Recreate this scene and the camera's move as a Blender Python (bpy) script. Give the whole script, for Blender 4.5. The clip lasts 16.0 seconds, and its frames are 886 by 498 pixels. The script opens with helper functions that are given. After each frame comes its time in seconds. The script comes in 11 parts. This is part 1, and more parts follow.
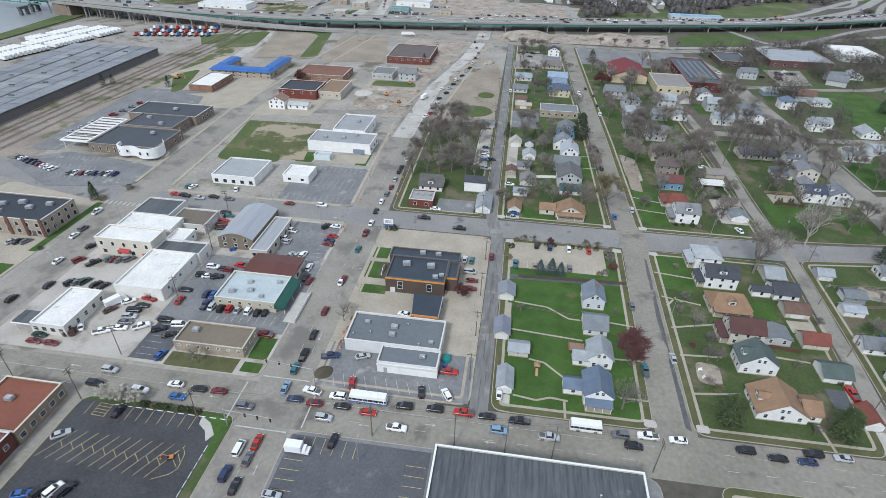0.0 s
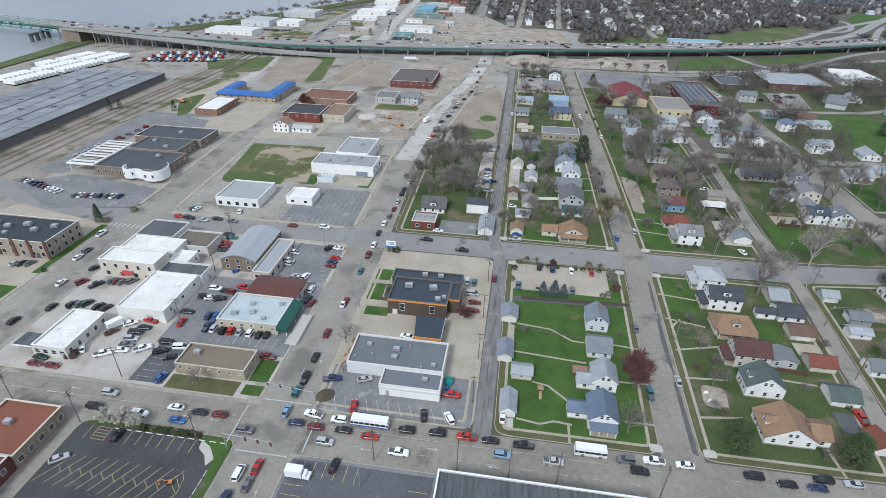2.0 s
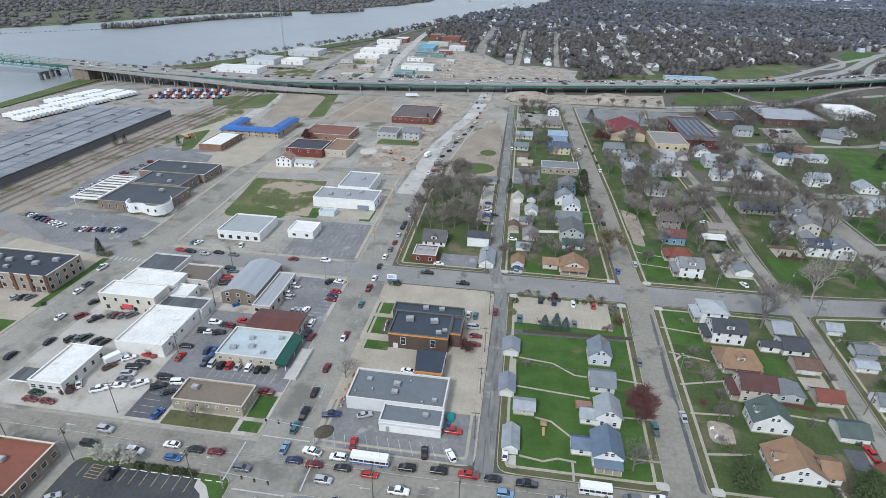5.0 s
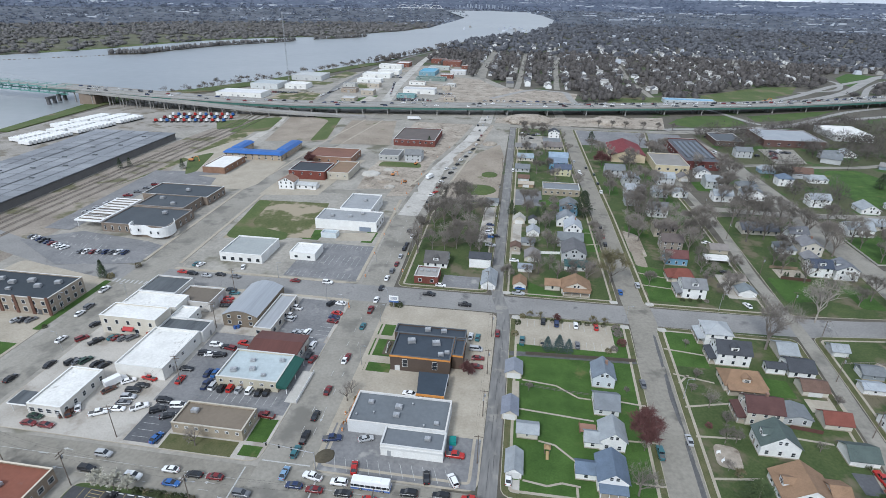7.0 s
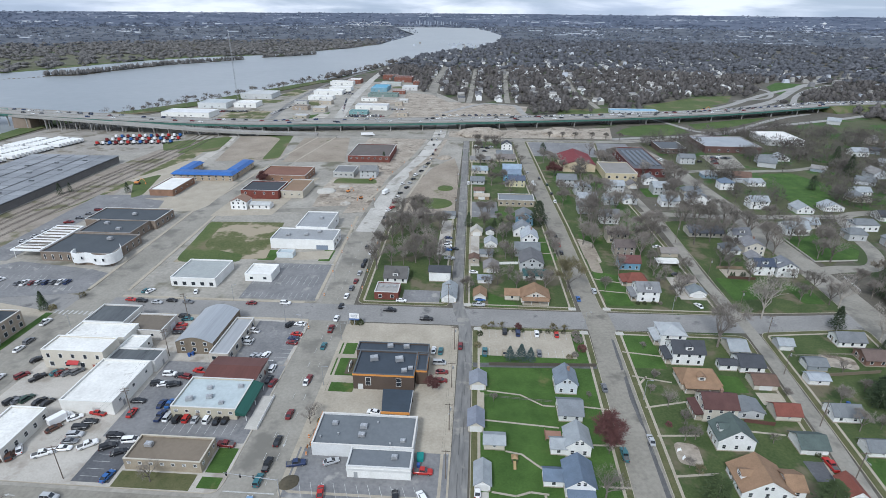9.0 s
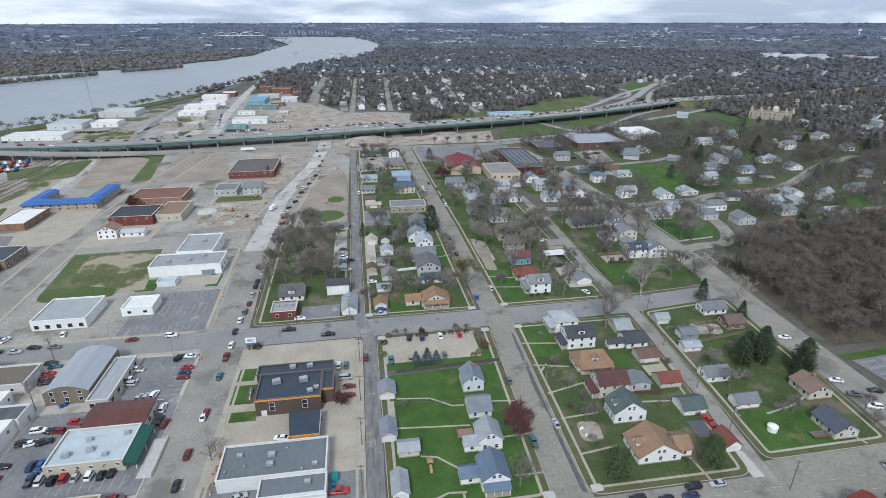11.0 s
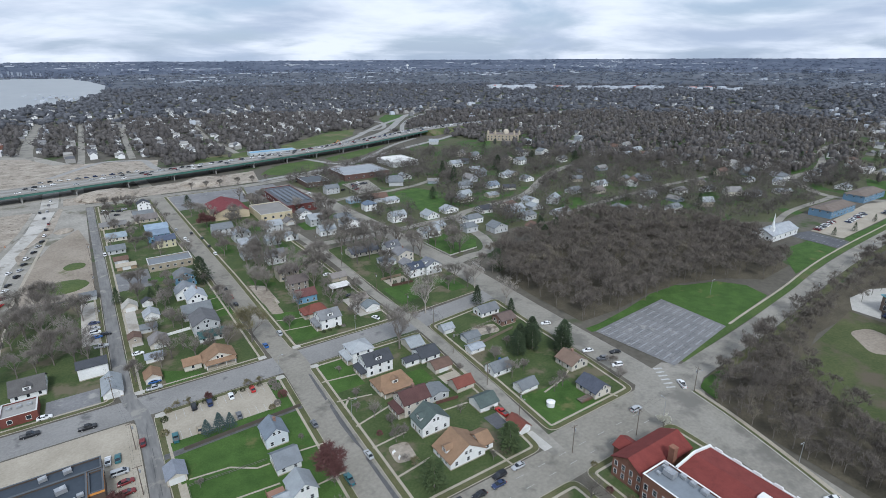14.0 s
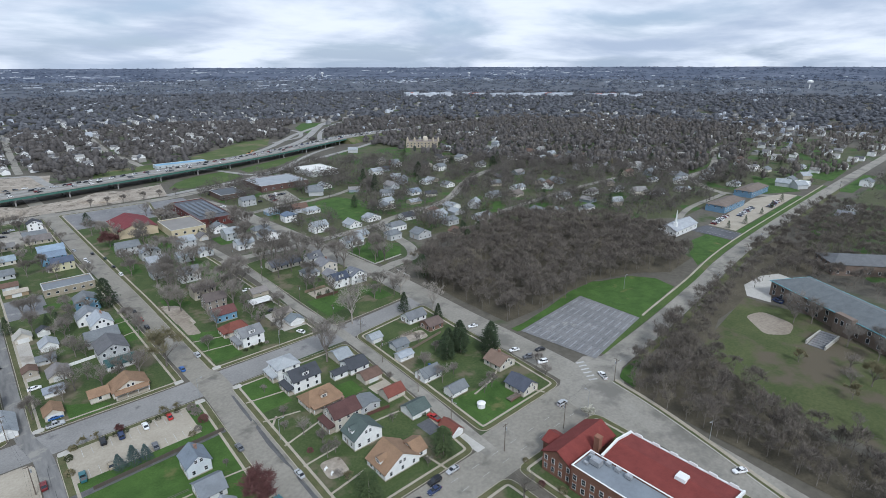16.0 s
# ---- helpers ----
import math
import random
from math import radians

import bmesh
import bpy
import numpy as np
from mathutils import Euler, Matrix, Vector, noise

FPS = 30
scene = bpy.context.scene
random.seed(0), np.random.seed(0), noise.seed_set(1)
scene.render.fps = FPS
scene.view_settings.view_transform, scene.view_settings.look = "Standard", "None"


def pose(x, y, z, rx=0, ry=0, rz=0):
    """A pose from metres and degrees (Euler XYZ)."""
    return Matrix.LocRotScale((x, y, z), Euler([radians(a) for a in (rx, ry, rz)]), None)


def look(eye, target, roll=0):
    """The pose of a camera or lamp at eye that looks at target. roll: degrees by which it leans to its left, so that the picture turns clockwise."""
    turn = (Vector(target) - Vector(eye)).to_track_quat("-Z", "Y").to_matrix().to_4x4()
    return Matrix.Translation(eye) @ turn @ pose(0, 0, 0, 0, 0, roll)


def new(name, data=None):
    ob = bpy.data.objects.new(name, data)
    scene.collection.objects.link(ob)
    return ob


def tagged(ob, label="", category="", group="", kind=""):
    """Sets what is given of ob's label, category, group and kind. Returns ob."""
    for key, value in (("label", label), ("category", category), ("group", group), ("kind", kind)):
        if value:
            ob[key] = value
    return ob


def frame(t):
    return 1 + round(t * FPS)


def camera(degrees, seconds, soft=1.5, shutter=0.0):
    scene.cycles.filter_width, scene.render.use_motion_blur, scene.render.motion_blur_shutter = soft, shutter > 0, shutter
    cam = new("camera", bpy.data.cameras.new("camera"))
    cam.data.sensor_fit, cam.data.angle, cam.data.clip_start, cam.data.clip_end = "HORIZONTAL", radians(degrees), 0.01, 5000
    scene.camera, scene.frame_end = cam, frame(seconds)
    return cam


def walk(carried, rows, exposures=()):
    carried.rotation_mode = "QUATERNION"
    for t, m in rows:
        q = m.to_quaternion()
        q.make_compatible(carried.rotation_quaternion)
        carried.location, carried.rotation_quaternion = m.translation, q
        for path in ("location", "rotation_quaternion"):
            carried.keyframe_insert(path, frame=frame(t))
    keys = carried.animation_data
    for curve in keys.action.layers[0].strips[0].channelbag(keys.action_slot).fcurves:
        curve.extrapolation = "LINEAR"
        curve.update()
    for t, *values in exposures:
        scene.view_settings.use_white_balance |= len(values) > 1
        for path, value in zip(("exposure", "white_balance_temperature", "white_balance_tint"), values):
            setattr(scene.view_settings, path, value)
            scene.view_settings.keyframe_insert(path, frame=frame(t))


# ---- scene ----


def aim(yaw, pitch, roll):
    """The eye hovers at one spot, 120 m above the streets, and only turns."""
    return pose(0, 0, 120, 0, 0, yaw) @ pose(0, 0, 0, 90 + pitch) @ pose(0, 0, 0, 0, 0, roll)


cam = camera(78.80, 16.0, soft=0.3)
walk(cam, (
    (0.0, aim(7.32, -33.50, 1.56)),
    (0.5, aim(7.46, -32.88, 1.46)),
    (1.0, aim(7.51, -32.33, 1.41)),
    (1.5, aim(7.54, -31.78, 1.39)),
    (2.0, aim(7.70, -31.20, 1.32)),
    (2.5, aim(7.78, -30.61, 1.33)),
    (3.0, aim(7.82, -29.99, 1.28)),
    (3.5, aim(7.83, -29.40, 1.21)),
    (4.0, aim(7.87, -28.82, 1.19)),
    (6.5, aim(8.01, -25.98, 0.95)),
    (7.0, aim(8.15, -25.41, 0.87)),
    (7.5, aim(8.32, -24.90, 0.77)),
    (8.0, aim(8.42, -24.54, 0.71)),
    (8.5, aim(6.88, -24.17, 0.63)),
    (9.0, aim(3.37, -23.87, 0.43)),
    (11.5, aim(-11.93, -22.69, -0.13)),
    (12.0, aim(-15.53, -22.19, -0.18)),
    (12.5, aim(-18.38, -21.57, -0.15)),
    (13.0, aim(-22.42, -20.96, -0.21)),
    (13.5, aim(-27.96, -20.33, -0.21)),
    (14.0, aim(-33.09, -19.62, -0.31)),
    (14.5, aim(-37.11, -18.89, -0.37)),
    (15.0, aim(-39.34, -18.87, -0.38)),
    (15.5, aim(-40.65, -18.90, -0.31)),
    (16.0, aim(-41.57, -18.91, -0.16)),
), exposures=((0.0, 0.25, 5850, 9), (8.0, 0.25, 5800, 9), (12.0, 0.18, 5800, 9), (16.0, 0.15, 5800, 9)))

# ---- sky, sun ----
world = bpy.data.worlds.new("world")
scene.world = world
world.use_nodes = True
wt = world.node_tree
wt.nodes.clear()


def wn(kind, **kw):
    n = wt.nodes.new(kind)
    for k, v in kw.items():
        if k == "op":
            n.operation = v
        elif k == "mode":
            n.blend_type = v
    return n


SUN_ELEV, SUN_ROT = radians(43), radians(200)
sky = wt.nodes.new("ShaderNodeTexSky")
sky.sky_type = "NISHITA"
sky.sun_disc = False
sky.sun_elevation, sky.sun_rotation = SUN_ELEV, SUN_ROT
sky_gain = wn("ShaderNodeMix")
sky_gain.data_type, sky_gain.blend_type = "RGBA", "MULTIPLY"
sky_gain.inputs["Factor"].default_value = 1
sky_gain.inputs["B"].default_value = (0.115, 0.115, 0.115, 1)
wt.links.new(sky.outputs[0], sky_gain.inputs["A"])
# a broken layer of stratocumulus, on a flat sheet overhead
tc = wt.nodes.new("ShaderNodeTexCoord")
sep = wt.nodes.new("ShaderNodeSeparateXYZ")
wt.links.new(tc.outputs["Generated"], sep.inputs[0])
lift = wn("ShaderNodeMath", op="MAXIMUM")
lift.inputs[1].default_value = 0.0
wt.links.new(sep.outputs["Z"], lift.inputs[0])
add = wn("ShaderNodeMath", op="ADD")
add.inputs[1].default_value = 0.16
wt.links.new(lift.outputs[0], add.inputs[0])
dx = wn("ShaderNodeMath", op="DIVIDE")
dy = wn("ShaderNodeMath", op="DIVIDE")
wt.links.new(sep.outputs["X"], dx.inputs[0])
wt.links.new(sep.outputs["Y"], dy.inputs[0])
wt.links.new(add.outputs[0], dx.inputs[1])
wt.links.new(add.outputs[0], dy.inputs[1])
comb = wt.nodes.new("ShaderNodeCombineXYZ")
wt.links.new(dx.outputs[0], comb.inputs[0])
wt.links.new(dy.outputs[0], comb.inputs[1])


def cloud_noise(scale, detail, low, high):
    n = wt.nodes.new("ShaderNodeTexNoise")
    n.inputs["Scale"].default_value = scale
    n.inputs["Detail"].default_value = detail
    n.inputs["Roughness"].default_value = 0.54
    n.inputs["Distortion"].default_value = 0.3
    wt.links.new(comb.outputs[0], n.inputs["Vector"])
    r = wt.nodes.new("ShaderNodeMapRange")
    r.interpolation_type = "SMOOTHSTEP"
    r.inputs["From Min"].default_value, r.inputs["From Max"].default_value = low, high
    wt.links.new(n.outputs["Fac"], r.inputs["Value"])
    return r.outputs[0]


cover = cloud_noise(0.75, 7, 0.34, 0.56)
shade = cloud_noise(0.62, 8, 0.36, 0.62)
cloud = wn("ShaderNodeMix")
cloud.data_type = "RGBA"
cloud.inputs["A"].default_value = (0.60, 0.675, 0.80, 1)
cloud.inputs["B"].default_value = (1.12, 1.14, 1.18, 1)
wt.links.new(shade, cloud.inputs["Factor"])
mixed = wn("ShaderNodeMix")
mixed.data_type = "RGBA"
wt.links.new(cover, mixed.inputs["Factor"])
veil = wn("ShaderNodeMix")
veil.data_type = "RGBA"
veil.inputs["Factor"].default_value = 0.75
veil.inputs["B"].default_value = (0.58, 0.68, 0.84, 1)
wt.links.new(sky_gain.outputs["Result"], veil.inputs["A"])
wt.links.new(veil.outputs["Result"], mixed.inputs["A"])
wt.links.new(cloud.outputs["Result"], mixed.inputs["B"])
bg = wt.nodes.new("ShaderNodeBackground")
bg.inputs["Strength"].default_value = 0.75
wt.links.new(mixed.outputs["Result"], bg.inputs["Color"])
wo = wt.nodes.new("ShaderNodeOutputWorld")
wt.links.new(bg.outputs[0], wo.inputs[0])

sun = new("sun", bpy.data.lights.new("sun", "SUN"))
sun.data.energy, sun.data.angle, sun.data.color = 2.25, radians(12), (1.0, 0.97, 0.92)
sun.matrix_world = look((0, 0, 900), (0 - math.sin(SUN_ROT) * 600, 0 - math.cos(SUN_ROT) * 600, 900 - 600 * math.tan(SUN_ELEV)))

# ---- materials ----
def mat(name, c, c2=None, rough=0.85, s1=0.15, s2=2.5, metal=0.0, bump=0.0, bscale=6.0, own=False, spec=0.3,
        streak=None, lo=0.35, hi=0.65, s3=0.0, c3=None, k3=(0.58, 0.66), rand=0.0, fine=0.45, gaps=None):
    """A surface with two scales of variation between c and c2; own: the colour comes from the object;
    gaps: thinnest and thickest cover of a twiggy surface, and its scale; c3: patches of a third colour at scale s3; streak: (x, y, z) stretch of the grain."""
    m = bpy.data.materials.new(name)
    m.use_nodes = True
    nt = m.node_tree
    N, L = nt.nodes, nt.links
    b = N["Principled BSDF"]
    b.inputs["Roughness"].default_value = rough
    b.inputs["Metallic"].default_value = metal
    b.inputs["Specular IOR Level"].default_value = spec
    geo = N.new("ShaderNodeNewGeometry")
    vec = geo.outputs["Position"]
    if streak:
        mp = N.new("ShaderNodeVectorMath")
        mp.operation = "MULTIPLY"
        mp.inputs[1].default_value = streak
        L.new(vec, mp.inputs[0])
        vec = mp.outputs[0]

    def noise_at(scale, detail, source):
        n = N.new("ShaderNodeTexNoise")
        n.inputs["Scale"].default_value = scale
        n.inputs["Detail"].default_value = detail
        n.inputs["Roughness"].default_value = 0.6
        L.new(source, n.inputs["Vector"])
        return n.outputs["Fac"]

    a, d = noise_at(s1, 5, vec), noise_at(s2, 4, vec)
    mx = N.new("ShaderNodeMix")
    mx.inputs["Factor"].default_value = fine
    L.new(a, mx.inputs["A"])
    L.new(d, mx.inputs["B"])
    rg = N.new("ShaderNodeMapRange")
    rg.inputs["From Min"].default_value, rg.inputs["From Max"].default_value = lo, hi
    L.new(mx.outputs["Result"], rg.inputs["Value"])
    fac = rg.outputs[0]
    col = N.new("ShaderNodeMix")
    col.data_type = "RGBA"
    L.new(fac, col.inputs["Factor"])
    if own:
        oi = N.new("ShaderNodeObjectInfo")
        dark = N.new("ShaderNodeMix")
        dark.data_type, dark.blend_type = "RGBA", "MULTIPLY"
        dark.inputs["Factor"].default_value = 1
        dark.inputs["B"].default_value = (*[v for v in c], 1)
        L.new(oi.outputs["Color"], dark.inputs["A"])
        L.new(dark.outputs["Result"], col.inputs["A"])
        L.new(oi.outputs["Color"], col.inputs["B"])
    else:
        c2 = c2 or tuple(min(1, v * 1.45) for v in c)
        col.inputs["A"].default_value = (*c, 1)
        col.inputs["B"].default_value = (*c2, 1)
    out = col.outputs["Result"]
    if c3:
        pm = N.new("ShaderNodeMapRange")
        pm.interpolation_type = "SMOOTHSTEP"
        pm.inputs["From Min"].default_value, pm.inputs["From Max"].default_value = k3
        L.new(noise_at(s3, 4, geo.outputs["Position"]), pm.inputs["Value"])
        pc = N.new("ShaderNodeMix")
        pc.data_type = "RGBA"
        L.new(pm.outputs[0], pc.inputs["Factor"])
        L.new(out, pc.inputs["A"])
        pc.inputs["B"].default_value = (*c3, 1)
        out = pc.outputs["Result"]
    if rand:
        oi2 = N.new("ShaderNodeObjectInfo")
        rr = N.new("ShaderNodeMapRange")
        rr.inputs["To Min"].default_value, rr.inputs["To Max"].default_value = 1 - rand, 1 + rand
        L.new(oi2.outputs["Random"], rr.inputs["Value"])
        hv = N.new("ShaderNodeHueSaturation")
        L.new(rr.outputs[0], hv.inputs["Value"])
        L.new(out, hv.inputs["Color"])
        out = hv.outputs["Color"]
    L.new(out, b.inputs["Base Color"])
    if gaps:
        gm_ = N.new("ShaderNodeMapRange")
        gm_.inputs["From Min"].default_value, gm_.inputs["From Max"].default_value = 0.4, 0.6
        gm_.inputs["To Min"].default_value, gm_.inputs["To Max"].default_value = gaps[:2]
        L.new(noise_at(gaps[2], 3, geo.outputs["Position"]), gm_.inputs["Value"])
        L.new(gm_.outputs[0], b.inputs["Alpha"])
    if bump:
        bp = N.new("ShaderNodeBump")
        bp.inputs["Strength"].default_value = bump
        bp.inputs["Distance"].default_value = 0.1
        L.new(noise_at(bscale, 3, geo.outputs["Position"]), bp.inputs["Height"])
        L.new(bp.outputs[0], b.inputs["Normal"])
    return m


def banded(m, spacing, strength, darker=0.0):
    """Level courses on walls and roofs (clapboard, shingle rows), by height."""
    nt = m.node_tree
    N, L = nt.nodes, nt.links
    b = N["Principled BSDF"]
    geo = N.new("ShaderNodeNewGeometry")
    w = N.new("ShaderNodeTexWave")
    w.wave_type, w.bands_direction, w.wave_profile = "BANDS", "Z", "SAW"
    w.inputs["Scale"].default_value = 0.314 / spacing
    w.inputs["Distortion"].default_value = 0.2
    L.new(geo.outputs["Position"], w.inputs["Vector"])
    bp = N.new("ShaderNodeBump")
    bp.inputs["Strength"].default_value = strength
    bp.inputs["Distance"].default_value = 0.05
    L.new(w.outputs["Fac"], bp.inputs["Height"])
    L.new(bp.outputs[0], b.inputs["Normal"])
    return m


concrete_road = mat("concrete_road", (0.205, 0.192, 0.162), (0.318, 0.298, 0.256), s1=0.05, s2=0.9, bump=0.15, s3=0.07, c3=(0.165, 0.156, 0.135), k3=(0.48, 0.66))
asphalt_road = mat("asphalt_road", (0.185, 0.18, 0.172), (0.285, 0.277, 0.262), s1=0.06, s2=1.2, bump=0.3, s3=0.12, c3=(0.125, 0.122, 0.12), k3=(0.58, 0.72))
asphalt = mat("asphalt", (0.075, 0.078, 0.085), (0.125, 0.127, 0.135), s1=0.08, s2=1.5, bump=0.3, s3=0.2, c3=(0.15, 0.15, 0.155), k3=(0.6, 0.72))
old_asphalt = mat("old_asphalt", (0.135, 0.136, 0.139), (0.240, 0.237, 0.235), s1=0.09, s2=0.9, bump=0.3, s3=0.14, c3=(0.305, 0.298, 0.278), k3=(0.58, 0.72))
concrete = mat("concrete", (0.295, 0.262, 0.205), (0.415, 0.372, 0.30), s1=0.1, s2=1.2, bump=0.15)
pale_concrete = mat("pale_concrete", (0.37, 0.355, 0.315), (0.50, 0.48, 0.44), s1=0.3, s2=2.0, bump=0.1)
gravel = mat("gravel", (0.33, 0.305, 0.265), (0.50, 0.47, 0.42), s1=0.07, s2=2.5, bump=0.4, s3=0.09, c3=(0.26, 0.23, 0.19), k3=(0.5, 0.7))
dirt = mat("dirt", (0.195, 0.162, 0.124), (0.345, 0.298, 0.238), s1=0.04, s2=0.7, bump=0.4, s3=0.05, c3=(0.125, 0.130, 0.062), k3=(0.62, 0.72))
earth = mat("earth", (0.185, 0.152, 0.116), (0.440, 0.392, 0.325), s1=0.07, s2=0.5, bump=0.5, s3=0.12, c3=(0.145, 0.118, 0.09), k3=(0.56, 0.66))
lawn_green = mat("lawn_green", (0.030, 0.066, 0.012), (0.072, 0.132, 0.028), rough=0.95, s1=0.12, s2=3.0, bump=0.3, s3=0.09, c3=(0.13, 0.13, 0.05), k3=(0.60, 0.75))
lawn_dull = mat("lawn_dull", (0.034, 0.060, 0.017), (0.086, 0.108, 0.040), rough=0.95, s1=0.07, s2=1.2, bump=0.3, s3=0.06, c3=(0.135, 0.118, 0.076), k3=(0.52, 0.64))
verge = mat("verge", (0.060, 0.075, 0.026), (0.135, 0.125, 0.065), rough=0.95, s1=0.2, s2=2.5, bump=0.3)
meadow = mat("meadow", (0.050, 0.082, 0.022), (0.115, 0.135, 0.05), rough=0.95, s1=0.03, s2=0.8, bump=0.3, s3=0.03, c3=(0.15, 0.13, 0.075), k3=(0.52, 0.66))
park_green = mat("park_green", (0.042, 0.078, 0.018), (0.088, 0.122, 0.036), rough=0.95, s1=0.05, s2=0.8, bump=0.3, s3=0.05, c3=(0.115, 0.11, 0.055), k3=(0.60, 0.74))
ground_mat = mat("ground_mat", (0.075, 0.069, 0.055), (0.135, 0.122, 0.098), rough=0.95, s1=0.02, s2=0.35, bump=0.3, s3=0.016, c3=(0.055, 0.078, 0.030), k3=(0.54, 0.62))
city_mat = mat("city_mat", (0.205, 0.192, 0.165), (0.375, 0.352, 0.306), s1=0.045, s2=0.5, bump=0.2, s3=0.03, c3=(0.140, 0.132, 0.094), k3=(0.56, 0.66))
litter = mat("litter", (0.060, 0.052, 0.036), (0.118, 0.102, 0.070), rough=0.95, s1=0.1, s2=1.2, bump=0.4)
ballast = mat("ballast", (0.175, 0.148, 0.120), (0.330, 0.290, 0.240), s1=0.05, s2=0.9, bump=0.4, s3=0.045, c3=(0.125, 0.118, 0.066), k3=(0.54, 0.64))
white_line = mat("white_line", (0.30, 0.30, 0.285), (0.56, 0.56, 0.535), s1=0.6, s2=5)
yellow_line = mat("yellow_line", (0.42, 0.34, 0.13), (0.56, 0.48, 0.24), s1=0.6, s2=5)
tar = mat("tar", (0.075, 0.075, 0.076), (0.14, 0.138, 0.135), s1=0.4, s2=3)
rail_steel = mat("rail_steel", (0.12, 0.10, 0.09), (0.2, 0.17, 0.15), rough=0.5, metal=0.6)
water = mat("water", (0.20, 0.215, 0.22), (0.27, 0.285, 0.285), rough=0.32, s1=0.004, s2=0.06, spec=0.5, bump=0.12, bscale=0.25)

siding = banded(mat("siding", (0.80, 0.80, 0.80), own=True, rough=0.7, s1=0.25, s2=2.2), 0.18, 0.5)
stucco = mat("stucco", (0.80, 0.79, 0.77), own=True, rough=0.85, s1=0.2, s2=2.0, bump=0.15)
brick_wall = banded(mat("brick_wall", (0.60, 0.58, 0.56), own=True, rough=0.9, s1=0.3, s2=6.0), 0.15, 0.6)
shingle = banded(mat("shingle", (0.68, 0.68, 0.68), own=True, rough=0.92, s1=0.35, s2=3.5), 0.14, 0.7)
membrane = mat("membrane", (0.78, 0.78, 0.78), own=True, rough=0.75, s1=0.12, s2=0.9, s3=0.22, c3=(0.13, 0.135, 0.14), k3=(0.70, 0.80))
white_roof = mat("white_roof", (0.58, 0.57, 0.535), (0.77, 0.76, 0.72), rough=0.6, s1=0.15, s2=1.2, s3=0.25, c3=(0.42, 0.395, 0.355), k3=(0.60, 0.76))
metal_roof = mat("metal_roof", (0.75, 0.75, 0.75), own=True, rough=0.45, metal=0.25, s1=0.1, s2=1.0, streak=(3.0, 0.15, 1.0))
tar_roof = mat("tar_roof", (0.055, 0.062, 0.068), (0.13, 0.14, 0.145), rough=0.7, s1=0.25, s2=1.6, streak=(1.0, 0.12, 1.0), s3=0.3, c3=(0.17, 0.175, 0.18), k3=(0.62, 0.8))
trim_paint = mat("trim_paint", (0.85, 0.85, 0.85), own=True, rough=0.55, s1=0.5, s2=3)
white_paint = mat("white_paint", (0.68, 0.68, 0.66), (0.82, 0.82, 0.80), rough=0.5, s1=0.5, s2=3)
dark_glass = mat("dark_glass", (0.018, 0.022, 0.028), (0.035, 0.042, 0.05), rough=0.08, spec=0.6, s1=0.3, s2=1)
car_paint = mat("car_paint", (0.92, 0.92, 0.92), own=True, rough=0.28, spec=0.5, s1=0.8, s2=4)
car_glass = mat("car_glass", (0.012, 0.014, 0.018), (0.03, 0.034, 0.04), rough=0.06, spec=0.7)
tyre_rubber = mat("tyre_rubber", (0.012, 0.012, 0.012), (0.03, 0.03, 0.03), rough=0.8)
lamp_clear = mat("lamp_clear", (0.6, 0.6, 0.6), (0.75, 0.75, 0.75), rough=0.15)
lamp_red = mat("lamp_red", (0.28, 0.02, 0.02), (0.4, 0.03, 0.03), rough=0.2)
steel = mat("steel", (0.32, 0.33, 0.34), (0.48, 0.49, 0.5), rough=0.45, metal=0.5)
green_steel = mat("green_steel", (0.045, 0.125, 0.10), (0.085, 0.185, 0.15), rough=0.6, s1=0.2, s2=1.5)
deck_concrete = mat("deck_concrete", (0.235, 0.228, 0.212), (0.345, 0.335, 0.312), s1=0.08, s2=0.8, bump=0.1)
pole_wood = mat("pole_wood", (0.10, 0.08, 0.065), (0.19, 0.16, 0.13), rough=0.9, s1=1, s2=8)
bark = mat("bark", (0.12, 0.104, 0.088), (0.22, 0.195, 0.168), rough=0.95, s1=0.6, s2=5, rand=0.25)
twigs = mat("twigs", (0.125, 0.110, 0.096), (0.26, 0.235, 0.206), rough=0.95, s1=0.12, s2=3, rand=0.3)
pale_bark = mat("pale_bark", (0.25, 0.225, 0.195), (0.39, 0.355, 0.31), rough=0.9, s1=0.6, s2=5)
budding = mat("budding", (0.125, 0.112, 0.062), (0.225, 0.200, 0.115), rough=0.95, s1=0.25, s2=3)
red_twigs = mat("red_twigs", (0.085, 0.038, 0.036), (0.165, 0.080, 0.074), rough=0.95, s1=0.4, s2=4)
blossom = mat("blossom", (0.42, 0.40, 0.33), (0.62, 0.60, 0.52), rough=0.95, s1=0.5, s2=4)
needles = mat("needles", (0.024, 0.040, 0.020), (0.062, 0.086, 0.040), rough=0.95, s1=0.4, s2=3, rand=0.25)
pine_green = mat("pine_green", (0.035, 0.058, 0.022), (0.090, 0.118, 0.048), rough=0.95, s1=0.4, s2=3)
spruce_blue = mat("spruce_blue", (0.04, 0.065, 0.06), (0.085, 0.12, 0.115), rough=0.95, s1=0.4, s2=3)
bush_green = mat("bush_green", (0.03, 0.042, 0.018), (0.075, 0.085, 0.04), rough=0.95, s1=0.5, s2=4, rand=0.2)
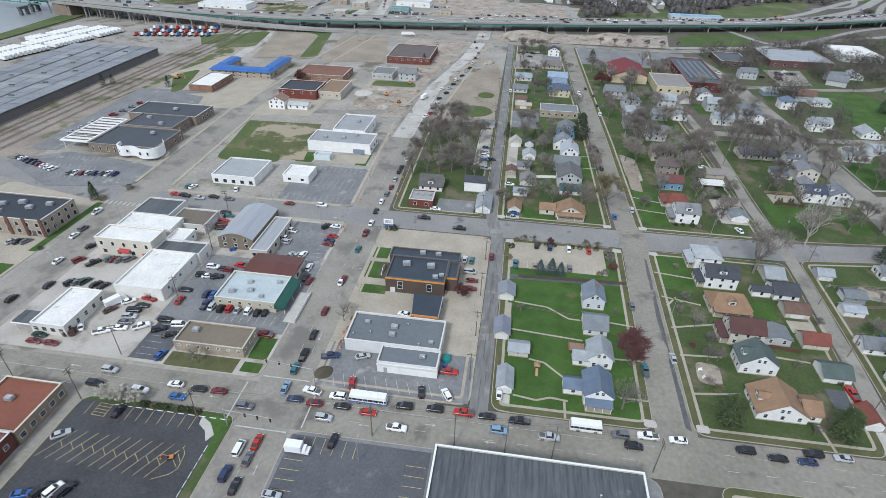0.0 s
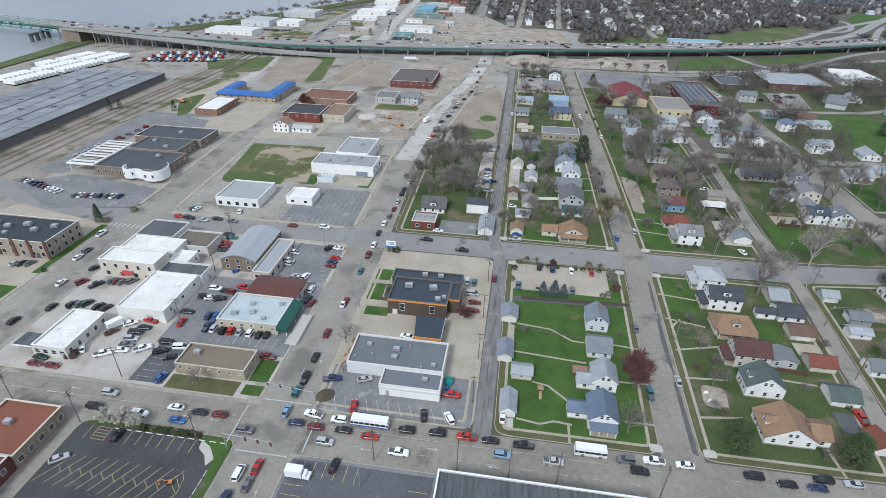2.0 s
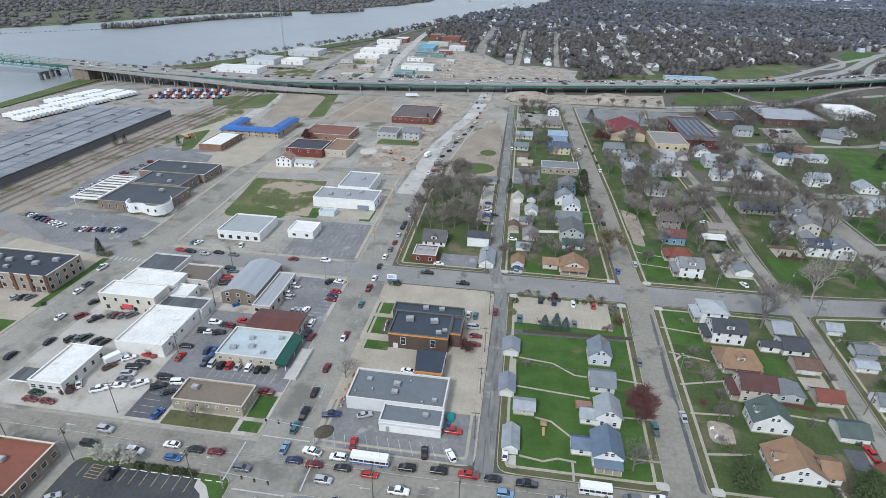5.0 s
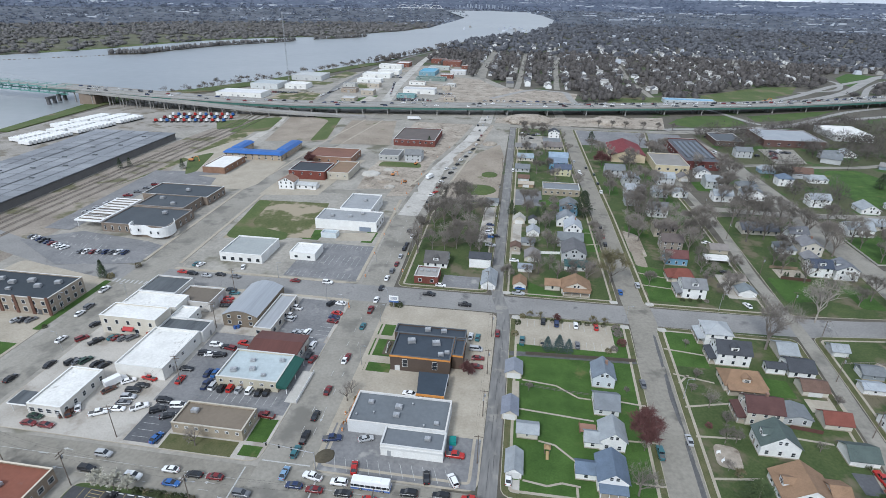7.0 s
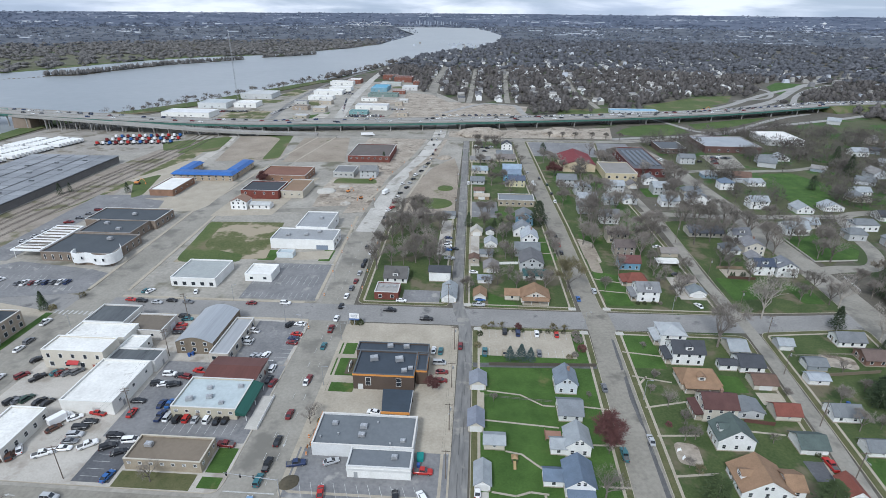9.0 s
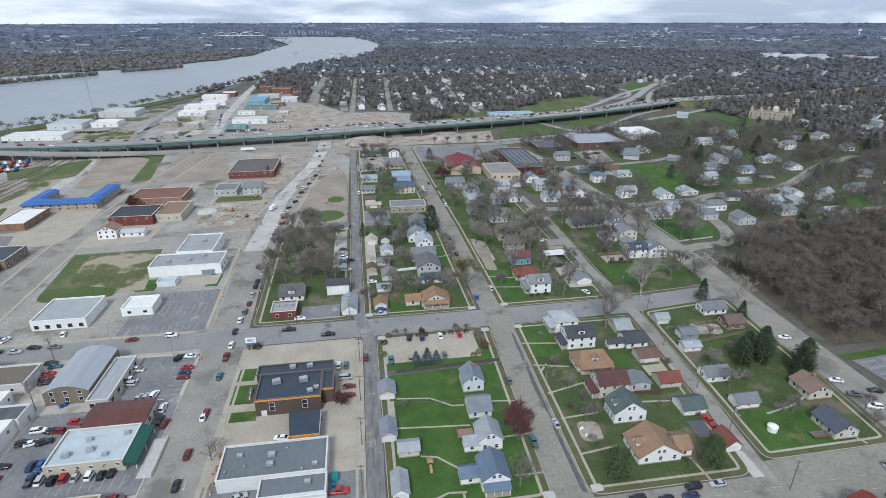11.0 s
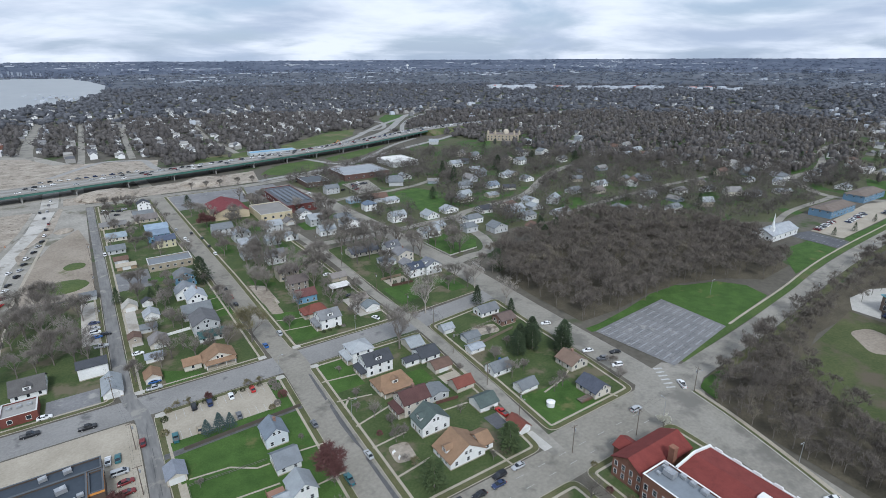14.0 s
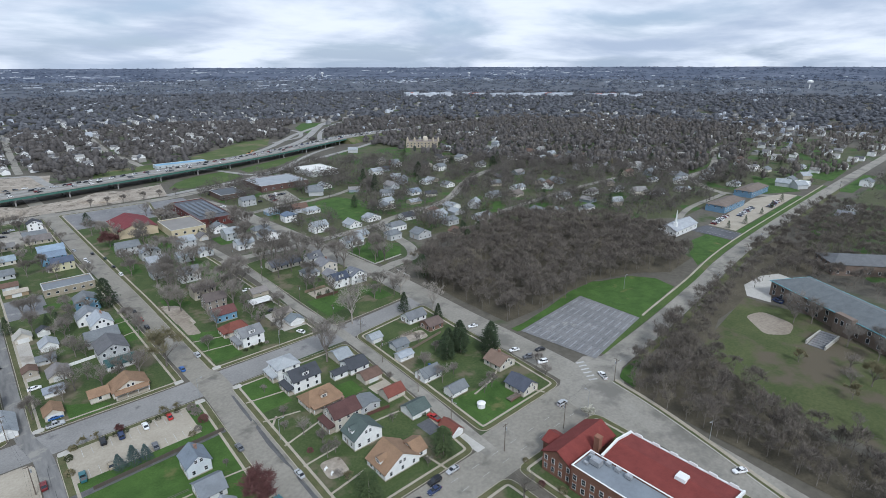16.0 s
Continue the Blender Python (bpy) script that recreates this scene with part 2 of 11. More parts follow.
bank_wood_mat = mat("bank_wood_mat", (0.095, 0.092, 0.092), (0.185, 0.178, 0.170), rough=1.0, s1=0.03, s2=0.13, lo=0.38, hi=0.62, s3=0.02, c3=(0.10, 0.115, 0.07), k3=(0.62, 0.70))
# distant woods: the blue of hazy air is mixed into the twig colour
hazed_woods = mat("hazed_woods", (0.066, 0.070, 0.082), (0.138, 0.142, 0.155), rough=1.0, s1=0.045, s2=0.13, lo=0.38, hi=0.62, fine=0.4, s3=0.03, c3=(0.035, 0.046, 0.046), k3=(0.66, 0.70))
near_woods = mat("near_woods", (0.089, 0.078, 0.067), (0.196, 0.170, 0.144), rough=1.0, s1=0.10, s2=0.4, lo=0.36, hi=0.64, s3=0.05, c3=(0.20, 0.175, 0.13), k3=(0.60, 0.72))
# outer country: aerial haze is painted into both base colours, bluer further out
hazed_distance = mat("hazed_distance", (0.052, 0.068, 0.104), (0.128, 0.146, 0.190), rough=1.0, s1=0.004, s2=0.03, lo=0.4, hi=0.62)
hazed_middle = mat("hazed_middle", (0.062, 0.071, 0.088), (0.132, 0.142, 0.16), rough=1.0, s1=0.006, s2=0.04, lo=0.4, hi=0.62, s3=0.012, c3=(0.06, 0.078, 0.055), k3=(0.66, 0.72))
chrome_grey = mat("chrome_grey", (0.40, 0.40, 0.40), (0.6, 0.6, 0.6), rough=0.3, metal=0.6)
orange_paint = mat("orange_paint", (0.50, 0.19, 0.06), (0.60, 0.25, 0.08), rough=0.6)
door_panel = banded(mat("door_panel", (0.85, 0.85, 0.85), own=True, rough=0.5, s1=0.5, s2=3), 0.5, 0.4)
town_wood_mat = mat("town_wood_mat", (0.060, 0.056, 0.055), (0.136, 0.125, 0.118), rough=1.0, s1=0.06, s2=0.2, lo=0.38, hi=0.62, s3=0.04, c3=(0.038, 0.048, 0.036), k3=(0.66, 0.70))
slope_mat = mat("slope_mat", (0.050, 0.062, 0.026), (0.112, 0.110, 0.062), rough=0.95, s1=0.05, s2=0.6, bump=0.3, s3=0.025, c3=(0.046, 0.092, 0.020), k3=(0.52, 0.59))
# pale roofs far off, with haze blue added to the base colour
hazed_pale = mat("hazed_pale", (0.30, 0.33, 0.38), (0.55, 0.57, 0.60), s1=0.004, s2=0.02)
scrub_lot = mat("scrub_lot", (0.055, 0.08, 0.022), (0.15, 0.14, 0.07), rough=0.95, s1=0.05, s2=0.9, bump=0.3, s3=0.05, c3=(0.31, 0.265, 0.19), k3=(0.50, 0.60))
slope_wood_mat = mat("slope_wood_mat", (0.070, 0.062, 0.055), (0.172, 0.154, 0.137), rough=1.0, s1=0.07, s2=0.25, lo=0.38, hi=0.62, s3=0.045, c3=(0.13, 0.117, 0.078), k3=(0.63, 0.70))
flood_mat = mat("flood_mat", (0.075, 0.085, 0.045), (0.135, 0.13, 0.085), rough=0.95, s1=0.012, s2=0.15, bump=0.3, s3=0.01, c3=(0.16, 0.145, 0.11), k3=(0.55, 0.66))
park_mat = mat("park_mat", (0.046, 0.066, 0.020), (0.098, 0.108, 0.044), rough=0.95, s1=0.05, s2=0.9, bump=0.3, s3=0.035, c3=(0.105, 0.088, 0.06), k3=(0.48, 0.60))
alley_asphalt = mat("alley_asphalt", (0.130, 0.128, 0.124), (0.235, 0.229, 0.216), s1=0.10, s2=0.8, bump=0.3, streak=(1.0, 0.18, 1.0), s3=0.16, c3=(0.27, 0.258, 0.23), k3=(0.54, 0.68))
dusty_road = mat("dusty_road", (0.315, 0.30, 0.268), (0.515, 0.492, 0.45), s1=0.05, s2=0.6, bump=0.2, s3=0.09, c3=(0.245, 0.228, 0.196), k3=(0.54, 0.68))
yard_gravel = mat("yard_gravel", (0.215, 0.198, 0.172), (0.355, 0.332, 0.295), s1=0.05, s2=0.8, bump=0.3, s3=0.06, c3=(0.165, 0.145, 0.11), k3=(0.52, 0.64))
worn_street = mat("worn_street", (0.185, 0.171, 0.142), (0.295, 0.275, 0.232), s1=0.04, s2=0.8, bump=0.2, s3=0.09, c3=(0.135, 0.126, 0.108), k3=(0.54, 0.70))


# ---- building blocks ----
class Solid:
    """Collects boxes, prisms and faces of one mesh; mi is the material's slot."""

    def __init__(self):
        self.v, self.f, self.m = [], [], []

    def face(self, pts, mi=0):
        n = len(self.v)
        self.v += [tuple(p) for p in pts]
        self.f.append(tuple(range(n, n + len(pts))))
        self.m.append(mi)
        return self

    def box(self, x0, y0, z0, x1, y1, z1, mi=0, inset=0.0):
        """A box; inset draws its top in on all sides."""
        n, i = len(self.v), inset
        self.v += [(x0, y0, z0), (x1, y0, z0), (x1, y1, z0), (x0, y1, z0), (x0 + i, y0 + i, z1), (x1 - i, y0 + i, z1), (x1 - i, y1 - i, z1), (x0 + i, y1 - i, z1)]
        self.f += [(n + 3, n + 2, n + 1, n), (n + 4, n + 5, n + 6, n + 7), (n, n + 1, n + 5, n + 4), (n + 1, n + 2, n + 6, n + 5), (n + 2, n + 3, n + 7, n + 6), (n + 3, n, n + 4, n + 7)]
        self.m += [mi] * 6
        return self

    def tube(self, a, b, r0, r1, sides=6, mi=0):
        a, b = Vector(a), Vector(b)
        q = (b - a).to_track_quat("Z", "Y")
        n = len(self.v)
        for p, r in ((a, r0), (b, r1)):
            for k in range(sides):
                w = 2 * math.pi * k / sides
                self.v.append(tuple(p + q @ Vector((r * math.cos(w), r * math.sin(w), 0))))
        for k in range(sides):
            j = (k + 1) % sides
            self.f.append((n + k, n + j, n + sides + j, n + sides + k))
        self.f += [tuple(range(n + sides - 1, n - 1, -1)), tuple(range(n + sides, n + 2 * sides))]
        self.m += [mi] * (sides + 2)
        return self

    def slab(self, pts, z0, z1, mi=0):
        """An upright prism over a polygon."""
        n, k = len(self.v), len(pts)
        self.v += [(x, y, z0) for x, y in pts] + [(x, y, z1) for x, y in pts]
        self.f.append(tuple(range(n + k, n + 2 * k)))
        for i in range(k):
            j = (i + 1) % k
            self.f.append((n + i, n + j, n + k + j, n + k + i))
        self.m += [mi] * (k + 1)
        return self

    def mesh(self, name, *mats):
        me = bpy.data.meshes.new(name)
        me.from_pydata(self.v, [], self.f)
        for m in mats:
            me.materials.append(m)
        me.polygons.foreach_set("material_index", self.m)
        me.update()
        return me


def thing(name, label, category, at=(0, 0, 0), turn=0, group="", kind="", mesh=None, color=None):
    ob = new(name, mesh)
    ob.matrix_basis = pose(*at, 0, 0, turn)
    if color:
        ob.color = (*color, 1)
    return tagged(ob, label, category, group, kind)


def part(name, mesh, parent, at=(0, 0, 0), turn=0, color=None, label=""):
    ob = new(name, mesh)
    ob.parent = parent
    ob.matrix_basis = pose(*at, 0, 0, turn)
    if color:
        ob.color = (*color, 1)
    return tagged(ob, label)


TAKEN = []  # footprints (x0, y0, x1, y1) where no tree stands
LANES = []  # carriageways: points and half width


def free(x, y, gap=2.0):
    for x0, y0, x1, y1 in TAKEN:
        if x0 - gap < x < x1 + gap and y0 - gap < y < y1 + gap:
            return False
    for pts, half in LANES:
        for (ax, ay), (bx, by) in zip(pts, pts[1:]):
            ux, uy = bx - ax, by - ay
            s = max(0.0, min(1.0, ((x - ax) * ux + (y - ay) * uy) / (ux * ux + uy * uy)))
            if math.hypot(x - ax - s * ux, y - ay - s * uy) < half + gap:
                return False
    return True


FAR_FROM, FAR_RISE = 2300.0, 0.038


def far_height(r):
    return max(0.0, r - FAR_FROM) * FAR_RISE


def on_far(x, y, up=0.0):
    """The spot of the rising far country that lies behind a spot of the plain, as seen from the middle."""
    r = math.hypot(x, y)
    if r <= FAR_FROM:
        return (x, y, up)
    s = (120 + FAR_FROM * FAR_RISE) / (FAR_RISE * r + 120)
    return (x * s, y * s, 120 * (1 - s) + up)


# ---- ground ----
def ring_sheet(radii, steps=96):
    s = Solid()
    s.v.append((0, 0, 0))
    for r in radii:
        for k in range(steps):
            a = 2 * math.pi * k / steps
            s.v.append((r * math.cos(a), r * math.sin(a), far_height(r)))
    for k in range(steps):
        s.f.append((0, 1 + k, 1 + (k + 1) % steps))
    for i in range(len(radii) - 1):
        for k in range(steps):
            j = (k + 1) % steps
            a, b = 1 + i * steps, 1 + (i + 1) * steps
            s.f.append((a + k, b + k, b + j, a + j))
    s.m = [0] * len(s.f)
    return s


thing("ground", "brown and dull green early spring ground", "ground", kind="structure", mesh=ring_sheet([60, 150, 350, 700, 1200, 1800, 2300, 2400]).mesh("ground", ground_mat))
s = Solid()
edge = [(r, far_height(r) + 0.3) for r in (2300, 2600, 2950, 3300, 3700, 4100, 4500, 4850)]
STEPS = 160
for r, z in edge:
    for k in range(STEPS):
        a = 2 * math.pi * k / STEPS
        s.v.append((r * math.cos(a), r * math.sin(a), z + (random.uniform(-2.5, 2.5) if 2400 < r else 0) - (2 if r > 4800 else 0)))
for i in range(len(edge) - 1):
    for k in range(STEPS):
        j = (k + 1) % STEPS
        s.f.append((i * STEPS + k, (i + 1) * STEPS + k, (i + 1) * STEPS + j, i * STEPS + j))
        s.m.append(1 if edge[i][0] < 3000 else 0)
thing("backdrop", "wooded country painted haze blue-grey out to the horizon", "backdrop", kind="structure", mesh=s.mesh("backdrop", hazed_distance, hazed_middle))


def patch(name, label, pts, z, m, category="ground", skirt=True):
    s = Solid().slab(pts, -0.3 if skirt else z - 0.01, z)
    return thing(name, label, category, kind="structure", mesh=s.mesh(name, m))


def rect(x0, y0, x1, y1):
    return [(x0, y0), (x1, y0), (x1, y1), (x0, y1)]


def rounded(pts, r=4.0, n=4):
    """A polygon with its corners rounded."""
    out, k = [], len(pts)
    for i in range(k):
        p, a, b = Vector(pts[i]), Vector(pts[i - 1]), Vector(pts[(i + 1) % k])
        u, w = (a - p), (b - p)
        d = min(r, u.length / 3, w.length / 3)
        u, w = p + u.normalized() * d, p + w.normalized() * d
        for j in range(n + 1):
            t = j / n
            q = u * (1 - t) ** 2 + p * 2 * t * (1 - t) + w * t * t
            out.append((q.x, q.y))
    return out


def shrink(pts, d):
    """A convex polygon, anticlockwise, drawn in by d."""
    out, k = [], len(pts)
    for i in range(k):
        p, a, b = Vector(pts[i]), Vector(pts[i - 1]), Vector(pts[(i + 1) % k])
        u, w = (p - a).normalized(), (b - p).normalized()
        n = Vector((-u.y, u.x)) + Vector((-w.y, w.x))
        n = n / max(0.3, n.length_squared / 2)
        q = p + n * d
        out.append((q.x, q.y))
    return out


def offsets(pts, half):
    left, right = [], []
    for i, p in enumerate(pts):
        a, b = Vector(pts[max(0, i - 1)]), Vector(pts[min(len(pts) - 1, i + 1)])
        u = (b - a).normalized()
        h = half[i] if isinstance(half, (list, tuple)) else half
        left.append((p[0] - u.y * h, p[1] + u.x * h))
        right.append((p[0] + u.y * h, p[1] - u.x * h))
    return left, right


def smooth(pts, n=6):
    """A soft line through the points."""
    out = []
    for i in range(len(pts) - 1):
        p0, p1, p2, p3 = [Vector(pts[max(0, min(len(pts) - 1, i + k))]) for k in (-1, 0, 1, 2)]
        for j in range(n):
            t = j / n
            q = 0.5 * (2 * p1 + (p2 - p0) * t + (2 * p0 - 5 * p1 + 4 * p2 - p3) * t * t + (3 * p1 - p0 - 3 * p2 + p3) * t ** 3)
            out.append((q.x, q.y))
    return out + [tuple(pts[-1])]


def strip(pts, half, z, thick=0.3):
    s = Solid()
    left, right = offsets(pts, half)
    for i in range(len(pts) - 1):
        s.face([(*right[i], z), (*right[i + 1], z), (*left[i + 1], z), (*left[i], z)])
    return s


def road(name, label, pts, half, z, m, soft=False):
    if soft:
        pts = smooth(pts)
    LANES.append((pts, max(half) if isinstance(half, (list, tuple)) else half))
    return thing(name, label, "road", kind="structure", mesh=strip(pts, half, z).mesh(name, m))


road("road_main", "wide worn grey concrete cross road with turn lanes", [(-420, 78), (-260, 88), (-150, 94), (-60, 94), (150, 95), (172, 99)], 7.2, 0.020, worn_street, True)
road("road_hill", "pale concrete road running straight out past the woods", [(166, 98), (185, 103), (255, 109.5), (400, 127), (660, 140), (980, 150), (1500, 170)], 5.4, 0.026, concrete_road, True)
road("road_avenue", "long concrete avenue, dusty and pale further out", [(-58.5, -60), (-58.5, 100), (-58.8, 180), (-60, 230), (-63, 300), (-60, 390), (-45, 480), (-38, 560), (-38, 643), (-43, 676), (-52, 744), (-68, 848), (-74, 986), (-74, 1174), (-73, 1446), (-60, 1900)], 7.6, 0.032, concrete_road, True)
road("road_works", "avenue stretch coated in pale dust from the road works", [(-63.5, 292), (-60, 390), (-45, 480), (-38, 560), (-38, 643), (-43, 676)], [6.0, 5.2, 5.6, 6.4, 6.4, 6.0], 0.035, dusty_road)
road("road_second", "grey asphalt side street with patched tar", [(-300, 232), (-240, 212), (-180, 199), (-60, 199.5), (60, 200.5), (130, 203), (172, 208)], 7.0, 0.038, asphalt_road, True)
road("road_west", "grey concrete street between shops and rail yard", [(-165, 20), (-167, 100), (-168, 200), (-172, 330), (-163, 440), (-150, 560), (-140, 660)], 8.0, 0.044, concrete_road, True)
road("road_elm", "pale worn residential street with tar stains", [(51.5, 98), (52, 140), (54.5, 190), (53, 230), (51, 315), (47.5, 408), (43.5, 540), (38, 640), (36, 720)], 5.6, 0.050, worn_street, True)
road("alley_near", "cracked grey alley with tar seams", [(-1.9, 98), (-1.6, 140), (-1.8, 190), (-6, 220), (-7, 330), (-8.5, 470), (-9, 540)], 2.6, 0.056, alley_asphalt, True)
road("alley_back", "narrow grey concrete alley between back yards", [(108, 98), (109.4, 114), (111.8, 136), (113.1, 156), (114.8, 181), (115.4, 208), (113.6, 243), (115.6, 289), (115, 336), (110, 420)], 2.6, 0.062, concrete_road, True)
road("road_bluff", "pale concrete street climbing along the woods", [(166, 98), (168, 120), (168.7, 143), (170, 180), (172, 215), (173, 245), (171.8, 286), (171, 309), (170, 342), (168.6, 379), (166, 420), (165, 457), (152, 530)], 7.4, 0.068, concrete_road, True)
road("road_bend", "short pale street that turns off at the stone-edged corner", [(174, 257), (190, 261), (207, 264), (219, 282), (226, 310), (240, 343), (279, 354), (304, 357), (338, 371), (392, 409), (436, 431), (466, 442), (492, 443)], 4.0, 0.074, concrete_road, True)
road("road_school", "wide pale street beside the brick school", [(162, 100), (160, 60), (152, 0), (148, -60)], 8.0, 0.080, concrete_road, True)
road("road_yards", "narrow dusty street across the cleared lots", [(-172, 326), (-110, 326), (-66, 338)], 4.0, 0.086, concrete_road)
road("road_under_highway", "pale street along the viaduct", [(-145, 560), (-60, 548), (40, 548), (150, 552), (260, 600)], 6.0, 0.092, concrete_road, True)
road("road_third", "narrow street between wooded yards", [(97, 336), (125, 337), (156, 335), (178, 336), (211, 339), (242, 342)], 4.0, 0.098, concrete_road)
road("lane_curve", "pale lane that curves round the wooded slope", [(294, 290), (315, 297), (343, 304), (381, 308), (426, 313), (473, 316), (540, 316)], 3.2, 0.104, concrete_road, True)
road("road_court", "pale street between apartment houses", [(590, 144), (566, 175), (551, 211), (600, 261), (657, 268), (718, 285), (801, 322), (852, 336), (907, 342)], 4.0, 0.110, concrete_road, True)
road("road_north_a", "pale street through the wooded streets beyond the viaduct", [(-12, 770), (-10, 836), (-5, 1228), (0, 1500)], 4.0, 0.116, concrete_road)
road("road_north_b", "pale street through the wooded streets beyond the viaduct", [(44, 790), (45, 839), (55, 1138), (62, 1400)], 4.0, 0.122, concrete_road)
road("road_north_c", "pale street through the wooded streets beyond the viaduct", [(170, 690), (165, 718), (162, 840), (156, 877), (175, 1171), (190, 1400)], 4.0, 0.124, concrete_road)
road("road_river", "pale street along the river works", [(-165, 640), (-180, 780), (-188, 899), (-198, 1057), (-202, 1215), (-200, 1300)], 6.0, 0.128, dusty_road)
road("river_lane", "dark worn lane and siding along the river works", [(-243, 628), (-259, 746), (-262, 827), (-262, 964), (-240, 1153), (-214, 1260)], 3.6, 0.131, alley_asphalt)
road("school_drive", "pale drive past the lot and the green field", [(170, 441), (190, 447), (218, 446), (263, 454), (300, 470)], 3.2, 0.134, concrete_road)

# river
bank_near = [(-1500, -700), (-900, -150), (-640, 180), (-470, 422), (-478, 500), (-485, 560), (-478, 620), (-425, 680), (-372, 780), (-334, 880), (-284, 1020), (-235, 1210), (-190, 1480), (-120, 1760), (0, 2010), (85, 2420), (115, 2946), (69, 3517), (-37, 4079), (-238, 4206), (-441, 4209), (-600, 4150)]
bank_far = [(-492, 3957), (-382, 3650), (-344, 3290), (-333, 3000), (-345, 2500), (-375, 2150), (-440, 1900), (-505, 1770), (-560, 1665), (-626, 1565), (-736, 1489), (-822, 1369), (-864, 1256), (-903, 1122), (-962, 1010), (-1300, 500), (-2000, -300), (-2300, -900)]
outline = [on_far(x, y, 0.6 if math.hypot(x, y) < 2300 else 4.5) for x, y in bank_near + bank_far]
bmw = bmesh.new()
bmw.faces.new([bmw.verts.new(p) for p in outline])
bmesh.ops.triangulate(bmw, faces=bmw.faces[:])
mw = bpy.data.meshes.new("river")
bmw.to_mesh(mw)
mw.materials.append(water)
thing("river", "broad calm grey river under a cloudy sky", "river", kind="structure", mesh=mw)
ISLAND = [(-818, 1014), (-762, 1040), (-752, 1120), (-710, 1264), (-628, 1381), (-600, 1440), (-612, 1446), (-642, 1391), (-724, 1273), (-768, 1128), (-786, 1070), (-828, 1034)]
ISLET = [(-575, 1496), (-520, 1560), (-468, 1635), (-476, 1650), (-530, 1575), (-586, 1512)]
patch("river_island", "long low wooded island in the river", ISLAND, 0.9, litter)
patch("river_islet", "small low wooded islet by the far bank", ISLET, 0.9, litter)
s = Solid()
for k in range(26):
    u = k / 25
    s.box(-812 - 130 * u - 1.6, 1006 - 132 * u - 1.2, 0.3, -812 - 130 * u + 1.8, 1006 - 132 * u + 1.4, 1.3 + 0.5 * math.sin(7 * u + k))
thing("wing_dam", "broken line of stones just above the water", "dam", kind="structure", mesh=s.mesh("wing_dam", ballast))
patch("river_bank", "green grassy river bank", [(-476, 425), (-462, 425), (-468, 560), (-455, 615), (-400, 672), (-350, 770), (-305, 900), (-262, 1030), (-290, 1020), (-342, 880), (-380, 780), (-433, 680), (-486, 620), (-492, 560), (-485, 500)], 0.75, meadow)
SHORE = [(-626, 1565), (-736, 1489), (-822, 1369), (-864, 1256), (-903, 1122), (-962, 1010)]
patch("far_bank", "green strip of grass on the far bank", SHORE + [(x - 34, y + 22) for x, y in reversed(SHORE)], 0.8, meadow)
FAR_OPEN = [(-800, 1420), (-864, 1262), (-903, 1128), (-962, 1016), (-1250, 1100), (-1240, 1330), (-1080, 1500), (-900, 1560)]
patch("far_meadow", "open flat of thin grass and scattered trees past the river", [(x - 36, y + 24) for x, y in FAR_OPEN], 0.7, flood_mat, skirt=False)

# city ground on the river side, and under the viaduct
patch("city_ground", "dusty grey pavement and bare ground of the business blocks", [(-330, 40), (-8, 40), (-8, 86), (-58, 215), (-50, 330), (-12, 420), (-12, 640), (-10, 760), (-120, 1010), (-215, 1010), (-380, 700), (-440, 560), (-440, 420), (-330, 230)], 0.008, city_mat, skirt=False)
patch("rail_yard", "brown stony rail yard ground", [(-300, 120), (-240, 140), (-250, 300), (-252, 345), (-262, 400), (-262, 520), (-290, 520), (-298, 400), (-298, 260)], 0.013, ballast, skirt=False)
patch("truck_yard", "dusty brown-grey truck yard", [(-500, 250), (-352, 290), (-338, 440), (-290, 480), (-290, 560), (-370, 560), (-460, 575), (-462, 425)], 0.017, yard_gravel, skirt=False)


def sheet(name, label, pts, z, m):
    return patch(name, label, pts, z, m, skirt=False)


DIRT_Z = 0.147
sheet("cleared_lot", "bare brown cleared lot with green edges", [(-223, 441), (-170, 452), (-188, 546), (-241, 540)], DIRT_Z, dirt)
sheet("cleared_lot", "bare brown cleared lot", [(-165, 443), (-112, 450), (-128, 544), (-174, 539)], DIRT_Z, dirt)
sheet("cleared_lot", "torn-up building lot with rubble and green strip", [(-107, 333), (-70, 340), (-73, 386), (-76, 400), (-109, 401), (-111, 378)], DIRT_Z, earth)
sheet("cleared_lot", "mown lot of thin grass and dry clay", [(-154, 243), (-125, 248), (-108, 251), (-115.5, 303), (-161, 301), (-154, 272)], DIRT_Z + 0.01, scrub_lot)
sheet("cleared_lot", "bare brown lot with grassy mounds", [(-46, 325), (-12, 325), (-12, 425), (-18, 470), (-34, 440), (-46, 380)], DIRT_Z, dirt)
sheet("work_site", "pale churned construction ground at the interchange", [(-110, 470), (-62, 500), (-58, 545), (-108, 545)], DIRT_Z, earth)
sheet("work_site", "pale churned construction ground at the interchange", [(-108, 640), (60, 690), (70, 760), (-40, 790), (-70, 860), (-111, 880), (-104, 763)], DIRT_Z, earth)
sheet("green_field", "bright green mown field behind the houses", rounded([(232, 440), (258, 446), (271, 411), (238, 357), (225, 357), (218, 399)], 5), DIRT_Z, lawn_green)
sheet("parking_lot", "pale concrete parking lot by the dark market", [(205, 500), (236, 504), (228, 458), (203, 453)], DIRT_Z, concrete_road)
TAKEN.extend([(218, 400, 262, 442), (222, 358, 246, 400), (203, 452, 236, 504)])
sheet("work_site", "dirt bank below the viaduct", [(-28, 556), (140, 560), (150, 620), (-28, 585)], DIRT_Z + 0.004, earth)
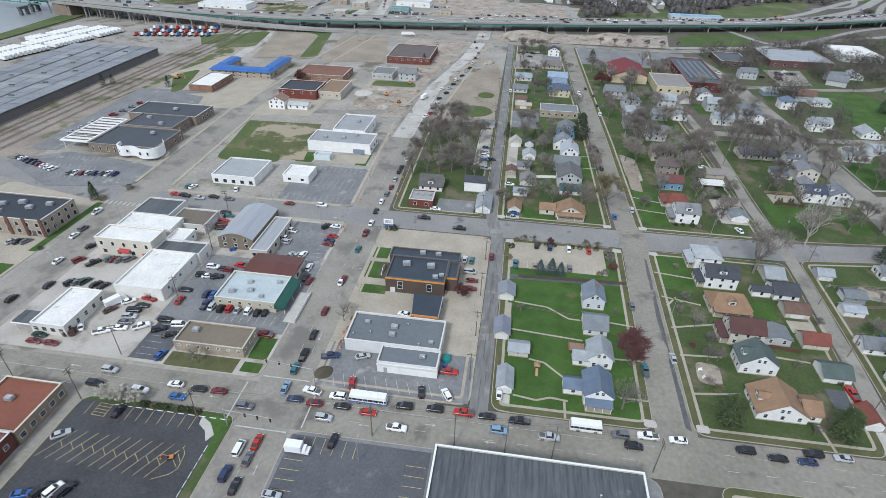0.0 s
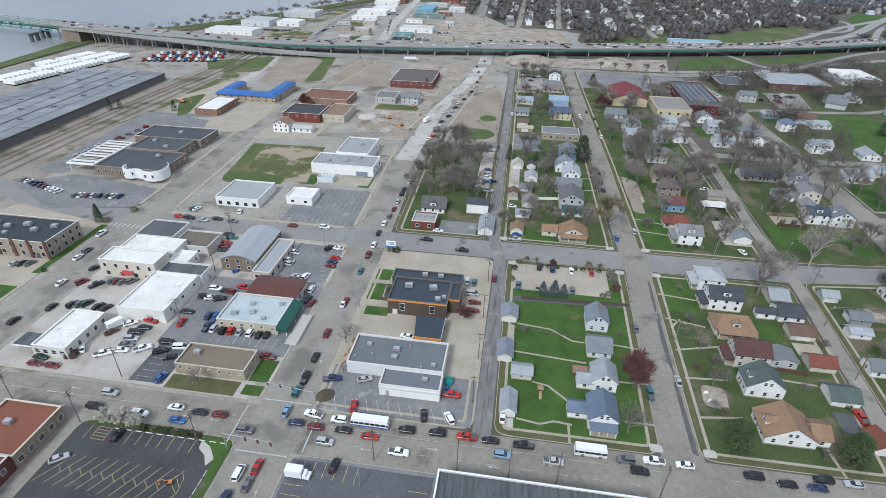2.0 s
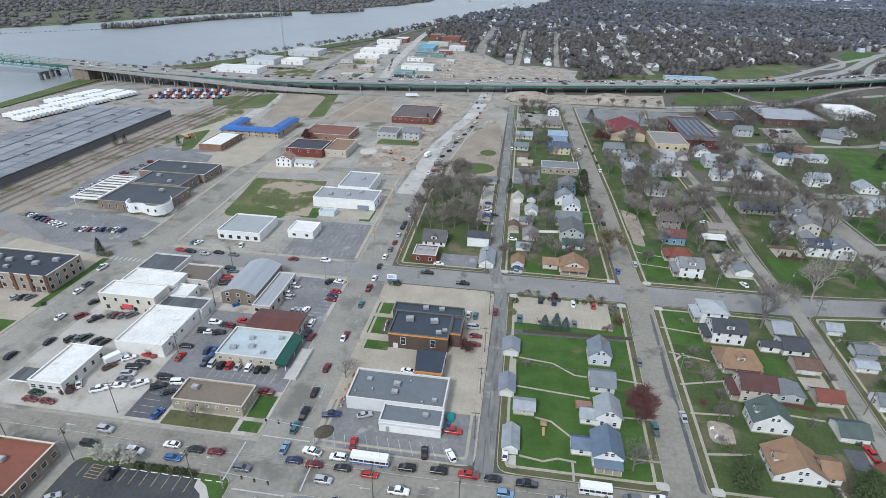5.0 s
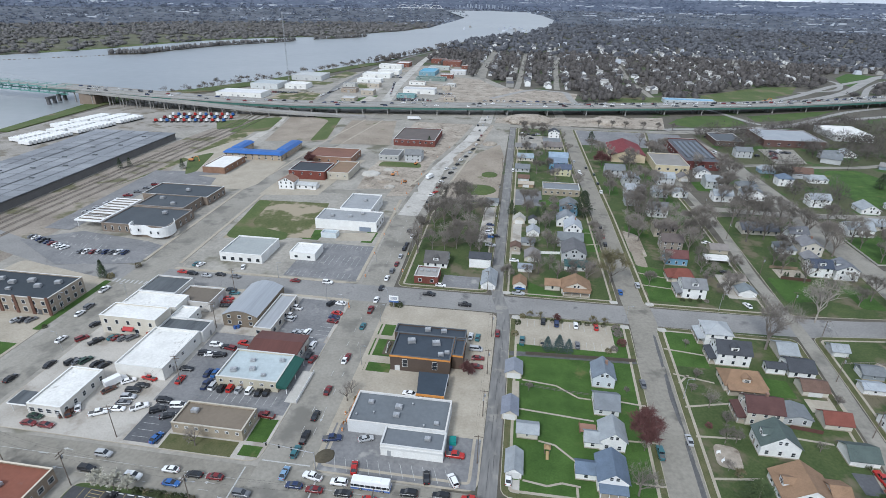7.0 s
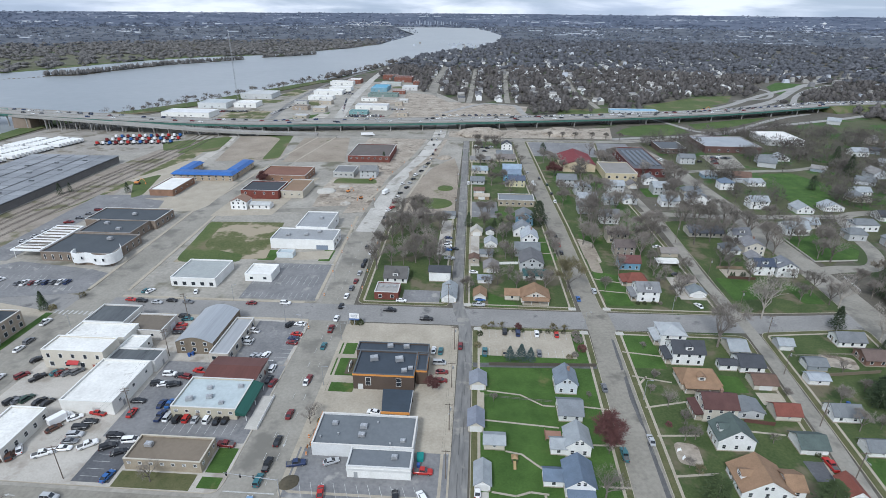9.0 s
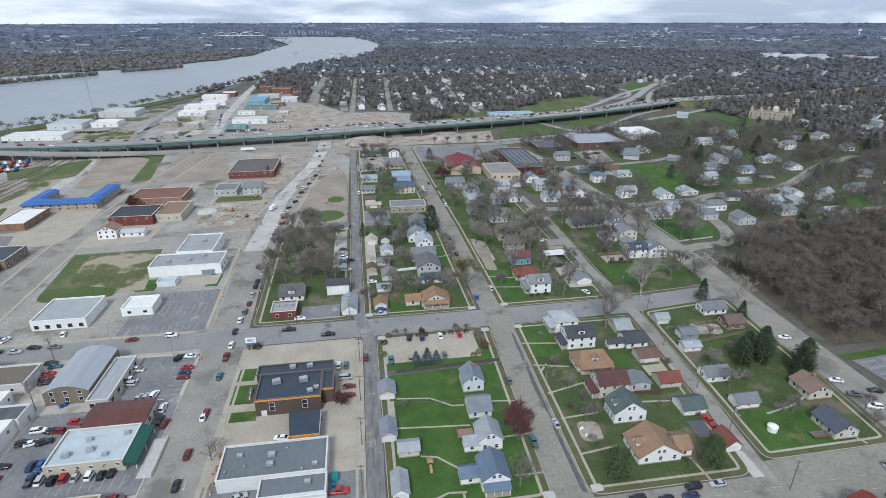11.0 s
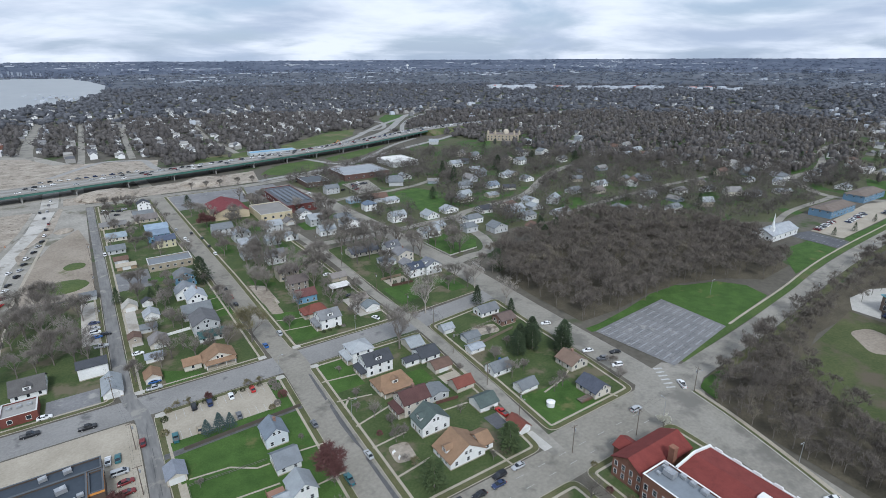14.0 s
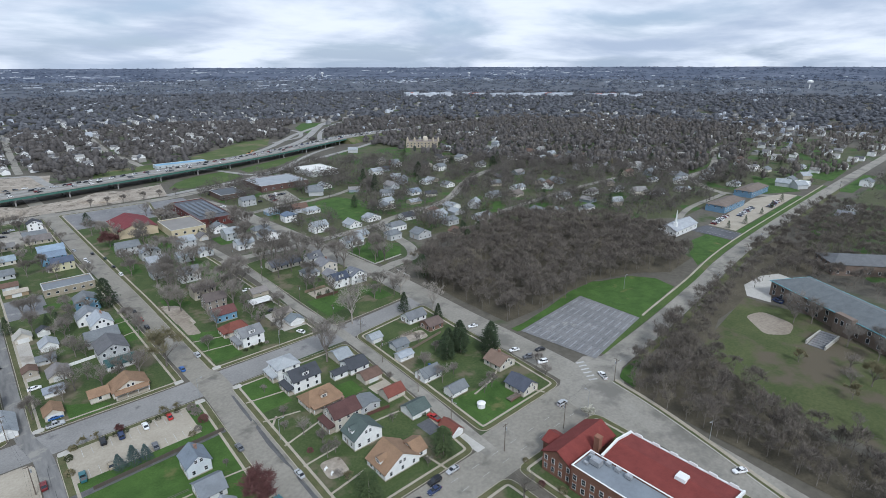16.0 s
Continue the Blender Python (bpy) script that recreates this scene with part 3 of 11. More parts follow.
sheet("work_site", "dirt strip along the avenue works", [(-84, 322), (-70, 326), (-68, 400), (-55, 480), (-49, 545), (-76, 545), (-84, 470), (-80, 400)], DIRT_Z + 0.006, earth)
sheet("work_site", "churned clay beside the avenue works", [(-50, 402), (-46, 440), (-34, 470), (-28, 545), (-31, 548), (-40, 480), (-53, 420)], DIRT_Z + 0.008, earth)
sheet("scrub_strip", "rough strip of dry grass and brush along the rails", [(-268, 300), (-258, 350), (-250, 400), (-246, 450), (-252, 520), (-262, 520), (-262, 400), (-262, 345)], 0.02, scrub_lot)
sheet("gravel_drive", "pale gravel drive beside the rails", [(-246, 385), (-238, 388), (-232, 440), (-236, 500), (-246, 545), (-254, 545), (-244, 490), (-241, 440)], 0.024, gravel)
for pts in ([(-185, 449), (-172, 456), (-190, 559), (-221, 558), (-218, 546), (-197, 535)], [(-270, 463), (-237, 477), (-248, 540), (-270, 526)], [(-285, 471), (-271, 487), (-278, 524), (-304, 505)], [(-107, 386), (-73, 388), (-76, 400), (-106, 400)],
            [(-154, 243), (-120, 246), (-122, 255), (-148, 262), (-152, 300), (-161, 300), (-157, 272)], [(-258, 380), (-236, 340), (-232, 348), (-246, 400)]):
    sheet("green_strip", "green strip of new grass on the cleared ground", rounded(pts, 8), DIRT_Z + 0.012, meadow)

# blocks: kerb, verge, walk, and what fills them
walk_mat = concrete


def block(name, label, pts, fill, kerb=0.15, corner=4.0, walk=True):
    ring = rounded(pts, corner)
    inner = shrink(ring, 0.22)
    s = Solid()
    k = len(ring)
    for i in range(k):
        j = (i + 1) % k
        s.face([(*ring[i], -0.2), (*ring[j], -0.2), (*ring[j], kerb), (*ring[i], kerb)])
        s.face([(*ring[i], kerb), (*ring[j], kerb), (*inner[j], kerb), (*inner[i], kerb)])
    ob = thing(name, label, "block", kind="structure", mesh=Solid().slab(inner, -0.2, kerb - 0.01).mesh(name, fill))
    part("kerb", s.mesh("kerb", concrete), ob)
    if walk:
        o, a = shrink(ring, 0.3), shrink(ring, 2.0)
        v = Solid()
        for i in range(k):
            j = (i + 1) % k
            v.face([(*o[i], kerb + 0.006), (*o[j], kerb + 0.006), (*a[j], kerb + 0.006), (*a[i], kerb + 0.006)])
        if fill in (lawn_dull, lawn_green):
            part("verge", v.mesh("verge", verge), ob, label="worn brownish grass verge")
        a, b = shrink(ring, 2.1), shrink(ring, 3.0)
        w = Solid()
        for i in range(k):
            j = (i + 1) % k
            w.face([(*a[i], kerb + 0.02), (*a[j], kerb + 0.02), (*b[j], kerb + 0.02), (*b[i], kerb + 0.02)])
        part("sidewalk", w.mesh("sidewalk", walk_mat), ob, label="pale concrete sidewalk")
    return ob


block("block_lawns", "block of green back yards", [(1.4, 101.6), (45.8, 101.8), (48.6, 192.6), (1.2, 192.4)], lawn_green)
block("block_homes", "block of front lawns and driveways", [(56.4, 102), (105.2, 102.2), (108.6, 140), (111.8, 193), (58.8, 193)], lawn_dull)
block("block_homes", "block of grassy yards along the alley", [(112.6, 106.6), (157.4, 107.4), (160.6, 141), (162.2, 175), (164.6, 202), (118.4, 196), (116.2, 156)], lawn_dull)
block("block_homes", "block of small homes behind the alley", [(-3.2, 208), (46.6, 208), (44.6, 310), (41, 410), (37.6, 540), (-5.6, 540), (-4, 330)], lawn_dull)
block("block_homes", "block of wooded yards", [(57.4, 208.6), (110.6, 209), (108.6, 338), (105, 420), (120, 544), (48.6, 544), (52.2, 410), (55.6, 310)], lawn_dull)
block("block_homes", "block of wooded yards", [(116.8, 210.6), (164.4, 215.4), (165.4, 245), (164.0, 286), (163.2, 330), (119, 324)], lawn_dull, walk=False)
block("block_trees", "overgrown wooded block beside the avenue", [(-50.5, 207.6), (-9.2, 208), (-10, 322), (-48, 322), (-52, 300)], lawn_dull)
block("block_shops", "paved business block", [(-51, 102), (-4.4, 102), (-4.4, 192), (-51, 191.6)], concrete)
block("block_shops", "paved business block with parking", [(-157, 103), (-66.4, 102.4), (-66.6, 191.8), (-158, 191.4)], gravel, walk=False)
block("block_shops", "paved block with large empty parking lot", [(-156, 207.6), (-68.4, 207), (-72, 284), (-74, 320), (-158, 318)], city_mat, walk=False)
block("block_lot", "paved corner block with parking", [(-111.6, 40), (-66.4, 40), (-66.4, 88.9), (-111.6, 88.9)], lawn_dull, walk=False)
block("block_lot", "paved block with parking and a workshop", [(-50.6, 20), (44.4, 20), (44.4, 87), (-50.6, 86.6)], old_asphalt, walk=False)
block("block_yard", "brown grass verge along the main road", [(58.5, 20), (104, 20), (104, 87.6), (58.5, 87.6)], lawn_dull)
block("block_school", "grass and pavement round the school", [(108, 20), (150, 10), (151.5, 88), (108, 88)], lawn_dull)
block("block_office", "lawns and paving round the brick office", [(-240, 130), (-178, 120), (-179, 190.6), (-235, 202)], concrete, walk=False)

# lawns and lots on top of the blocks
LOT_Z = 0.155


def lot(name, label, x0, y0, x1, y1, m, z=LOT_Z):
    return sheet(name, label, rect(x0, y0, x1, y1), z, m)


lot("parking_lot", "sandy paved parking lot behind a hedge", 4, 172, 41, 189.5, concrete)
lot("parking_lot", "worn grey parking lot of the corner shop", -49.5, 102.6, -5, 121, old_asphalt)
lot("parking_lot", "tan paved forecourt", -49.5, 178, -7, 188, concrete)
lot("lawn", "bright green mown lawn", -49.5, 169, -43.5, 176.5, lawn_green)
lot("lawn", "bright green mown lawn", -49.5, 156, -41, 166.5, lawn_green)
lot("lawn", "bright green mown lawn", -49, 147, -39.5, 152, lawn_green)
lot("mulch_bed", "dark mulched planting bed", -44.6, 157, -41.8, 166, litter, LOT_Z + 0.01)
lot("parking_lot", "dark asphalt parking lot", -109, 104, -98, 120.9, asphalt)
lot("parking_lot", "grey asphalt parking lot with parked cars", -111, 121, -67, 160, old_asphalt)
lot("parking_lot", "grey asphalt parking lot with parked cars", -88, 160.2, -68, 190, old_asphalt)
lot("lawn", "bright green lawn", -97, 102.9, -75, 108.6, verge)
lot("lawn", "bright green corner lawn", -73.4, 104, -67.4, 108, lawn_green)
lot("lawn", "bright green corner lawn", -73.4, 109.5, -67.4, 119, lawn_green)
lot("parking_lot", "dark empty parking lot with worn stripes", -105, 208.6, -70, 246, old_asphalt)
lot("lawn", "bright green lawn", -112, 249, -103, 262, lawn_green)
lot("lawn", "bright green lawn", -80, 250, -74, 264, lawn_green)
lot("parking_lot", "fresh dark asphalt parking lot", -111, 41, -69.3, 87.2, mat("fresh_asphalt", (0.040, 0.041, 0.045), (0.075, 0.076, 0.08), s1=0.08, s2=1.5, bump=0.3, s3=0.12, c3=(0.095, 0.095, 0.098), k3=(0.58, 0.72)))
sheet("lawn", "green corner lawn with a curved edge", [(-69, 76), (-67.4, 74), (-67.4, 87.4), (-76.4, 87.6), (-72.4, 85), (-69.9, 81.5)], LOT_Z + 0.012, lawn_green)
sheet("planter", "pale stone planter bed at the corner", [(-70.8, 79.6), (-69.6, 81.8), (-72.3, 85.2), (-75.6, 87), (-75.2, 84.4), (-72.6, 82.6)], LOT_Z + 0.02, pale_concrete)
lot("parking_lot", "dark asphalt parking lot", -49.5, 40, -12.5, 85.4, asphalt)
lot("lawn", "green lawn strip in front of the office", -181.8, 150, -178.6, 190, lawn_green)
lot("lawn", "green lawn strip", -200, 130, -179.6, 141, lawn_green)
sheet("forecourt", "tan concrete slab in front of the white store", [(-95.7, 260), (-75, 263.6), (-75, 252.6), (-94, 250)], LOT_Z + 0.004, concrete)
sheet("forecourt", "pale concrete drive round the clinic", [(-262, 380), (-248, 373), (-245, 351), (-227, 328), (-205, 316), (-180, 318), (-176, 330), (-226, 340), (-234, 380), (-236, 440), (-248, 440)], 0.144, concrete)
for pts in ([(37, 281), (44, 281), (44.4, 269), (37, 269)], [(88, 371), (101, 364), (97, 335), (84, 342)], [(90, 405), (99, 408), (98, 387), (89, 382)], [(62.4, 240), (72, 240.6), (71, 223), (62, 222.6)], [(60, 372), (68, 372), (67, 352), (60, 352)], [(62, 300), (74, 300), (74, 284), (62, 284)], [(120, 246), (136, 243), (136, 226), (120, 222)], [(122, 392), (140, 396), (140, 372), (122, 372)], [(14, 334), (34, 334), (34, 326), (14, 326)], [(90, 322), (104, 322), (104, 306), (90, 306)], [(150, 240), (160, 240), (160, 222), (150, 222)]):
    sheet("lawn", "green mown lawn between the homes", rounded(pts, 2.0), LOT_Z + 0.003, lawn_green)
sheet("lawn", "dry straw-coloured worn grass at the kerb", rounded([(60.6, 272), (66.6, 268), (66, 246), (60.6, 248)], 3.0), LOT_Z + 0.008, dirt)
lot("driveway", "pale concrete driveway", 104.5, 101, 108, 111, pale_concrete)
lot("driveway", "pale concrete driveway", 4, 101.8, 6.6, 108, pale_concrete)
lot("driveway", "dark paved yard beside a garage", 98.5, 118, 106.8, 125.5, asphalt)
lot("driveway", "tan concrete garage forecourt", 99, 150, 110.5, 156.5, concrete)
lot("driveway", "tan concrete garage forecourt", 1.5, 139.5, 5.6, 150, concrete)
lot("driveway", "grey paved parking by the white house", -31, 208.6, -14, 222, old_asphalt)
lot("driveway", "grey paved yard with parked cars", -19, 262, -10.5, 315, gravel)
lot("driveway", "grey alley yard", -3, 250, 4, 300, gravel)
lot("driveway", "grey alley yard", 96, 222, 110, 245, gravel)
lot("driveway", "sandy yard of a new house", 126, 246, 139, 256, concrete)
lot("school_yard", "large grey asphalt school yard", 50, 484, 148, 541, old_asphalt)
lot("parking_lot", "pale parking lot", -4, 465, 36, 510, city_mat)
lot("parking_lot", "grey asphalt lot", -2, 322, 16, 352, old_asphalt)
sheet("parking_lot", "grey asphalt clinic parking lot", [(-256, 222), (-216, 200), (-178, 208), (-178, 228), (-190, 232), (-232, 238)], 0.15, old_asphalt)
sheet("parking_lot", "grey asphalt yard behind the clinic", [(-256, 238), (-240, 238), (-240, 320), (-206, 322), (-214, 350), (-262, 345)], 0.15, old_asphalt)
sheet("forecourt", "tan concrete yard of the motel", [(-226, 340), (-176, 330), (-178, 384), (-206, 384), (-206, 346)], 0.152, concrete)
sheet("forecourt", "pale concrete yard", [(-166, 310), (-128, 316), (-126, 350), (-120, 400), (-164, 400)], 0.152, concrete)
sheet("court", "cracked grey paved court", [(184.3, 109.2), (234.7, 117), (235.5, 152.6), (180.1, 147.4)], 0.16, old_asphalt)
sheet("field", "bright green field behind the court", [(180.1, 147.6), (235.6, 152.8), (234.9, 117), (286, 124.5), (290, 138), (282, 150), (262, 157), (258, 160), (236, 160), (210, 155), (188, 152), (178.4, 152), (178.2, 148)], 0.15, lawn_green)
sheet("field", "green lawn by the chapel", [(330, 131), (398, 136.6), (400, 156), (372, 157), (350, 146)], 0.15, lawn_green)
sheet("parking_lot", "dark asphalt chapel parking lot", [(400, 136.6), (420, 138), (424, 166), (401, 172)], 0.15, asphalt)
sheet("parking_lot", "pale apartment parking lot", [(425, 145), (590, 153), (588, 164), (545, 176), (426, 166)], 0.15, concrete)
sheet("field", "green grass strip by the road", [(420, 137), (590, 146), (588, 152), (424, 144)], 0.154, lawn_green)
sheet("park_lawn", "broad dull green park lawn", [(200, -30), (300, -10), (300, 62), (300, 92), (230, 84), (205, 50)], 0.15, park_mat)
sheet("worn_patch", "bare sandy ball-field patch", rounded([(262, 69), (270, 61), (284, 63), (288, 79), (276, 83)], 6), 0.16, dirt)
sheet("parking_lot", "pale park parking lot", [(303, 92), (303, 80), (316, 84), (332, 82), (348, 82), (352, 92), (340, 98), (318, 99)], 0.152, pale_concrete)
sheet("field", "green meadow among the houses", [(225, 428), (217, 385), (222, 358), (240, 365), (262, 395), (259, 436)], 0.15, lawn_green)
sheet("corner_lawn", "green corner lawn edged with a pale wall", [(180.6, 303), (181, 269), (204, 272), (214, 286), (206, 306)], 0.17, lawn_green)
sheet("field", "green slope inside the highway ramp", [(150, 592), (166, 580), (200, 584), (232, 602), (232, 622), (224, 648), (190, 640), (165, 618)], 0.152, park_green)
sheet("field", "green strip below the viaduct", [(85, 566), (128, 570), (135, 598), (95, 592)], 0.15, park_green)
sheet("field", "green slope inside the highway ramp", [(246, 622), (284, 634), (330, 672), (362, 706), (324, 690), (246, 650)], 0.15, park_green)
sheet("field", "bright green slope at the highway exit", [(484, 918), (498, 929), (552, 1002), (603, 1060), (560, 1090), (509, 1020), (490, 965)], 0.15, lawn_green)
sheet("field", "green field beyond the highway", [(100, 690), (330, 760), (330, 800), (110, 740)], 0.15, meadow)
sheet("field", "green yard beside the bend", [(311, 300), (326, 300), (364, 326), (345, 341)], 0.15, lawn_green)
sheet("field", "green roadside lawn", [(690, 150), (800, 158), (800, 200), (700, 190)], 0.15, lawn_green)
sheet("slope_lawns", "mixed green and brown yards on the wooded slope", [(184, 262), (180, 300), (178, 345), (174, 450), (162, 545), (200, 556), (330, 630), (450, 705), (700, 790), (1000, 760), (1000, 165), (660, 152), (600, 200), (430, 190), (375, 230), (300, 290), (262, 290), (225, 300)], 0.012, slope_mat)
sheet("slope_lawns", "mixed green and brown yards past the park", [(420, 100), (1100, 140), (1300, 100), (1300, -200), (600, -200), (345, -60), (345, 15)], 0.012, slope_mat)
for pts in ([(462, 635), (510, 651), (440, 557), (411, 555)], [(660, 219), (662, 192), (612, 156), (567, 180)], [(835, 208), (861, 183), (800, 163), (762, 182)], [(688, 302), (752, 302), (667, 272), (618, 272)], [(455, 98), (520, 96), (560, 112), (470, 112)], [(250, 372), (300, 364), (330, 380), (270, 392)], [(395, 258), (420, 252), (424, 280), (398, 284)], [(640, 120), (760, 124), (760, 136), (640, 132)]):
    sheet("field", "green lawn among the homes on the slope", pts, 0.148, lawn_green)
road("slope_lane", "pale lane down to the apartment houses", [(396, 182), (407, 184), (466, 200), (543, 203), (552, 208)], 2.6, 0.156, concrete_road, True)
sheet("field", "long green strip beyond the highway", [(216, 707), (362, 823), (400, 900), (340, 880), (233, 784)], 0.1545, meadow)
road("highway_ramp", "pale concrete slip road beyond the highway", [(180, 700), (204, 706), (324, 772), (420, 876), (470, 931), (596, 1050)], 5.0, 0.186, deck_concrete, True)
road("highway_ramp", "pale concrete slip road round the works", [(-42, 700), (-34, 712), (8, 777), (40, 772), (54, 764), (58, 720), (62, 690)], 4.0, 0.19, deck_concrete, True)
sheet("field", "green lawn by the river works", [(-232, 632), (-182, 636), (-186, 690), (-200, 672)], 0.15, lawn_green)
for k, (x, y, w, d, m) in enumerate(((-300, 770, 26, 16, scrub_lot), (-285, 860, 14, 40, scrub_lot), (-225, 760, 16, 22, scrub_lot), (-205, 735, 12, 18, gravel), (-130, 780, 20, 24, earth), (-140, 860, 18, 10, gravel), (-215, 930, 20, 14, earth), (-120, 940, 26, 12, scrub_lot), (-345, 756, 16, 10, gravel), (-190, 660, 8, 22, gravel), (-150, 1000, 24, 8, scrub_lot))):
    sheet("yard_patch", "worn patch of rough ground in the works yards", rounded([(x - w, y - d), (x + w * 0.8, y - d * 0.9), (x + w, y + d * 0.7), (x - w * 0.7, y + d)], 6), 0.153 + 0.002 * k, m)
sheet("field", "rough brown grass beside the river works", [(-310, 622), (-250, 622), (-262, 690), (-312, 690)], 0.15, scrub_lot)

# highway ramps at grade
road("highway_ramp", "pale concrete ramp along the foot of the viaduct", [(140, 560), (153, 566), (216, 581), (273, 606), (336, 647), (402, 680), (480, 722), (560, 780)], 4.2, 0.17, deck_concrete, True)
road("highway_ramp", "pale concrete ramp that passes under the viaduct", [(196, 706), (220, 668), (234, 630), (246, 608), (277, 613), (323, 654), (376, 703), (430, 738)], 3.4, 0.176, deck_concrete, True)
road("highway_ramp", "pale concrete exit ramp", [(340, 760), (395, 805), (452, 865), (551, 1002), (612, 1071), (760, 1170), (1000, 1290)], 6.5, 0.182, deck_concrete, True)
road("highway_ramp", "pale concrete slip road beside the exit", [(420, 778), (450, 817), (503, 908), (570, 993), (640, 1060)], 4.0, 0.184, deck_concrete, True)
road("highway_ramp", "pale loop lane beside the green slope", [(380, 842), (402, 854), (443, 878), (470, 920), (484, 962), (478, 1010)], 3.6, 0.188, deck_concrete, True)
road("far_road", "pale road along the woods past the exit", [(545, 1120), (561, 1134), (674, 1218), (850, 1368), (1025, 1481)], 7.0, 0.19, concrete_road, True)


# ---- paint on the roads ----
def lines(name, label, runs, m, z, width=0.12):
    """runs: (x0, y0, x1, y1, dash, gap); dash 0 is unbroken."""
    s = Solid()
    for x0, y0, x1, y1, dash, gap in runs:
        a, b = Vector((x0, y0)), Vector((x1, y1))
        u, total = (b - a).normalized(), (b - a).length
        n = Vector((-u.y, u.x)) * width / 2
        t = 0.0
        while t < total:
            e = min(total, t + (dash or total))
            p, q = a + u * t, a + u * e
            s.face([(*(p - n), z), (*(q - n), z), (*(q + n), z), (*(p + n), z)])
            t = e + max(gap, 0.01)
    return thing(name, label, "road marking", kind="structure", mesh=s.mesh(name, m))


lines("lane_lines", "worn white lane lines on the main road", [(-150, 96.2, -70, 96.2, 0, 0), (-45, 96.6, 45, 96.6, 0, 0), (62, 96.8, 150, 97.2, 3, 6), (-150, 91.4, -70, 91.4, 3, 6), (-45, 91.6, 45, 91.6, 3, 6), (62, 92, 150, 92.6, 3, 6)], white_line, 0.14)
lines("lane_lines", "worn white lane lines on the avenue", [(-58.5, 20, -58.5, 84, 0, 0), (-58.6, 106, -58.8, 190, 3, 6), (-62.4, 30, -62.4, 84, 3, 6), (-54.6, 30, -54.6, 84, 3, 6), (-54.8, 106, -55, 190, 3, 6), (-60, 210, -62.6, 300, 3, 6)], white_line, 0.14)
lines("stop_lines", "white stop bars at the crossing", [(-65.6, 85.5, -51.4, 85.5, 0, 0), (-65.6, 103.5, -51.4, 103.5, 0, 0), (-69, 87.5, -69, 100.5, 0, 0), (-48, 87.5, -48, 100.5, 0, 0)], white_line, 0.145, 0.4)
lines("crosswalk", "white crosswalk bars", [(168 + 1.4 * k, 101.5 + 2.2 * k, 171.4 + 1.4 * k, 100 + 2.2 * k, 0, 0) for k in range(6)], white_line, 0.16, 0.9)
lines("crosswalk", "white crosswalk bars", [(-178 + 2.2 * k, 189.5, -178 + 2.2 * k, 192.5, 0, 0) for k in range(8)], white_line, 0.14, 0.8)
z_mark = LOT_Z + 0.03
lines("parking_lines", "yellow parking stripes on dark asphalt", [(-101.5 + 3.05 * k, 82.5, -101.5 + 3.05 * k, 86.8, 0, 0) for k in range(9)] + [(-107.3, 82.6, -107.3, 86.8, 0, 0), (-105.3, 82.8, -105.3, 86.8, 0, 0)] + [(-105.3, 82.8 + 1.0 * k, -101.5, 82.6 + 1.0 * k, 0, 0) for k in range(5)] + [(-110.4 + 3.02 * k, 68.8 - 0.12 * k, -105.3 + 3.02 * k, 77.5, 0, 0) for k in range(11)] + [(-107.3 + 3.02 * k, 74.0 - 0.1 * k, -105.4 + 3.02 * k, 72.2 - 0.1 * k, 0, 0) for k in range(10)] + [(-75.3, 77, -74, 75.2, 0, 0), (-74, 75.2, -73.5, 71.2, 0, 0), (-73.5, 71.2, -74.7, 69.4, 0, 0), (-74.7, 69.4, -78.4, 67.4, 0, 0), (-75.3, 77, -77.2, 74, 0, 0), (-75.6, 75, -74, 73, 0, 0), (-76.4, 73.6, -74, 71.4, 0, 0)]
      + [(-100 + 2.9 * k, 52, -100 + 2.9 * k, 57, 0, 0) for k in range(8)], yellow_line, z_mark)
lines("parking_lines", "white parking stripes on dark asphalt", [(-46 + 2.8 * k, 80.5, -46 + 2.8 * k, 85.2, 0, 0) for k in range(6)] + [(-49, 50 + 2.8 * k, -44, 50 + 2.8 * k, 0, 0) for k in range(11)] + [(-18.2, 50 + 2.8 * k, -13.2, 50 + 2.8 * k, 0, 0) for k in range(12)], yellow_line, z_mark)
lines("parking_lines", "white parking stripes", [(-44 + 3.2 * k, 103.2, -46 + 3.2 * k, 108.2, 0, 0) for k in range(11)], white_line, z_mark)
lines("parking_lines", "white parking stripes", [(-104 + 2.7 * k, y, -104 + 2.7 * k, y + 5, 0, 0) for k in range(12) for y in (209.5, 222, 227.2, 240)], white_line, z_mark)
lines("parking_lines", "white parking stripes", [(-107.5, 106 + 2.7 * k, -102.5, 106 + 2.7 * k, 0, 0) for k in range(6)] + [(-94 + 2.7 * k, 124, -94 + 2.7 * k, 129, 0, 0) for k in range(9)] + [(-73, 165 + 2.7 * k, -68, 165 + 2.7 * k, 0, 0) for k in range(9)], white_line, z_mark)
lines("parking_lines", "white parking stripes", [(8 + 2.8 * k, 184.5, 8 + 2.8 * k, 189.3, 0, 0) for k in range(12)] + [(8 + 2.8 * k, 172.2, 8 + 2.8 * k, 177, 0, 0) for k in range(12)], white_line, z_mark)
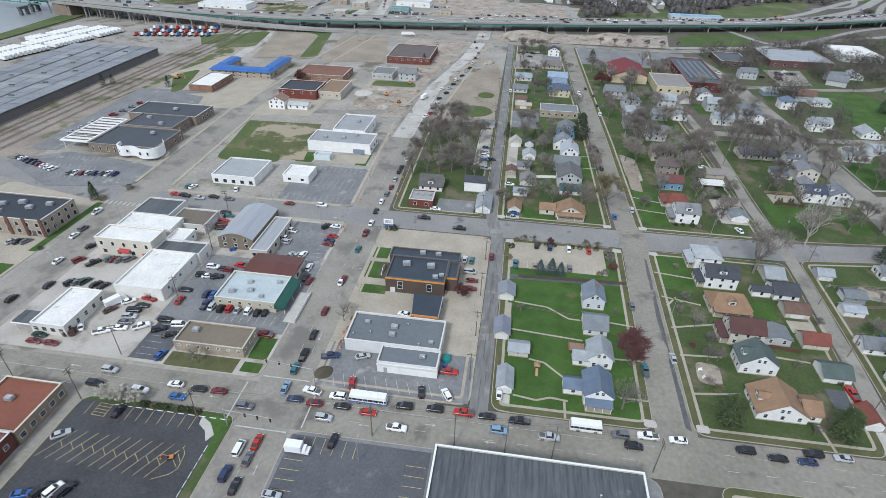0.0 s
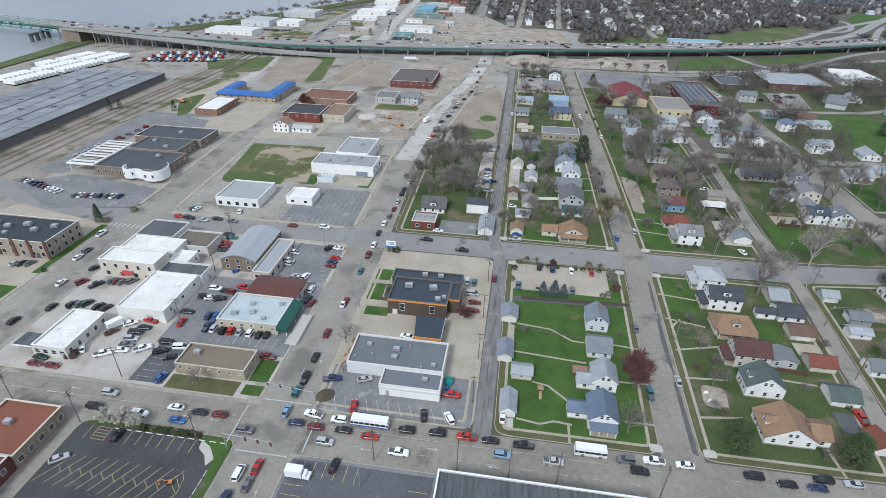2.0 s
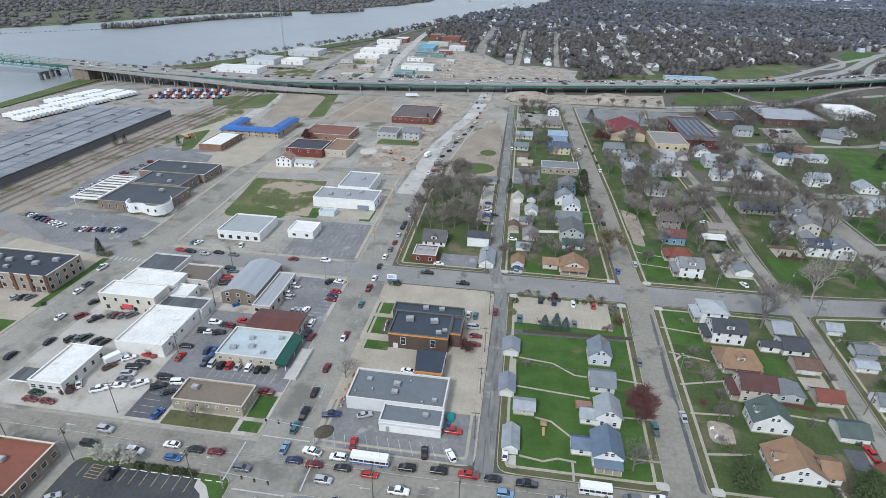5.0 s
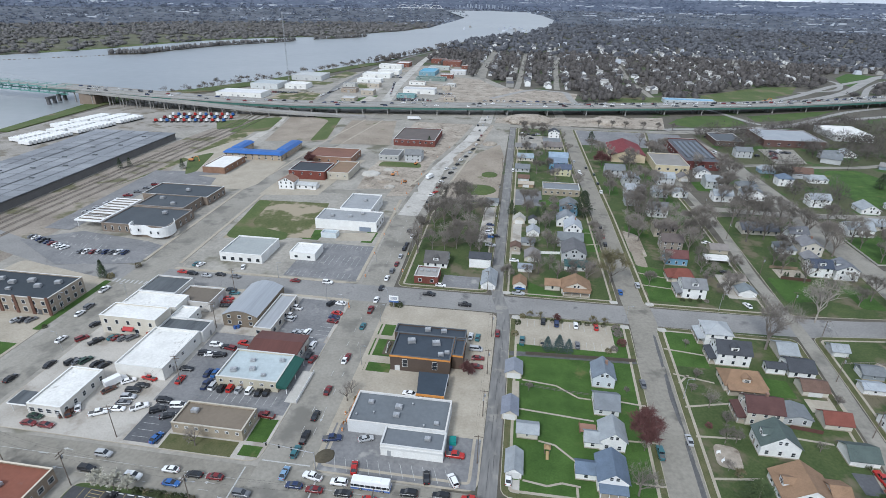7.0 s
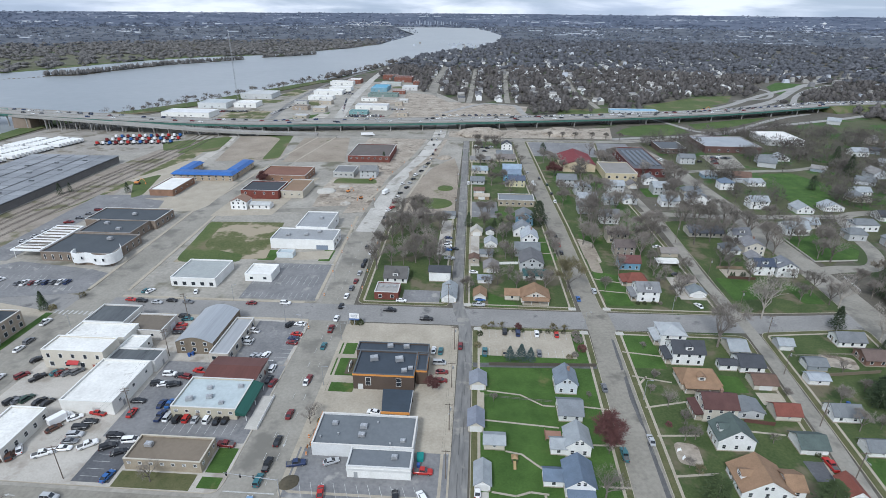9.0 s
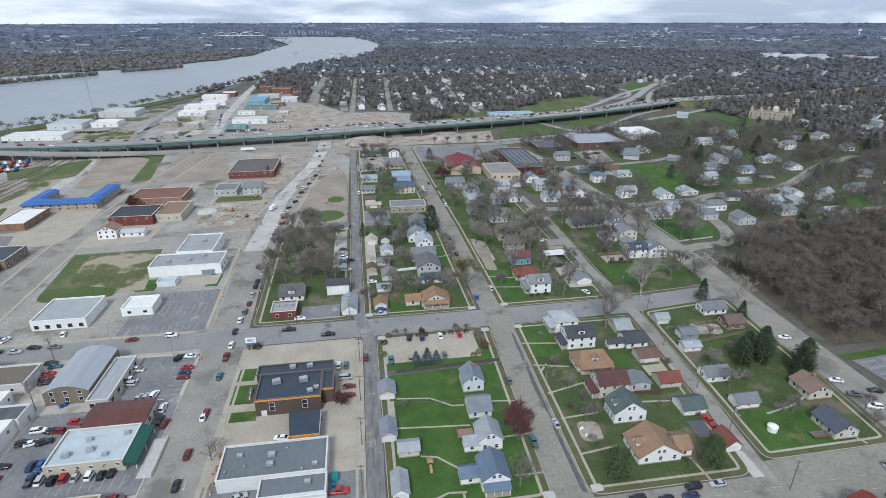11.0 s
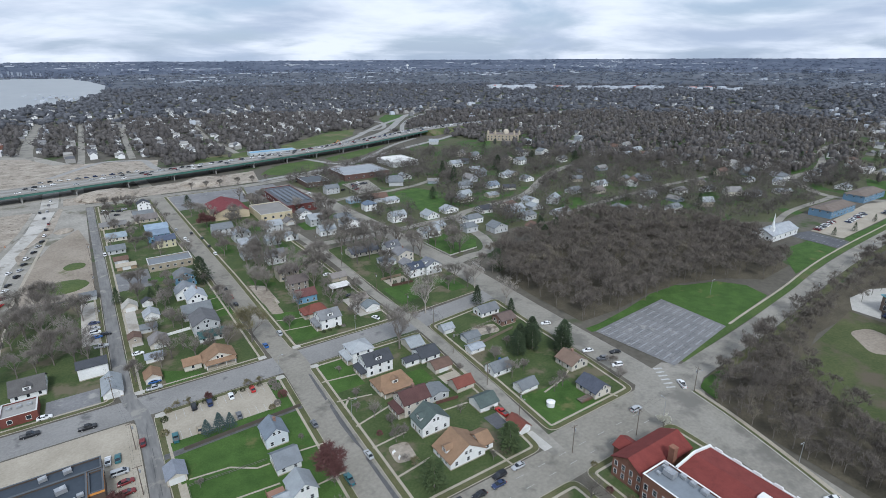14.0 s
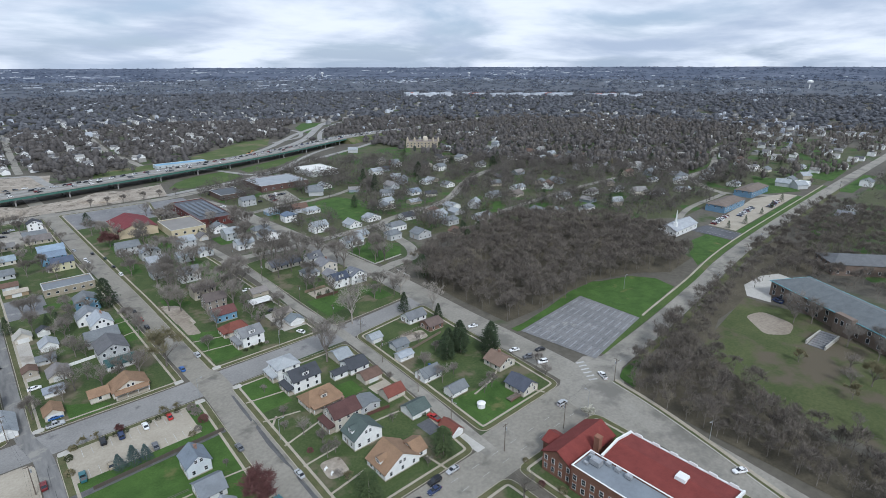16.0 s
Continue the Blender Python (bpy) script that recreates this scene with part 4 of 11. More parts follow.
lines("parking_lines", "white parking stripes", [(402, 140 + 3 * k, 408, 140 + 3 * k, 0, 0) for k in range(9)] + [(416, 140 + 3 * k, 422, 140 + 3 * k, 0, 0) for k in range(8)] + [(-222 + 2.8 * k, 209.4 - k * 0.05, -223.5 + 2.8 * k, 214, 0, 0) for k in range(14)] + [(-236 + 2.8 * k, 218.6, -237.6 + 2.8 * k, 223.6, 0, 0) for k in range(12)] + [(-236 + 2.8 * k, 229, -237.4 + 2.8 * k, 233.6, 0, 0) for k in range(10)], white_line, z_mark)
lines("tar_seams", "dark tar seams down the alley", [(-2.2, 103, -1.6, 190, 11, 7), (-0.8, 110, -1.2, 188, 6, 13)], tar, 0.16, 0.14)
lines("tar_seams", "thin dark tar seams on the street", [(55.2, 104, 55.8, 135, 9, 2), (55.9, 122, 56.4, 160, 7, 3), (56.2, 140, 57.4, 184, 12, 3)], tar, 0.16, 0.22)
for pts in ([(54.4, 104), (55.9, 103), (56.1, 118), (55.6, 131), (55.0, 130)], [(55.2, 139), (56.0, 134), (56.6, 150), (56.9, 163), (55.8, 162), (55.0, 150)], [(55.9, 166), (56.9, 167), (57.6, 186), (56.8, 187), (56.2, 177)]):
    sheet("tar_stain", "long dark tar stain along the street's edge", rounded(pts, 1.5), 0.055, tar)
def court_at(u, v):
    """A spot of the court by its two sides."""
    a, b, c, d = Vector((184.3, 109.2)), Vector((234.7, 117)), Vector((235.5, 152.6)), Vector((180.1, 147.4))
    p = (a * (1 - u) + b * u) * (1 - v) + (d * (1 - u) + c * u) * v
    return p.x, p.y


lines("court_cracks", "dark cracks and seams across the paved court", [(*court_at(0.09 * k, 0.02), *court_at(0.09 * k + 0.012, 0.98), 0, 0) for k in range(1, 11)] + [(*court_at(0.02, 0.1 * k), *court_at(0.98, 0.1 * k + 0.01), 0, 0) for k in range(1, 10)], tar, 0.19, 0.13)
lines("court_lines", "faded pale stripes on the paved court", [(*court_at(0.03, 0.05 + 0.1 * k), *court_at(0.97, 0.05 + 0.1 * k), 7, 3.5) for k in range(10)], mat("faded_line", (0.22, 0.225, 0.235), (0.30, 0.30, 0.31)), 0.185, 0.6)

# arrows, joints, seams
def arrows(name, label, spots, z):
    s = Solid()
    for x, y, turn in spots:
        m = pose(x, y, z, 0, 0, turn)
        s.face([tuple(m @ Vector(p)) for p in ((-1.6, -0.12, 0), (0.4, -0.12, 0), (0.4, 0.12, 0), (-1.6, 0.12, 0))])
        s.face([tuple(m @ Vector(p)) for p in ((0.4, -0.5, 0), (1.5, 0, 0), (0.4, 0.5, 0))])
    return thing(name, label, "road marking", kind="structure", mesh=s.mesh(name, white_line))


arrows("turn_arrows", "worn white turn arrows on the main road", [(-76, 93.8, 180), (-84, 93.8, 180), (-14, 94, 0), (16, 94, 0), (2, 91, 180), (-32, 91, 180), (-128, 96, 180), (-120, 92, 180), (-122, 98.4, 180), (-54.6, 74, 90), (-54.6, 122, 270)], 0.15)
sheet("litter_floor", "brown leaf litter under the grove", [(182, 158), (183, 195), (186, 222), (196, 246), (222, 264), (262, 262), (300, 288), (340, 262), (372, 226), (372, 184), (340, 140), (306, 137), (290, 150), (262, 160), (236, 161), (205, 157)], 0.135, litter)
sheet("litter_floor", "brown leaf litter under the park trees", [(173, 86), (190, 92), (240, 99), (300, 107), (420, 117), (420, 40), (345, 92), (302, 90), (262, 90), (232, 82), (212, 56), (196, 30), (200, -30), (166, -30), (170, 50)], 0.137, litter)
road("side_walk_hill", "narrow concrete walk along the hill road", [(238, 117.4), (255, 119.6), (300, 124.8), (400, 137), (660, 150)], 0.6, 0.20, concrete, True)
road("grass_verge", "narrow green grass verge along the hill road", [(190, 110.8), (255, 117.2), (300, 122.4), (400, 134.6), (660, 147.6)], 2.0, 0.146, park_green, True)
road("grass_verge", "worn brown grass verge along the hill road", [(190, 95.8), (255, 102.0), (300, 107.6), (400, 119.4), (660, 132.8)], 1.8, 0.146, verge, True)
LANES.pop()
LANES.pop()
park_side = [(173.4, 94.6), (169.9, 76.3), (163.5, 52.8), (156.2, 29.5), (148, 0)]
road("park_walk", "narrow concrete walk along the park", [(x + 2.6, y) for x, y in park_side], 0.8, 0.20, concrete, True)
road("park_kerb", "pale concrete kerb along the park", [(x + 0.4, y) for x, y in park_side], 0.22, 0.205, pale_concrete, True)
road("park_verge", "worn grass verge along the park", [(x + 1.2, y) for x, y in park_side], 0.7, 0.18, verge, True)
sheet("lawn", "green corner lawn by the park", rounded([(176.5, 86), (190, 93.4), (200, 95.4), (199, 97.2), (186, 97), (178.6, 94.4)], 2), 0.17, lawn_green)
LANES.pop()
LANES.pop()
LANES.pop()
sheet("road_edge", "worn grey shoulder of the main road", [(108, 100), (158, 101), (158, 107.3), (108, 106.4)], 0.021, worn_street)
sheet("crossing", "pale concrete crossing of the hill road and the school street", [(146, 66), (167, 64), (170, 76), (173.4, 92), (186, 97.6), (188, 108.6), (182, 114), (164, 112), (150, 103)], 0.094, concrete_road)
# kerbs and walks along the business streets
def edge_walk(label, runs, width, z, m):
    for x0, y0, x1, y1 in runs:
        u = Vector((x1 - x0, y1 - y0)).normalized()
        n = Vector((-u.y, u.x)) * width / 2
        s = Solid().slab([(x0 - n.x, y0 - n.y), (x1 - n.x, y1 - n.y), (x1 + n.x, y1 + n.y), (x0 + n.x, y0 + n.y)][::1], 0.0, z)
        thing("pavement", label, "walk", kind="structure", mesh=s.mesh("pavement", m))


edge_walk("narrow concrete walk along the street", [(-158.6, 212, -163.4, 322), (-177.6, 212, -181, 318), (-158.8, 334, -155, 436), (-154.6, 446, -143, 545), (-176.8, 350, -172, 436), (-172, 446, -161, 545), (-69.4, 210, -73, 318), (-49.2, 330, -37, 455), (-73.4, 346, -66, 384), (-158, 206.9, -74, 206.9), (-157.6, 192.2, -68, 192.2)], 1.6, 0.172, concrete)
road("alley_store", "grey concrete drive beside the brick store", [(-112, 30), (-112, 90)], 3.6, 0.12, concrete_road)
sheet("yard_back", "bare sandy patch in a front yard", rounded([(62, 122), (69, 121), (70, 130), (63, 131)], 3), LOT_Z + 0.004, earth)
sheet("yard_back", "bare sandy patch in a yard", rounded([(132.5, 174), (144, 172), (146, 180), (133, 182)], 4), LOT_Z + 0.004, earth)
sheet("yard_back", "bare sandy patch in a front yard", rounded([(60, 262), (68, 258), (68, 286), (60, 292)], 4), LOT_Z + 0.004, earth)
sheet("yard_back", "dark strip along a garden fence", [(1.6, 164.2), (47.4, 166.4), (47.4, 169), (1.6, 167)], LOT_Z + 0.004, tar)
sheet("lawn", "bright green front lawn", [(61, 214), (73, 214), (73, 244), (61, 250)], LOT_Z + 0.004, lawn_green)
sheet("lawn", "bright green front lawn", [(60.6, 168), (73, 168), (73, 191), (61.6, 191)], LOT_Z + 0.004, lawn_green)
sheet("lawn", "bright green back lawn", [(88, 156), (97, 156), (97, 165), (88, 166)], LOT_Z + 0.004, lawn_green)
sheet("lawn", "bright green side lawn", [(114, 108.6), (140, 108.6), (140, 126), (118, 128)], LOT_Z + 0.004, lawn_green)
sheet("lawn", "bright green lawn by the corner", [(38, 260), (45, 260), (45, 290), (38, 290)], LOT_Z + 0.004, lawn_green)
sheet("lawn", "bright green lawn by the corner", [(8, 209), (21, 209), (21, 213), (8, 222)], LOT_Z + 0.004, lawn_green)
sheet("lawn", "bright green lawn among the homes", [(84, 330), (100, 330), (100, 350), (84, 350)], LOT_Z + 0.004, lawn_green)
sheet("lawn", "bright green lawn among the homes", [(62, 400), (70, 400), (70, 428), (62, 430)], LOT_Z + 0.004, lawn_green)


for x, y in ((46.6, 190.6), (61, 191), (60, 210.6), (44.8, 209.6), (3.4, 190.6), (-1.2, 210), (45, 104), (59, 104.4)):
    sheet("kerb_ramp", "pale new concrete ramp at the street corner", rounded(rect(x - 1.7, y - 1.3, x + 1.7, y + 1.3), 0.8), 0.182, pale_concrete)


def mound(name, label, x, y, r, h, m, seed=0):
    rg = random.Random(seed)
    bm = bmesh.new()
    bmesh.ops.create_icosphere(bm, subdivisions=3, radius=1)
    for v in bm.verts:
        v.co.x *= r * (1 + 0.12 * noise.noise(v.co * 2 + Vector((seed, 0, 0))))
        v.co.y *= r * 0.85
        v.co.z = h * (v.co.z + 0.25 * noise.noise(v.co * 0.4 + Vector((0, seed, 0)))) if v.co.z > 0 else -0.2
    me = bpy.data.meshes.new(name)
    bm.to_mesh(me)
    me.materials.append(m)
    return thing(name, label, "mound", (x, y, 0.12), rg.uniform(0, 90), "mounds", mesh=me)


mound("mound", "flat green grassy mound on the bare lot", -27, 346, 13, 0.9, meadow, 1)
mound("mound", "small green grassy mound", -21, 381, 7, 0.7, meadow, 2)
mound("debris_mound", "pale heap of broken concrete", -106, 366, 7, 2.2, pale_concrete, 3)
mound("debris_mound", "brown heap of rubble and earth", -92, 352, 5, 1.6, earth, 4)
mound("debris_mound", "brown heap of rubble and earth", -86, 340, 4, 1.4, gravel, 5)
mound("debris_mound", "brown heap of rubble and earth", -100, 342, 3.4, 1.2, earth, 6)
mound("debris_mound", "brown heap of rubble and earth", -96, 378, 4, 1.3, gravel, 7)
mound("earth_bank", "large brown bank of heaped earth by the viaduct", 6, 575, 26, 6, earth, 8)
mound("earth_bank", "brown bank of heaped earth", 92, 590, 24, 4, earth, 9)
mound("earth_bank", "dark heap of earth on the works", -27, 470, 7, 2, earth, 10)
mound("planter_mound", "brown mulched corner planter with shrubs", -48.6, 107.6, 3.0, 0.5, litter, 11)

# garden walks
lines("garden_walk", "narrow concrete garden walk", [(6.6, 151, 18, 149.6, 0, 0), (18, 149.6, 25, 144.6, 0, 0), (25, 144.6, 29, 144.4, 0, 0), (38, 145, 47, 144, 0, 0), (5.6, 136.4, 29, 134.4, 0, 0), (36, 127.5, 47, 128, 0, 0), (11.8, 123.4, 16.6, 122.4, 0, 0), (16.6, 122.4, 26, 113.6, 0, 0), (7.4, 108.2, 14, 107.2, 0, 0), (14, 107.2, 18, 108.8, 0, 0), (18, 108.8, 23, 108.3, 0, 0), (22, 108.2, 22, 102, 0, 0), (38, 112, 46, 112, 0, 0)], walk_mat, LOT_Z + 0.02, 0.7)
lines("garden_walk", "narrow concrete garden walk", [(59, 178, 73, 176, 0, 0), (59, 163, 72, 160, 0, 0), (60, 158, 64, 163, 0, 0), (59, 146, 74, 150, 0, 0), (59, 133, 72, 134, 0, 0), (59, 117, 73, 119, 0, 0), (90, 150, 98, 147, 0, 0), (88, 137, 99, 136, 0, 0), (60, 228, 74, 226, 0, 0), (60, 240, 74, 236, 0, 0), (92, 102, 91, 111, 0, 0), (46, 285, 38, 284, 0, 0), (45, 270, 38, 268, 0, 0), (127, 125, 138, 127.4, 0, 0), (138, 127.4, 146, 131, 0, 0), (148, 108, 146, 113, 0, 0)], walk_mat, LOT_Z + 0.02, 0.8)

# rails
for k, x in enumerate((-290, -285, -278, -270)):
    line = smooth([(x, 140), (x, 230), (x + 1, 320), (x + 3, 400), (x + 6, 470), (x + 4, 540), (x - 6, 700)])
    ob = thing("rail_track", "rusty rails on weathered ties and stony ballast", "railway", kind="structure", mesh=strip(line, 1.3, 0.12).mesh("rail_track", ballast))
    s = Solid()
    for side in (-0.72, 0.72):
        left, right = offsets([(px_ + side, py_) for px_, py_ in line], 0.06)
        for i in range(len(line) - 1):
            s.face([(*right[i], 0.3), (*right[i + 1], 0.3), (*left[i + 1], 0.3), (*left[i], 0.3)])
            s.face([(*right[i], 0.1), (*right[i + 1], 0.1), (*right[i + 1], 0.3), (*right[i], 0.3)])
    part("rails", s.mesh("rails", rail_steel), ob)


# ---- shops and halls ----
CACHE = {}


def cached(key, make):
    if key not in CACHE:
        CACHE[key] = make()
    return CACHE[key]


def window_meshes(w, h):
    def make():
        fr, pn = Solid(), Solid()
        t, d = 0.1, 0.07
        for a in ((-w / 2 - t, -h / 2 - t, w / 2 + t, -h / 2), (-w / 2 - t, h / 2, w / 2 + t, h / 2 + t), (-w / 2 - t, -h / 2, -w / 2, h / 2), (w / 2, -h / 2, w / 2 + t, h / 2), (-w / 2, -0.03, w / 2, 0.03)):
            fr.box(a[0], -d, a[1], a[2], 0.02, a[3])
        pn.box(-w / 2, -0.03, -h / 2, w / 2, 0.02, h / 2)
        return fr.mesh("window", trim_paint), pn.mesh("pane", dark_glass)
    return cached(("window", round(w, 2), round(h, 2)), make)


def window(parent, x, y, z, turn, w, h, color=(0.75, 0.75, 0.73)):
    """A window whose outside faces away from the wall: turn 0 looks south, 90 east, 180 north, 270 west."""
    px_, py_, _ = parent.location
    if math.hypot(px_, py_) > 190 and parent.parent is None:
        def make():
            s = Solid().box(-w / 2, -0.03, -h / 2, w / 2, 0.02, h / 2, 1)
            t, d = 0.1, 0.07
            for a in ((-w / 2 - t, -h / 2 - t, w / 2 + t, -h / 2), (-w / 2 - t, h / 2, w / 2 + t, h / 2 + t), (-w / 2 - t, -h / 2, -w / 2, h / 2), (w / 2, -h / 2, w / 2 + t, h / 2)):
                s.box(a[0], -d, a[1], a[2], 0.02, a[3])
            return s.mesh("window", trim_paint, dark_glass)
        return part("window", cached(("far window", round(w, 2), round(h, 2)), make), parent, (x, y, z), turn, color)
    fr, pn = window_meshes(w, h)
    ob = part("window", fr, parent, (x, y, z), turn, color)
    part("pane", pn, ob)
    return ob


def door(parent, x, y, turn, w=1.0, h=2.1, color=(0.5, 0.5, 0.48), z=0.0, name="door"):
    def make():
        return Solid().box(-w / 2, -0.07, 0, w / 2, 0.02, h, 0, 0.03).mesh("door", door_panel)
    return part(name, cached(("door", round(w, 2), h), make), parent, (x, y, z), turn, color)


def side_spot(side, w, d, u, out=0.0):
    """A spot on a wall of a box w by d round the origin, u metres along it, with its turn."""
    return {"S": (u, -d / 2 - out, 0), "N": (u, d / 2 + out, 180), "E": (w / 2 + out, u, 90), "W": (-w / 2 - out, u, 270)}[side]


def hall(name, label, x0, y0, x1, y1, h, wall_mat, wall_col, roof_mat, roof_col, wins=(), doors=(), cap=(0.6, 0.6, 0.58), parapet=0.5, category="building", band=None):
    """A flat-roofed building: walls with a parapet, roof, coping, windows and doors.
    wins: (side, count, width, height, middle height); doors: (side, along, width, height, colour)."""
    cx, cy, w, d = (x0 + x1) / 2, (y0 + y1) / 2, x1 - x0, y1 - y0
    TAKEN.append((x0, y0, x1, y1))
    ob = thing(name, label, category, (cx, cy, 0.1))
    t = 0.35
    s = Solid()
    s.box(-w / 2, -d / 2, -0.3, w / 2, -d / 2 + t, h).box(-w / 2, d / 2 - t, -0.3, w / 2, d / 2, h)
    s.box(-w / 2, -d / 2 + t, -0.3, -w / 2 + t, d / 2 - t, h).box(w / 2 - t, -d / 2 + t, -0.3, w / 2, d / 2 - t, h)
    wall = part("wall", s.mesh("wall", wall_mat), ob, color=wall_col)
    part("roof", Solid().box(-w / 2 + t, -d / 2 + t, h - parapet - 0.3, w / 2 - t, d / 2 - t, h - parapet).mesh("roof", roof_mat), ob, color=roof_col)
    c = Solid()
    e = 0.06
    c.box(-w / 2 - e, -d / 2 - e, h, w / 2 + e, -d / 2 + t + e, h + 0.12).box(-w / 2 - e, d / 2 - t - e, h, w / 2 + e, d / 2 + e, h + 0.12)
    c.box(-w / 2 - e, -d / 2 + t + e, h, -w / 2 + t + e, d / 2 - t - e, h + 0.12).box(w / 2 - t - e, -d / 2 + t + e, h, w / 2 + e, d / 2 - t - e, h + 0.12)
    part("coping", c.mesh("coping", trim_paint), ob, color=cap)
    if band:
        z0, z1, col = band
        b = Solid()
        b.box(-w / 2 - 0.12, -d / 2 - 0.12, z0, w / 2 + 0.12, -d / 2, z1).box(-w / 2 - 0.12, d / 2, z0, w / 2 + 0.12, d / 2 + 0.12, z1).box(-w / 2 - 0.12, -d / 2, z0, -w / 2, d / 2, z1).box(w / 2, -d / 2, z0, w / 2 + 0.12, d / 2, z1)
        part("fascia", b.mesh("fascia", trim_paint), ob, color=col)
    for side, n, ww, hh, z in wins:
        span = w if side in "SN" else d
        for k in range(n):
            u = (k + 0.5) / n * span - span / 2
            x, y, turn = side_spot(side, w, d, u)
            window(ob, x, y, z, turn, ww, hh)
    for side, u, ww, hh, col in doors:
        x, y, turn = side_spot(side, w, d, u)
        door(ob, x, y, turn, ww, hh, col)
    return ob


def unit_mesh():
    s = Solid().box(-1.1, -0.8, 0.15, 1.1, 0.8, 1.15, 0, 0.05).box(-0.9, -0.82, 0.35, 0.9, -0.8, 0.95, 1).tube((0.35, 0, 1.15), (0.35, 0, 1.3), 0.5, 0.5, 10, 1)
    s.box(-1.0, -0.7, 0, -0.85, 0.7, 0.15, 1).box(0.85, -0.7, 0, 1.0, 0.7, 0.15, 1)
    return s.mesh("unit", steel, chrome_grey)


def roof_unit(x, y, z, turn=0, size=1.0):
    ob = thing("rooftop_unit", "grey steel air conditioning unit on a flat roof", "air conditioner", (x, y, z + 0.1), turn, "rooftop units", mesh=cached("unit", unit_mesh))
    ob.scale = (size, size, size)
    return ob


def vent(x, y, z):
    m = cached("vent", lambda: Solid().tube((0, 0, 0), (0, 0, 0.7), 0.18, 0.18, 8).tube((0, 0, 0.7), (0, 0, 0.95), 0.34, 0.1, 8).mesh("vent", steel))
    return thing("roof_vent", "small metal vent on a flat roof", "vent", (x, y, z + 0.1), 0, "roof vents", mesh=m)


W, G = (0.78, 0.78, 0.75), (0.16, 0.175, 0.185)
CREAM, TAN, BROWN, BRICK = (0.60, 0.55, 0.45), (0.42, 0.36, 0.27), (0.13, 0.095, 0.07), (0.22, 0.095, 0.07)

hall("garage_shop", "white one-storey repair shop with a flat white roof", -144.2, 109, -132.6, 127.5, 4.4, stucco, (0.62, 0.6, 0.55), white_roof, W, [("S", 4, 1.6, 1.5, 2.3), ("E", 5, 1.2, 1.6, 2.2)], [("S", 4.2, 1.0, 2.2, (0.3, 0.3, 0.3))], cap=W)
ob = thing("fuel_canopy", "small dark flat canopy on posts beside the repair shop", "canopy", (-147.6, 112, 0.1))
part("roof", Solid().box(-3.4, -3, 3.3, 3.3, 3, 3.7).mesh("roof", tar_roof), ob)
part("fascia", Solid().box(-3.5, -3.1, 3.25, 3.3, -3.0, 3.75).box(-3.5, -3.0, 3.25, -3.4, 3.1, 3.75).mesh("fascia", white_paint), ob)
for dx in (-2.9, 2.6):
    part("post", cached("canopy_post", lambda: Solid().tube((0, 0, -0.2), (0, 0, 3.3), 0.12, 0.12, 8).mesh("post", white_paint)), ob, (dx, -2.4, 0))
hall("store_hall", "white painted store hall with a broad pale roof", -130.6, 130.5, -113, 153, 5.0, stucco, (0.72, 0.71, 0.67), white_roof, W, [("E", 3, 1.2, 1.0, 3.2)], [("S", 3, 2.6, 2.6, (0.45, 0.45, 0.43)), ("E", -6, 1.1, 2.1, (0.3, 0.3, 0.3))], cap=(0.7, 0.7, 0.66))
hall("store_annex", "low white annex with a black roof", -130, 153.2, -112, 161, 4.6, stucco, (0.7, 0.69, 0.66), tar_roof, G, [], [("E", 1, 1.1, 2.1, (0.3, 0.3, 0.3))])
hall("two_storey_shop", "cream two-storey shop with a clean white roof", -153.4, 153, -130.4, 162.4, 7.8, stucco, (0.58, 0.54, 0.46), white_roof, W, [("S", 5, 1.2, 1.7, 5.4), ("W", 3, 1.1, 1.6, 5.4), ("S", 4, 1.6, 1.8, 1.9)], [("S", 7, 1.1, 2.2, (0.3, 0.1, 0.08))], cap=W)
ob = thing("awning", "red canvas awning over the shop door", "awning", (-142, 152.9, 2.9))
part("canvas", Solid().face([(-2.2, 0, 0.9), (2.2, 0, 0.9), (2.2, -1.3, 0.1), (-2.2, -1.3, 0.1)]).face([(-2.2, -1.3, 0.1), (2.2, -1.3, 0.1), (2.2, -1.3, -0.2), (-2.2, -1.3, -0.2)]).mesh("canvas", trim_paint), ob, color=(0.42, 0.05, 0.05))
hall("white_shop", "white-roofed shop joined to its neighbour", -153.4, 165.4, -130.4, 175, 6.0, stucco, (0.7, 0.68, 0.63), white_roof, W, [("S", 4, 1.2, 1.4, 3.4)], cap=W)
hall("white_lean_shop", "low white-roofed back building", -130.2, 160.4, -122.6, 169.5, 4.4, stucco, W, white_roof, W, [("E", 2, 1.0, 1.0, 2.4)], cap=W)
hall("black_roof_shop", "shop with a black tarred roof and pale walls", -153.6, 175.4, -137, 189, 6.0, stucco, (0.6, 0.58, 0.54), tar_roof, G, [("E", 3, 1.1, 1.3, 3.2)], [("E", -4, 2.6, 2.6, (0.6, 0.6, 0.58))])
hall("brown_roof_shop", "low shop with a brown gravel roof", -136.4, 173, -120.6, 185.4, 4.4, stucco, (0.55, 0.53, 0.5), membrane, (0.17, 0.145, 0.115), [("S", 2, 1.2, 1.0, 2.4)], [("E", 2, 3.4, 3.0, (0.7, 0.72, 0.74))])
